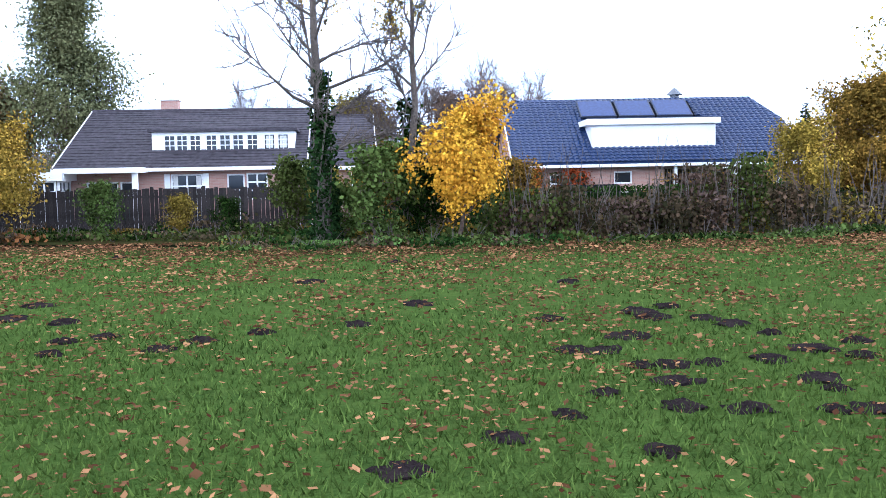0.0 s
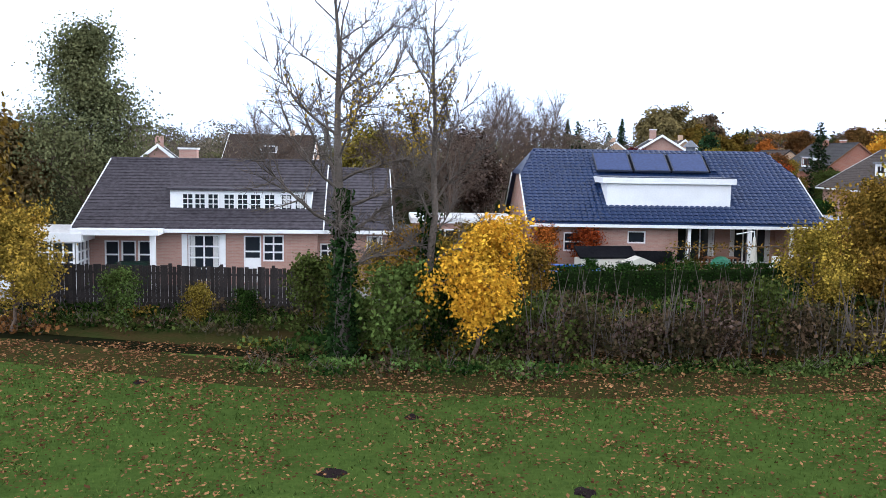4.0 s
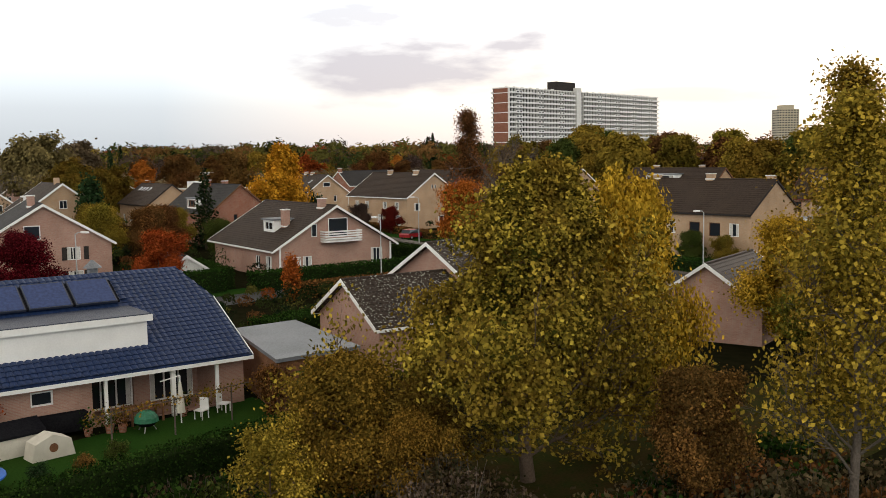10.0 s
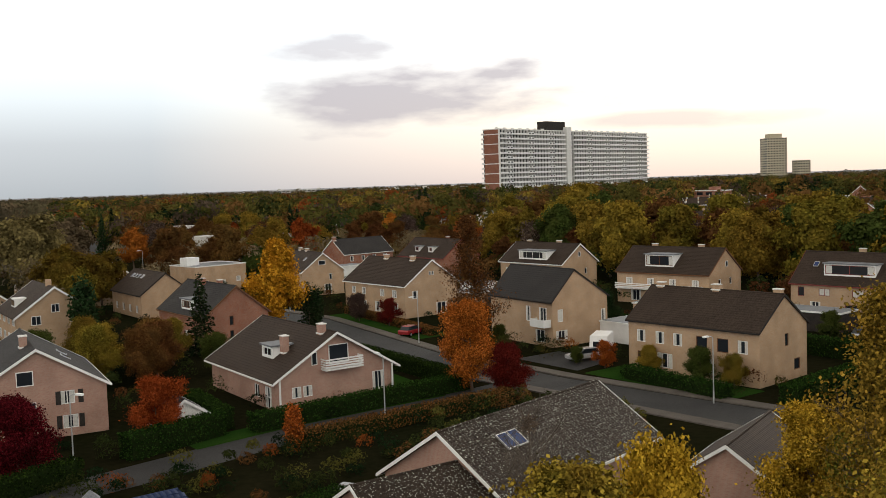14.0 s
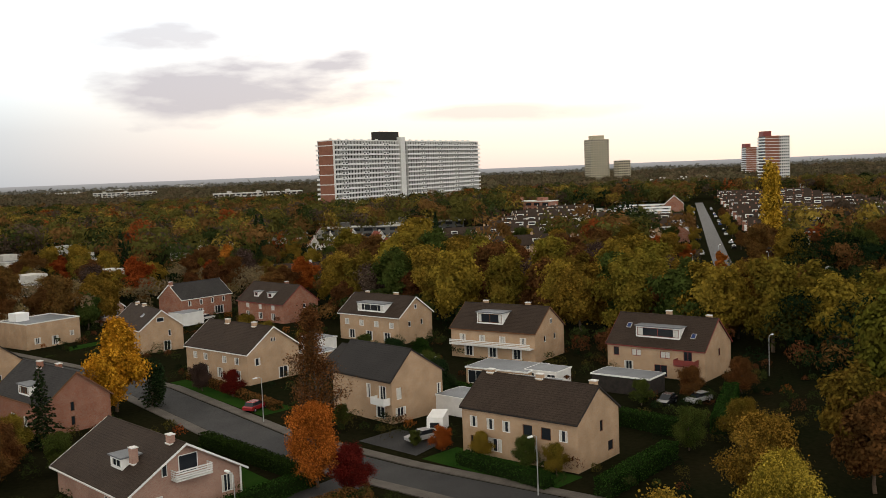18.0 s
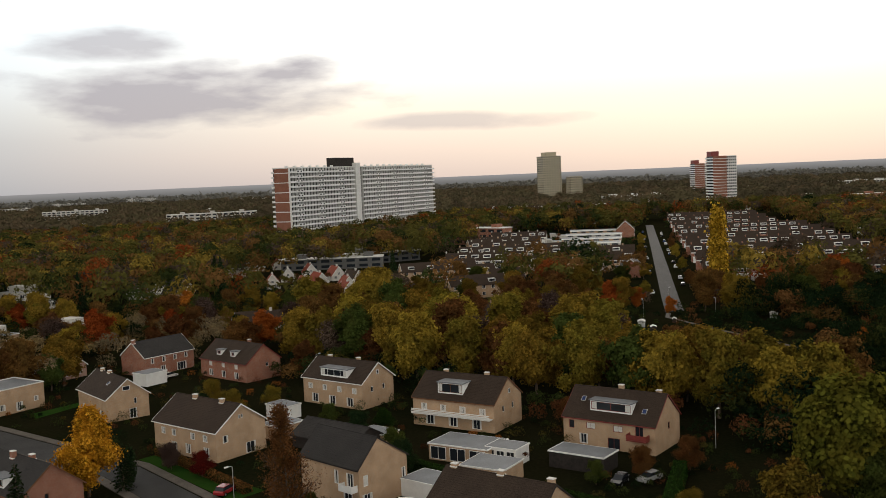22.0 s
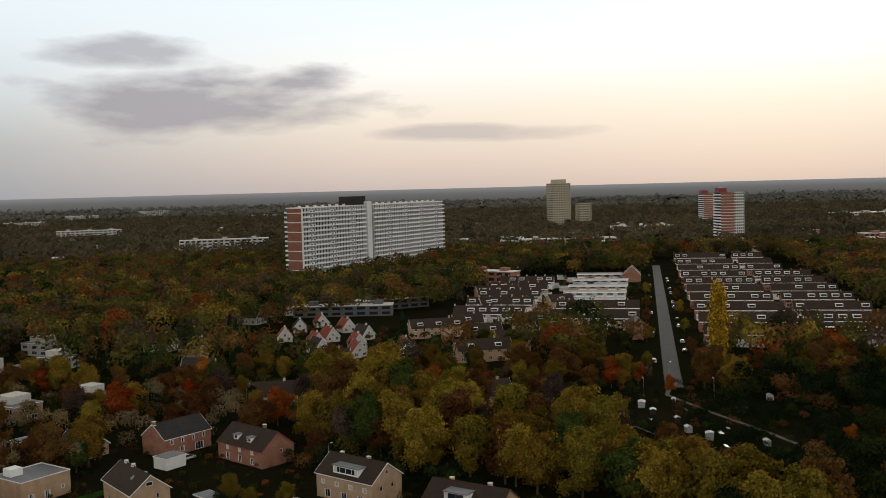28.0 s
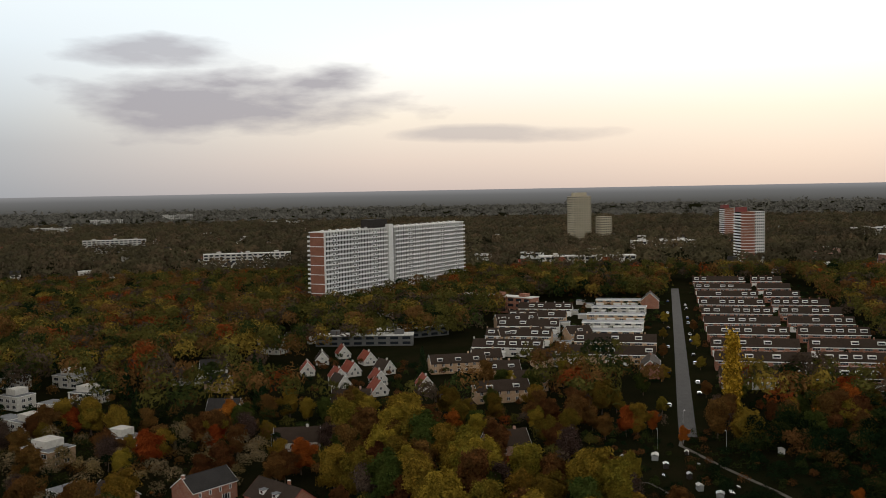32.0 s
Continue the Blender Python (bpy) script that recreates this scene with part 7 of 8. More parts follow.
# ---- simple house for the middle distance ----
def small_house(x, y, rot, L, D, he, hr, wall, roof, label, dorm=0, group="", chim=True, name="house"):
    t = thing(name, pose(x, y, 0, 0, 0, rot), label, "house", group)
    b = MB().box(-L / 2, L / 2, -D / 2, D / 2, 0, he)
    for sx in (-1, 1):
        b.prism([(sx * L / 2, -D / 2, he), (sx * L / 2, D / 2, he), (sx * L / 2, 0, hr - 0.1)], (-sx * 0.2, 0, 0))
    part("wall", b, wall, t)
    for sy in (-1, 1):
        ring = [(-L / 2 - 0.25, sy * (D / 2 + 0.35), he - 0.25), (L / 2 + 0.25, sy * (D / 2 + 0.35), he - 0.25), (L / 2 + 0.25, 0, hr), (-L / 2 - 0.25, 0, hr)]
        part("roof", MB().prism(ring, (0, 0, 0.16)), roof, t)
    for sx in (-1, 1):
        v = MB()
        for sy in (-1, 1):
            v.prism([(sx * (L / 2 + 0.26), sy * (D / 2 + 0.36), he - 0.40), (sx * (L / 2 + 0.26), 0, hr - 0.12), (sx * (L / 2 + 0.26), 0, hr + 0.2), (sx * (L / 2 + 0.26), sy * (D / 2 + 0.36), he - 0.08)], (sx * 0.06, 0, 0))
        part("verge_board", v, M_WHITE, t)
    fl = 1 if he < 4 else 2
    n = max(2, int(L / 3.4))
    for s in (0, 1):
        k = n if s == 0 else 2
        for f in range(fl):
            for i in range(k):
                u = (i - (k - 1) / 2) * (L if s == 0 else D) / k
                window(t, side_matrix(s, L, D) @ pose(u, -0.04, 0.9 + 2.6 * f), 1.3, 1.3, 2, 1)
    window(t, side_matrix(1, L, D) @ pose(0, -0.04, he + 0.3), 1.1, 1.2, 2, 1)
    for i in range(dorm):
        u = (i - (dorm - 1) / 2) * L / max(1, dorm)
        zz = he + 0.7
        d0 = (zz - he) / (hr - he) * D / 2
        dm = part("dormer", MB().box(-1.3, 1.3, 0, 2.4, 0, 1.4), M_WHITE, t, at=side_matrix(0, L, D) @ pose(u, d0, zz))
        part("pane", MB().box(-1.1, 1.1, -0.03, 0.02, 0.35, 1.2), M_GLASS, dm)
    if chim:
        part("chimney", MB().box(L * 0.2, L * 0.2 + 0.8, -0.3, 0.4, hr - 0.6, hr + 0.9), wall, t)
    return t


GR = "white houses with red roofs"
for i, (x, y) in enumerate(((285, 359), (303, 364), (260, 318), (274, 325), (287, 316), (272, 275), (253, 284), (303, 430), (312, 419), (324, 414), (268, 300), (298, 340), (250, 305), (262, 342))):
    small_house(x, y, -128 + (i * 37) % 30, 9.0, 6.6, 2.4, 6.6, M_RENDER, M_ROOFR if i % 4 else M_ROOFB, "white rendered house with a steep red tiled roof" if i % 4 else "white rendered house with a steep brown tiled roof", group=GR)
small_house(227, 271, -50, 15, 10, 3.4, 8.2, M_BRICKP, M_ROOFB, "house with a steep dark roof and white gable trim")
small_house(290, 404, -70, 12, 10, 4.0, 8.5, M_RENDER, M_ROOFB, "white gabled house among trees")
small_house(214, 368, -60, 12, 9, 4.0, 8.0, M_RENDER, M_ROOFB, "pale gabled house among trees")
small_house(215, 344, -60, 10, 9, 4.0, 7.6, M_BRICK, M_ROOFG, "small gabled house among trees")
small_house(178, 243, -40, 15, 9, 3.2, 7.0, M_RENDER, M_ROOFB, "white gabled cottage with a dark roof among trees")
small_house(188, 300, -50, 12, 9, 3.6, 7.2, M_BRICK, M_ROOFG, "brick house among garden trees")
small_house(234, 377, -40, 12, 9, 3.6, 7.4, M_RENDER, M_ROOFG, "pale house among trees")
small_house(218, 186, -30, 14, 9, 3.4, 7.4, M_BRICKP, M_ROOFB, "long low house behind the trees", dorm=0)
for x, y, rot, L in ((311, 292, -35, 26), (310, 264, -40, 16), (349, 267, -40, 16), (330, 290, -40, 14), (276, 236, -35, 22), (300, 240, -40, 14), (395, 320, -35, 26), (440, 360, -35, 26), (420, 300, -30, 14)):
    small_house(x, y, rot, L, 9.5, 5.0, 8.4, M_BRICK, M_ROOFB, "brick terrace with a brown roof and white dormers", dorm=max(1, int(L / 8)), name="terrace")
# modern white houses along the street north
for x, y, rot, lx, ly, h in ((66, 290, -80, 10, 7, 4.6), (75, 320, -80, 11, 8, 4.4), (143, 380, -75, 11, 9, 5.6), (179, 405, -70, 15, 11, 5.4), (167, 367, -70, 13, 10, 4.6), (127, 331, -78, 12, 9, 5.4), (115, 291, -78, 14, 10, 5.2), (210, 468, -70, 15, 10, 5.4), (150, 364, -75, 8, 8, 3.4), (102, 246, -82, 14, 9, 3.4), (139, 288, -75, 12, 8, 4.6), (128, 352, -78, 9, 7, 3.2), (160, 424, -70, 12, 9, 5.0)):
    t = flat_box(x, y, rot, lx, ly, h, M_BRICK if x in (139, 115) else M_RENDER, "brick modern flat-roofed house" if x in (139, 115) else "white modern flat-roofed house", "house", "house", 3, M_WHITE)
    if int(x) % 2:
        part("upper_storey", MB().box(-lx * 0.3, lx * 0.2, -ly * 0.3, ly * 0.4, h + 0.22, h + 2.6), M_RENDER, t)
for x, y, rot in ((36, 158, -92), (30, 186, -92), (34, 214, -90), (58, 205, -92), (54, 232, -92), (14, 185, -95), (-30, 160, 0)):
    small_house(x, y, rot, 14, 10.5, 4.8, 8.6, M_BRICK, M_ROOFB, "buff brick house with a brown roof", dorm=1)
for x, y, rot in ((-27, 88, -75), (58, 300, -80), (108, 235, -80)):
    small_house(x, y, rot, 11, 8.0, 3.0, 6.2, M_BRICKP, M_ROOFG if x < 0 else M_ROOFB, "brick house with a tiled roof")

# far houses scattered through the woods
fr = np.random.default_rng(91)


def far_house(x, y, rot, L, D, he, hr, wall, roof):
    t = thing("house", pose(x, y, 0, 0, 0, rot), "far pale house half hidden in the woods", "house", "far houses in the woods")
    b = MB().box(-L / 2, L / 2, -D / 2, D / 2, 0, he)
    if hr > he:
        for sx in (-1, 1):
            b.prism([(sx * L / 2, -D / 2, he), (sx * L / 2, D / 2, he), (sx * L / 2, 0, hr - 0.1)], (-sx * 0.2, 0, 0))
        for sy in (-1, 1):
            part("roof", MB().prism([(-L / 2 - 0.3, sy * (D / 2 + 0.4), he - 0.2), (L / 2 + 0.3, sy * (D / 2 + 0.4), he - 0.2), (L / 2 + 0.3, 0, hr), (-L / 2 - 0.3, 0, hr)], (0, 0, 0.2)), roof, t)
    else:
        part("roof", MB().box(-L / 2 - 0.2, L / 2 + 0.2, -D / 2 - 0.2, D / 2 + 0.2, he, he + 0.4), roof, t)
    part("wall", b, wall, t)
    part("window_band", MB().box(-L * 0.42, L * 0.42, -D / 2 - 0.05, -D / 2 + 0.1, he * 0.55, he * 0.8), M_GLASS, t)


FAR_H = []
for i in range(150):
    az, dd = radians(fr.uniform(16, 76)), 620 + 1500 * fr.random() ** 1.2
    sx_, sy_ = dd * math.sin(az) - 304, dd * math.cos(az) - 163
    if -60 < sx_ * 0.865 + sy_ * 0.502 < 560 and -110 < sx_ * 0.502 - sy_ * 0.865 < 125:
        continue
    if abs((dd * math.sin(az) - 426) * -0.223 + (dd * math.cos(az) - 512) * 0.975) < 30 and 380 < dd * math.sin(az) < 640:
        continue
    FAR_H.append((dd * math.sin(az) - 10, dd * math.cos(az), dd))
for i, (x, y, dd) in enumerate(FAR_H):
    flat = i % 3 == 0
    far_house(x, y, fr.uniform(-150, -20), fr.uniform(9, 30 if flat else 14), 9, 7.5 if flat else 5.0, 7.5 if flat else 9.0, (M_RENDER, M_BRICKP, M_WHITE, M_RENDER, M_BRICK)[i % 5], M_CONC if flat else (M_ROOFB, M_ROOFG, M_ROOFR)[i % 3])

# ---- terraces on both sides of the avenue ----
AU, AV = Vector((0.865, 0.502, 0)), Vector((0.502, -0.865, 0))
A0 = Vector((294, 163, 0))


def terrace(s, off, n, flip, wall, label, flat=False):
    """A row of n dwellings square to the avenue, starting off metres from its middle."""
    p = A0 + AU * s + AV * off
    t = thing("terrace", Matrix.Translation(p) @ Matrix.Rotation(math.atan2(AV.y * flip, AV.x * flip), 4, "Z"), label, "terraced houses", "terraces along the avenue")
    w, D, he, hr = 6.0, 9.6, 4.7, 8.4
    L = n * w
    s_ = -1 if flip > 0 else 1
    part("wall", MB().box(0, L, -D / 2, D / 2, 0, he), wall, t)
    if flat:
        part("roof", MB().box(-0.2, L + 0.2, -D / 2 - 0.2, D / 2 + 0.2, he, he + 0.4), M_WHITE, t)
        part("roofing", MB().box(0, L, -D / 2, D / 2, he + 0.4, he + 0.42), M_FELT, t)
    else:
        for sy in (-1, 1):
            part("roof", MB().prism([(-0.2, sy * (D / 2 + 0.3), he - 0.2), (L + 0.2, sy * (D / 2 + 0.3), he - 0.2), (L + 0.2, 0, hr), (-0.2, 0, hr)], (0, 0, 0.15)), M_ROOFB, t)
        for gx in (0.1, L - 0.1):
            part("gable", MB().prism([(gx - 0.1, -D / 2, he), (gx - 0.1, D / 2, he), (gx - 0.1, 0, hr - 0.1)], (0.2, 0, 0)), wall, t)
    part("fascia", MB().box(-0.25, L + 0.25, -D / 2 - 0.5, -D / 2 - 0.28, he - 0.35, he + 0.05), M_WHITE, t)
    rot0 = pose(0, 0, 0) if flip > 0 else pose(0, 0, 0, 0, 0, 180)
    yy = -D / 2 if flip > 0 else D / 2
    q = np.random.default_rng(int(s * 3 + off))
    for i in range(n):
        u = (i + 0.5) * w
        m = pose(u, yy - 0.05 if flip > 0 else yy + 0.05, 0) @ rot0
        window(t, m @ pose(0, 0, 3.3), 3.6, 1.3, 3, 1)
        window(t, m @ pose(0.5, 0, 0.8), 2.6, 1.5, 2, 1)
        if not flat and q.random() < 0.6:
            dm = part("dormer", MB().box(-1.8, 1.8, 0, 2.6, 0, 1.5), M_WHITE, t, at=pose(u, yy, 6.0) @ rot0 @ pose(0, 1.1, 0))
            part("pane", MB().box(-1.5, 1.5, -0.03, 0.02, 0.4, 1.25), M_GLASS, dm)
        if not flat:
            part("chimney", MB().box(u - 3.1, u - 2.5, -0.3, 0.4, hr - 0.4, hr + 0.9), wall, t)
        if q.random() < 0.7:
            part("extension", MB().box(-2.4, 2.4, -3.0, 0, 0, 2.5).box(-2.6, 2.6, -3.2, 0, 2.5, 2.75), M_WHITE, t, at=pose(u, yy, 0) @ rot0)
    return t


LBL = "brown-roofed brick terrace with white dormers and window bands"
for i, s in enumerate((64, 102, 142, 184, 226, 270, 316, 366, 420, 480)):
    terrace(s, 15, 7, 1, M_BRICKR, LBL)
    terrace(s + 3, 62, 6 if i < 7 else 4, 1, M_BRICKR, LBL)
for i, s in enumerate((112, 150)):
    terrace(s, -54, 7, 1, M_BRICK, LBL)
for i, s in enumerate((188, 222, 258, 296, 338)):
    terrace(s, -56, 6, 1, M_RENDER if i % 2 else M_BRICK, "pale flat-roofed terrace with white roof edges", True)
for i, s in enumerate((126, 164, 202, 242, 284)):
    terrace(s, -104, 6, 1, M_BRICK if i % 2 else M_RENDER, LBL)
small_house(*(A0 + AU * 84 + AV * -14).xy, 30, 22, 8.5, 4.6, 8.2, M_BRICKR, M_ROOFB, "brick end terrace with skylights", name="terrace")
small_house(*(A0 + AU * 330 + AV * -18).xy, 30, 14, 12, 5.6, 11, M_BRICKR, M_ROOFB, "gabled brick house at the avenue")
for i in range(14):
    flat_box(*(A0 + AU * (100 + i * 19) + AV * (-60 - (i % 3) * 8)).xy, 30, 8, 6, 2.6, M_RENDER, "row of small white garages", rim=M_WHITE)
for i in range(16):
    p = A0 + AU * (20 + i * 23) + AV * (6.2 if i % 3 else -6.0)
    car(p.x, p.y, 30, ("white", "black", "silver", "blue")[i % 4], "car parked along the avenue")

for i in range(9):
    p = A0 + AU * (8 + i * 30) + AV * (8.5 if i % 2 else -8.5)
    plant("mid_b", p.x, p.y, (L_OLIVE, L_RUST, L_OCHRE)[i % 3], "young street tree along the avenue", s=0.5 + 0.05 * (i % 3), turn=i, group="avenue trees")

# allotments: sheds, glasshouses, cold frames, beds and a path
SHEDS = [(241, 144.4, 3.4, 2.4, 2.0, M_STEEL, M_CONC), (235.1, 137.2, 2.2, 1.8, 1.7, M_DARK, M_WHITE), (225.4, 142.1, 2.0, 1.6, 1.7, M_DARK, M_WHITE), (233.4, 151.6, 2.4, 1.5, 1.6, M_DARK, M_WHITE), (228.5, 155.5, 2.8, 1.8, 1.7, M_STEEL, M_CONC),
         (222.2, 119, 2.6, 1.9, 1.9, M_STEEL, M_WHITE), (218.7, 111, 2.6, 2.4, 2.1, M_STEEL, M_STEEL), (221.2, 96.4, 2.6, 1.7, 1.8, M_STEEL, M_CONC), (271.9, 117.3, 2.4, 1.8, 1.9, M_CONC, M_CONC), (252.2, 139.7, 2.0, 1.3, 1.3, M_DARK, M_CONC),
         (208, 115.7, 2.4, 1.5, 1.6, M_DARK, M_STEEL), (230, 126.5, 1.8, 1.5, 1.8, M_DARK, M_STEEL)]
for i, (x, y, w, d, h, wm, rm) in enumerate(SHEDS):
    w, d, h = w * 0.85, d * 0.85, h * 0.85
    t = thing("allotment_shed", pose(x, y, 0, 0, 0, 28 + 9 * (i % 3)), "small pale-roofed shed or glasshouse among the allotments", "shed", "allotment sheds")
    part("wall", MB().box(-w / 2, w / 2, -d / 2, d / 2, 0, h - 0.05), wm, t)
    e, g = d / 2 + 0.15, w / 2 + 0.12
    part("roof", MB().prism([(-g, -e, h - 0.05), (g, -e, h - 0.05), (g, 0, h + 0.4), (-g, 0, h + 0.4)], (0, 0, 0.06)).prism([(-g, e, h - 0.05), (g, e, h - 0.05), (g, 0, h + 0.4), (-g, 0, h + 0.4)], (0, 0, 0.06)), rm, t)
    part("door", MB().box(-0.35, 0.35, -d / 2 - 0.05, -d / 2, 0, min(1.75, h - 0.1)), M_DARK if wm is not M_DARK else M_CONC, t)
for i, (x, y, w, d, rz) in enumerate(((225.6, 111.2, 3.2, 1.4, 40), (231.1, 111.7, 1.6, 0.9, 40), (227.5, 133.5, 2.2, 0.8, 30), (214, 104, 2.6, 1.0, 40), (244, 131, 1.8, 0.8, 30))):
    t = thing("cold_frame", pose(x, y, 0, 0, 0, rz), "low pale glazed cold frame in an allotment bed", "cold frame", "allotment cold frames")
    part("body", MB().prism([(-w / 2, -d / 2, 0), (-w / 2, d / 2, 0), (-w / 2, d / 2, 0.5), (-w / 2, -d / 2, 0.3)], (w, 0, 0)), M_DARK, t)
    part("lid", MB().prism([(-w / 2, -d / 2, 0.3), (-w / 2, d / 2, 0.5), (-w / 2, d / 2, 0.54), (-w / 2, -d / 2, 0.34)], (w, 0, 0)), M_STEEL, t)
sheet("allotment_path", strip([(268, 150), (260.4, 146.4), (246, 123), (234.6, 102), (216, 72)], 1.5), 0.006, M_PAVER, "grey path across the allotments", "path")
sheet("allotment_track", strip([(207, 151), (214.3, 142), (219, 133), (213, 122)], 1.0), 0.008, M_PAVER, "narrow path beside the allotment beds", "path")
plant("mid_b", 261.9, 146.5, L_ORANGE, "small orange tree at the end of the avenue", s=0.42, stretch=1.2, turn=2)
plant("mid_c", 269.7, 162.5, L_ORANGE, "ochre-orange tree beside the avenue", s=0.55, turn=4)
plant("mid_a", 324.0, 115.6, L_ORANGE, "large red-orange tree before the terraces", s=1.05, turn=3)
plant("mid_c", 315.5, 132.7, L_OCHRE, "ochre tree before the terraces", s=0.62, turn=1)
plant("mid_b", 236, 80, L_ORANGE, "small red-orange tree in the allotments", s=0.4, turn=5)

# ---- tree belt and single far trees ----
BELT = []
q = np.random.default_rng(17)
for i in range(15):
    BELT.append((158 + q.normal(0, 1.5) - 4 * math.sin(i / 5), 62 + i * 9.5 + q.normal(0, 1.5), q.uniform(0.9, 1.12)))
for i in range(14):
    BELT.append((171 + q.normal(0, 2), 66 + i * 11 + q.normal(0, 2), q.uniform(0.85, 1.1)))
for i in range(12):
    BELT.append((186 + q.normal(0, 3), 120 + i * 10 + q.normal(0, 3), q.uniform(0.95, 1.25)))
for i, (x, y, s) in enumerate(BELT):
    mt = (L_OLIVE, L_OCHRE, L_OLIVE, L_OCHRE, L_GREEN, L_OLIVE, L_OCHRE, L_RUST)[i % 8]
    plant(("mid_a", "mid_b", "mid_c")[i % 3], x, y, mt, "broad tree of the belt behind the houses, olive to ochre", s=s * 1.13, turn=i * 1.3, group="tree belt")
plant("mid_c", 195, 207.5, L_OCHRE, "tall golden tree above the belt", s=1.45, turn=1)
plant("mid_c", 199, 215, L_OCHRE, "tall golden tree above the belt", s=1.3, turn=2)
plant("poplar", 303, 149.5, L_GOLD, "tall columnar yellow-green poplar beside the avenue", s=1.12, stretch=1.17)
plant("mid_a", 343, 123.5, L_ORANGE, "glowing orange-red tree near terraces", s=1.0, turn=1)
plant("mid_a", 48, 222, PALE["straw"], "large pale yellow-brown crown", s=1.35, turn=2)
plant("mid_a", 60, 235, PALE["beige"], "large pale yellow-brown crown", s=1.25, turn=3)
for x, y, s in ((215, 318, 1.15), (205, 300, 1.2), (150, 300, 0.8), (158, 312, 0.85), (96, 330, 0.9), (104, 345, 1.0), (180, 360, 0.9), (40, 232, 0.9), (28, 240, 0.9), (70, 260, 0.75), (280, 284, 1.0)):
    plant("spruce_tall", x, y, L_NEEDLE, "tall dark conifer among other trees", s=s, turn=x)

# trees round the near end of the avenue and along the terraces
q2 = np.random.default_rng(23)
for i in range(40):
    side = i % 2
    a_, o_ = q2.uniform(-34, 52), q2.uniform(14, 78) if side else q2.uniform(-84, -12)
    p = A0 + AU * a_ + AV * o_
    plant(("mid_a", "mid_b", "mid_c")[i % 3], p.x, p.y, (L_OLIVE, L_RUST, L_OLIVE, L_GREEN, L_OCHRE, L_RUST, L_ORANGE)[i % 7], "broad tree at the near end of the avenue", s=q2.uniform(0.55, 0.9), turn=i * 1.1, group="trees before the terraces")

# ---- woods ----
CLEAR = [(100, 130, 55), (60, 100, 45), (10, 60, 45), (50, 60, 30), (60, 150, 30), (95, 185, 25), (125, 200, 26), (0, 0, 40), (90, 80, 45), (125, 100, 40)]
HOUSES = [(o.location.x, o.location.y, 17.0 if o.name.startswith("terrace") else 11.0) for o in scene.objects if o.get("category") in ("house", "garage", "shed", "apartment block", "tower block", "terraced houses") and o.parent is None]


def open_land(x, y):
    """Where no wood may stand."""
    bad = np.zeros(len(x), bool)
    for cx, cy, r in CLEAR + HOUSES:
        bad |= (x - cx) ** 2 + (y - cy) ** 2 < r * r
    dx, dy = x - A0.x, y - A0.y
    s, o = dx * AU.x + dy * AU.y, dx * AV.x + dy * AV.y
    bad |= (s > -40) & (s < 520) & (np.abs(o) < 9)
    bad |= (s > 50) & (s < 500) & (o > 9) & (o < 105)
    bad |= (s > 95) & (s < 365) & (o < -9) & (o > -110)
    bad |= (x > 195) & (x < 265) & (y > 60) & (y < 165) & (y < x - 80)
    for pts, w in ((MAIN, 7), (SIDE, 6)):
        for (x0, y0), (x1, y1) in zip(pts, pts[1:]):
            lx, ly = x1 - x0, y1 - y0
            k = np.clip(((x - x0) * lx + (y - y0) * ly) / (lx * lx + ly * ly), 0, 1)
            bad |= (x - x0 - k * lx) ** 2 + (y - y0 - k * ly) ** 2 < w * w
    fx, fy = (x - 416) * 0.975 + (y - 512) * 0.223, -(x - 416) * 0.223 + (y - 512) * 0.975
    bad |= (fx > -6) & (fx < 208) & (fy > -9) & (fy < 24)
    bad |= (x - 416) ** 2 + (y - 512) ** 2 < 16 ** 2
    bad |= (y > 250) & (y < 362) & (x > 226) & (x < 304)
    bad |= ((x - 330) ** 2 + (y - 340) ** 2 < 40 ** 2) | ((x - 150) ** 2 + (y - 360) ** 2 < 26 ** 2)
    return bad


def wood_points(n, az0, az1, d0, d1, power):
    az = np.radians(q.uniform(az0, az1, n))
    d = (q.uniform(0, 1, n) ** power) * (d1 - d0) + d0
    x, y = d * np.sin(az), d * np.cos(az)
    k = ~open_land(x, y)
    return x[k], y[k], d[k]


def woods(name, sets, mat, label):
    """Crowns without number, as loose leaves: rows of x, y, height, radius, leaves, leaf size."""
    out = []
    for x, y, h, r, per, leaf in sets:
        n = len(x)
        u = q.normal(size=(n, per, 3))
        u /= np.linalg.norm(u, axis=2)[:, :, None]
        u[:, :, 2] = np.where(u[:, :, 2] < -0.35, -u[:, :, 2], u[:, :, 2])
        lump = 1 + 0.22 * np.sin(u[:, :, 0] * 4 + x[:, None]) * np.cos(u[:, :, 1] * 5 + y[:, None]) + 0.15 * np.sin(u[:, :, 2] * 7 + x[:, None] * 2)
        rad = (q.uniform(0.45, 1.0, (n, per)) ** 0.4) * lump
        c = np.empty((n, per, 3))
        c[:, :, 0] = x[:, None] + u[:, :, 0] * rad * r[:, None]
        c[:, :, 1] = y[:, None] + u[:, :, 1] * rad * r[:, None]
        c[:, :, 2] = (h - r * 0.95)[:, None] + u[:, :, 2] * rad * r[:, None] * 0.95
        out.append(leaf_quads(c.reshape(-1, 3), np.repeat(leaf, per), q, out=u.reshape(-1, 3), loose=0.4).reshape(-1, 4, 3)[:, :3].reshape(-1, 3))
    v = np.concatenate(out)
    v[:, 2] = np.maximum(v[:, 2], 0.1)
    tagged(part(name, quads_mesh(name, v, mat, True), mat), label, "woods", "", "stuff")


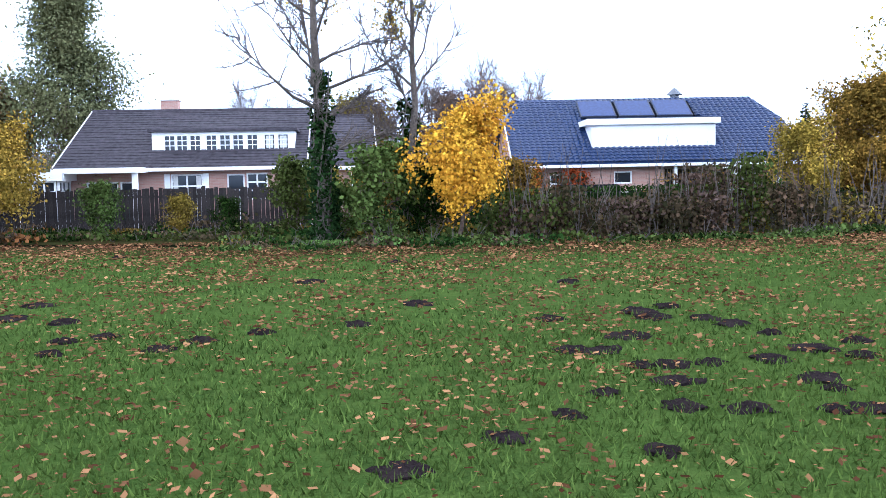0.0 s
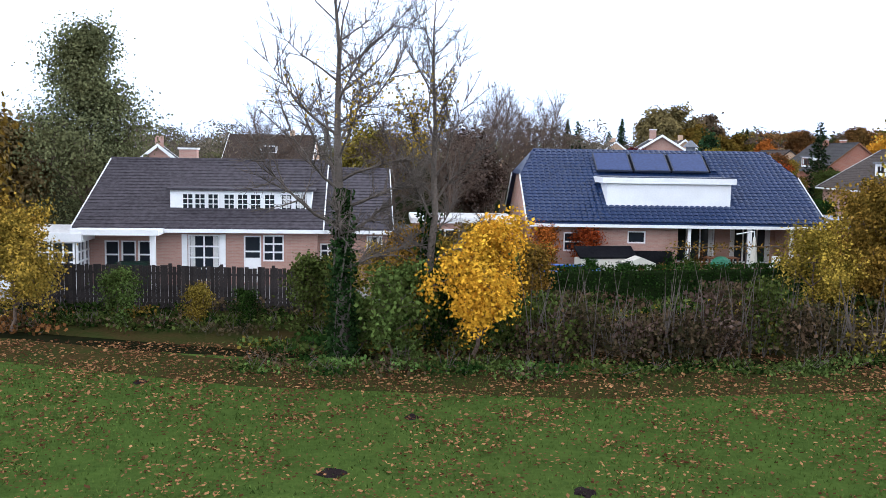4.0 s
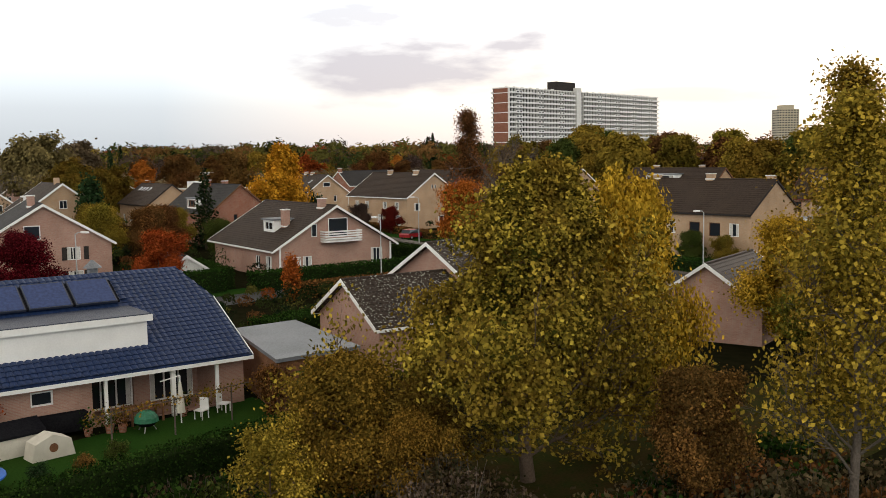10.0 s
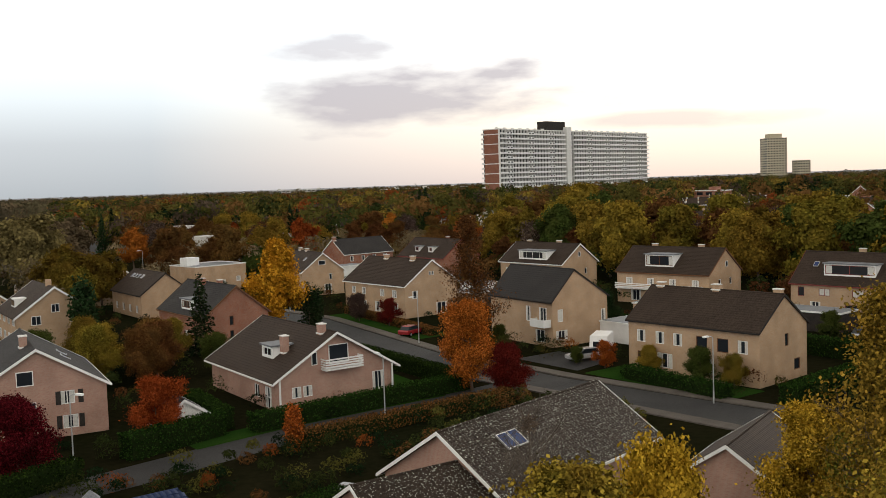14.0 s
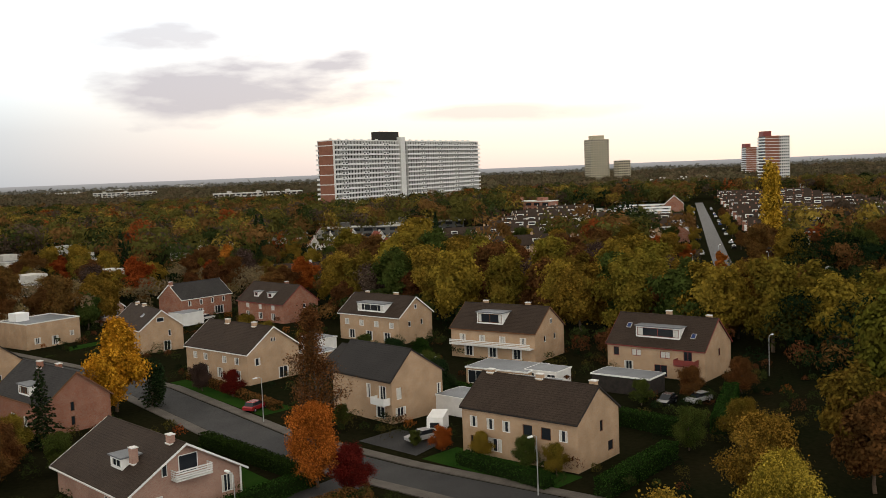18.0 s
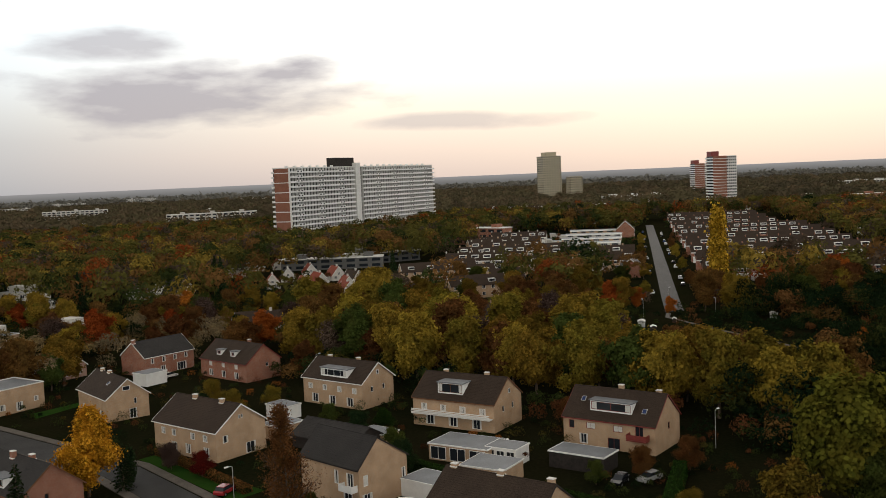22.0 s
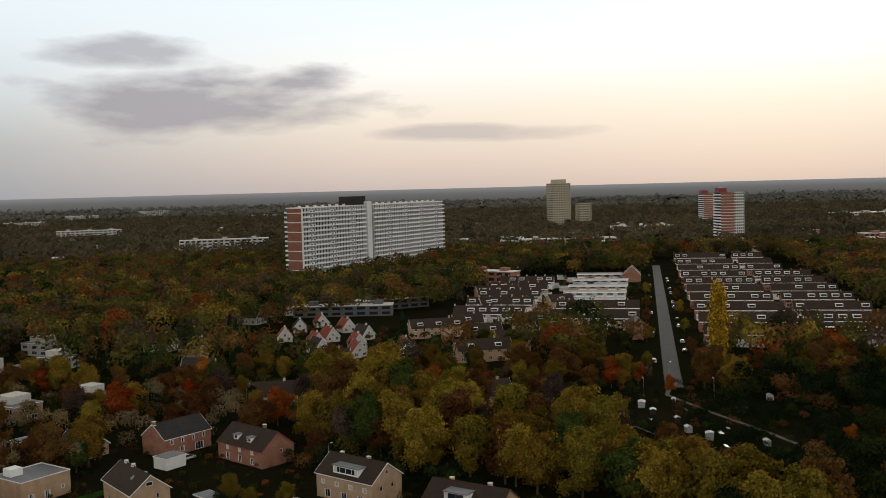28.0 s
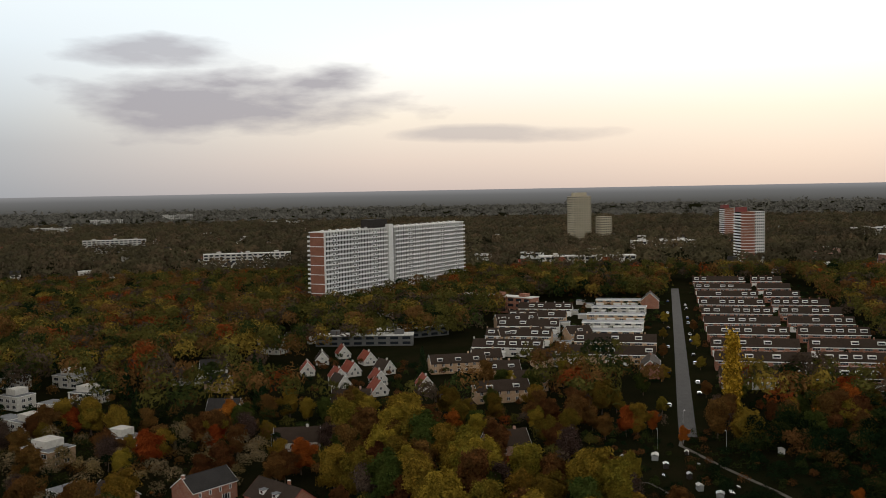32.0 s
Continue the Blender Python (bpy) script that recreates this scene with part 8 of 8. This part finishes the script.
# dark growth over the allotments and beyond the belt, and low garden greenery
def scrub(n, box, keep, h, r, per, leaf, mat, name, label):
    x, y = q.uniform(box[0], box[1], n), q.uniform(box[2], box[3], n)
    k = keep(x, y)
    x, y = x[k], y[k]
    woods(name, [(x, y, q.uniform(*h, len(x)), q.uniform(*r, len(x)), per, np.full(len(x), leaf))], mat, label)


def off_paths(x, y):
    a, b = (x - 216) * 0.50 + (y - 72) * 0.866, -(x - 216) * 0.866 + (y - 72) * 0.50
    beds = np.zeros(len(x), bool)
    for cx, cy, *rest in SHEDS:
        beds |= (x - cx + 4) ** 2 + (y - cy + 2) ** 2 < 28
    return ~((np.abs(b) < 2.6) & (a > 0)) & ((x - 272) * 0.865 + (y - 150) * 0.502 < 4) & ~beds


def garden_free(x, y):
    bad = np.zeros(len(x), bool)
    for cx, cy, r in HOUSES:
        bad |= (x - cx) ** 2 + (y - cy) ** 2 < 60
    for (x0, y0), (x1, y1) in zip(MAIN, MAIN[1:]):
        lx, ly = x1 - x0, y1 - y0
        k = np.clip(((x - x0) * lx + (y - y0) * ly) / (lx * lx + ly * ly), 0, 1)
        bad |= (x - x0 - k * lx) ** 2 + (y - y0 - k * ly) ** 2 < 6.5 ** 2
    return ~bad


for mt, n, lab in ((WOOD["needle"], 260, "dark evergreen shrubs over the allotments"), (WOOD["green"], 260, "dark green shrubs over the allotments"), (WOOD["rust"], 120, "brown shrubs over the allotments")):
    scrub(n, (192, 285, 40, 170), off_paths, (0.8, 3.8), (0.9, 2.1), 130, 0.5, mt, "allotment_growth", lab)
for mt, n, lab in ((WOOD["needle"], 90, "dark conifers beside the belt"), (WOOD["green"], 80, "dark green trees beside the belt"), (WOOD["rust"], 30, "rust-brown trees beside the belt"), (WOOD["needle"], 60, "dark evergreens beside the belt")):
    scrub(n, (146, 262, 8, 78), lambda x, y: np.ones(len(x), bool), (5, 13), (2.6, 4.6), 300, 0.8, mt, "belt_edge_woods", lab)
    scrub(n // 2, (262, 330, 60, 128), lambda x, y: (x - 294) * 0.502 - (y - 163) * 0.865 > 12, (5, 12), (2.6, 4.6), 260, 0.9, mt, "belt_edge_woods", lab)
    scrub(n // 3, (135, 148, 60, 200), garden_free, (2, 7), (1.5, 3), 260, 0.5, mt, "belt_edge_woods", lab)
for mt, n, lab in ((WOOD["green"], 330, "green garden shrubs between the houses"), (WOOD["needle"], 160, "dark evergreen garden shrubs between the houses"), (WOOD["olive"], 140, "olive garden shrubs between the houses"), (WOOD["rust"], 110, "brown garden shrubs between the houses"), (WOOD["orange"], 30, "orange garden shrubs between the houses")):
    scrub(n, (76, 142, 54, 250), garden_free, (0.7, 2.3), (0.5, 1.4), 150, 0.26, mt, "garden_shrubs", lab)
    scrub(n // 4, (16, 66, 62, 82), garden_free, (0.7, 1.8), (0.5, 1.2), 150, 0.26, mt, "garden_shrubs", lab)
    scrub(n // 2, (8, 63, 86, 230), garden_free, (0.8, 2.6), (0.6, 1.5), 140, 0.3, mt, "garden_shrubs", lab)
for mt, n, lab in ((WOOD["green"], 70, "garden trees among the red roofed houses"), (WOOD["rust"], 60, "brown garden trees among the red roofed houses"), (WOOD["needle"], 40, "dark garden trees among the red roofed houses")):
    scrub(n, (226, 306, 250, 364), garden_free, (2.0, 5.0), (1.2, 2.4), 170, 0.7, mt, "house_gardens", lab)
    scrub(2 * n, (90, 225, 235, 420), garden_free, (2.5, 8.0), (1.4, 3.2), 200, 0.7, mt, "house_gardens", lab)
scrub(190, (180, 262, 30, 128), off_paths, (1.8, 5.0), (1.5, 3.0), 200, 0.6, WOOD["needle"], "allotment_growth", "dark evergreen growth beyond the belt")
# gardens between the terraces
for mt, n, lab in ((WOOD["needle"], 260, "dark evergreen growth in the gardens between terraces"), (WOOD["green"], 300, "green growth in the gardens between terraces"), (WOOD["rust"], 160, "brown growth in the gardens between terraces")):
    u_, o_ = q.uniform(-6, 520, n), np.where(q.random(n) < 0.65, q.uniform(12, 108, n), q.uniform(-80, -10, n))
    x, y = A0.x + AU.x * u_ + AV.x * o_, A0.y + AU.y * u_ + AV.y * o_
    woods("terrace_gardens", [(x, y, q.uniform(1.5, 4.8, n), q.uniform(1.2, 2.4, n), 110, np.full(n, 0.8))], mt, lab)

# single trees of the gardens and groves
GROVE = [("mid_a", L_RUST), ("mid_b", L_OLIVE), ("mid_c", L_RUST), ("mid_a", L_OCHRE), ("mid_b", L_RUST), ("mid_c", L_RUST), ("mid_a", L_OLIVE), ("mid_b", L_ORANGE), ("sparse", L_TWIG), ("mid_c", L_OCHRE), ("mid_a", L_GREEN), ("mid_b", L_RUST)]
x, y, d = wood_points(330, 13, 84, 105, 350, 0.62)
for i in range(len(x)):
    key, mt = GROVE[int(q.integers(len(GROVE)))]
    plant(key, x[i], y[i], mt, "broad autumn tree among the gardens and groves", s=q.uniform(0.62, 1.05), turn=q.uniform(0, 6.28), group="garden and grove trees")
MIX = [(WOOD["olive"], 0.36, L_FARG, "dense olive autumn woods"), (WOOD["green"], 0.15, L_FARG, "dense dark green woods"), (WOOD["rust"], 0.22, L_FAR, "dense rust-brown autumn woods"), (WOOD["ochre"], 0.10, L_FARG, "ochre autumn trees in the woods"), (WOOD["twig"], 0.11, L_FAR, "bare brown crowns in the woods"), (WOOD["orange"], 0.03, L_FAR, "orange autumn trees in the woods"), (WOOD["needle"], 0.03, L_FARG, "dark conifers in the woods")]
far_sets = {L_FAR.name: [], L_FARG.name: [], L_HAZE.name: []}
pale_sets = []
for mt, share, far_mt, label in MIX:
    sets = []
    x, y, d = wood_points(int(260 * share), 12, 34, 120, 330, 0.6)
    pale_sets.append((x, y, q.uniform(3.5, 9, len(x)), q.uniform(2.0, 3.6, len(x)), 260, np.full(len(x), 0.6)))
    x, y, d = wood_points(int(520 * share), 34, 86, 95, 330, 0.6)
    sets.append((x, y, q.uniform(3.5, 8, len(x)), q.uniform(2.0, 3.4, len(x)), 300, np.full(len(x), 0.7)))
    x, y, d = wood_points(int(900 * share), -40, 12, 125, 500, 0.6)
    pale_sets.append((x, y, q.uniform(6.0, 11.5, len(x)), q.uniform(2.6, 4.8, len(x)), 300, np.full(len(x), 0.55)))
    x, y, d = wood_points(int(6200 * share), 14, 80, 330, 900, 0.6)
    sets.append((x, y, q.uniform(11, 19, len(x)), q.uniform(4.6, 7.6, len(x)), 170, np.full(len(x), 1.9)))
    woods("woods", sets, mt, label)
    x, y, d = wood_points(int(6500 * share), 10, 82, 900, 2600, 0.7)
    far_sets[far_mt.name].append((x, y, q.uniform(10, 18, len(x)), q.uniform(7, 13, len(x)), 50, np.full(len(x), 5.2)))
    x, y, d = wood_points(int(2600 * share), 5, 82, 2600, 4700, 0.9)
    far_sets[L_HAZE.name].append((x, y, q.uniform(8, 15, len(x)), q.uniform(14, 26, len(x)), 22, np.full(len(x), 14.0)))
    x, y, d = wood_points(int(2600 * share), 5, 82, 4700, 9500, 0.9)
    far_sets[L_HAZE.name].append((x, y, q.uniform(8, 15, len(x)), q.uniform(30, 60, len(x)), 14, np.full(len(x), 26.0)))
woods("far_woods", far_sets[L_FAR.name], L_FAR, "far brown autumn woods towards the horizon, colour paled for haze")
woods("far_woods", far_sets[L_FARG.name], L_FARG, "far olive autumn woods towards the horizon, colour paled for haze")
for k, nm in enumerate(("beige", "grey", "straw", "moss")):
    woods("pale_woods", pale_sets[k::4], PALE[nm], "thinning autumn woods behind the gardens, colour paled for mist, " + nm)
woods("far_woods", far_sets[L_HAZE.name], L_HAZE, "woods close to the horizon, coloured grey-brown for haze")
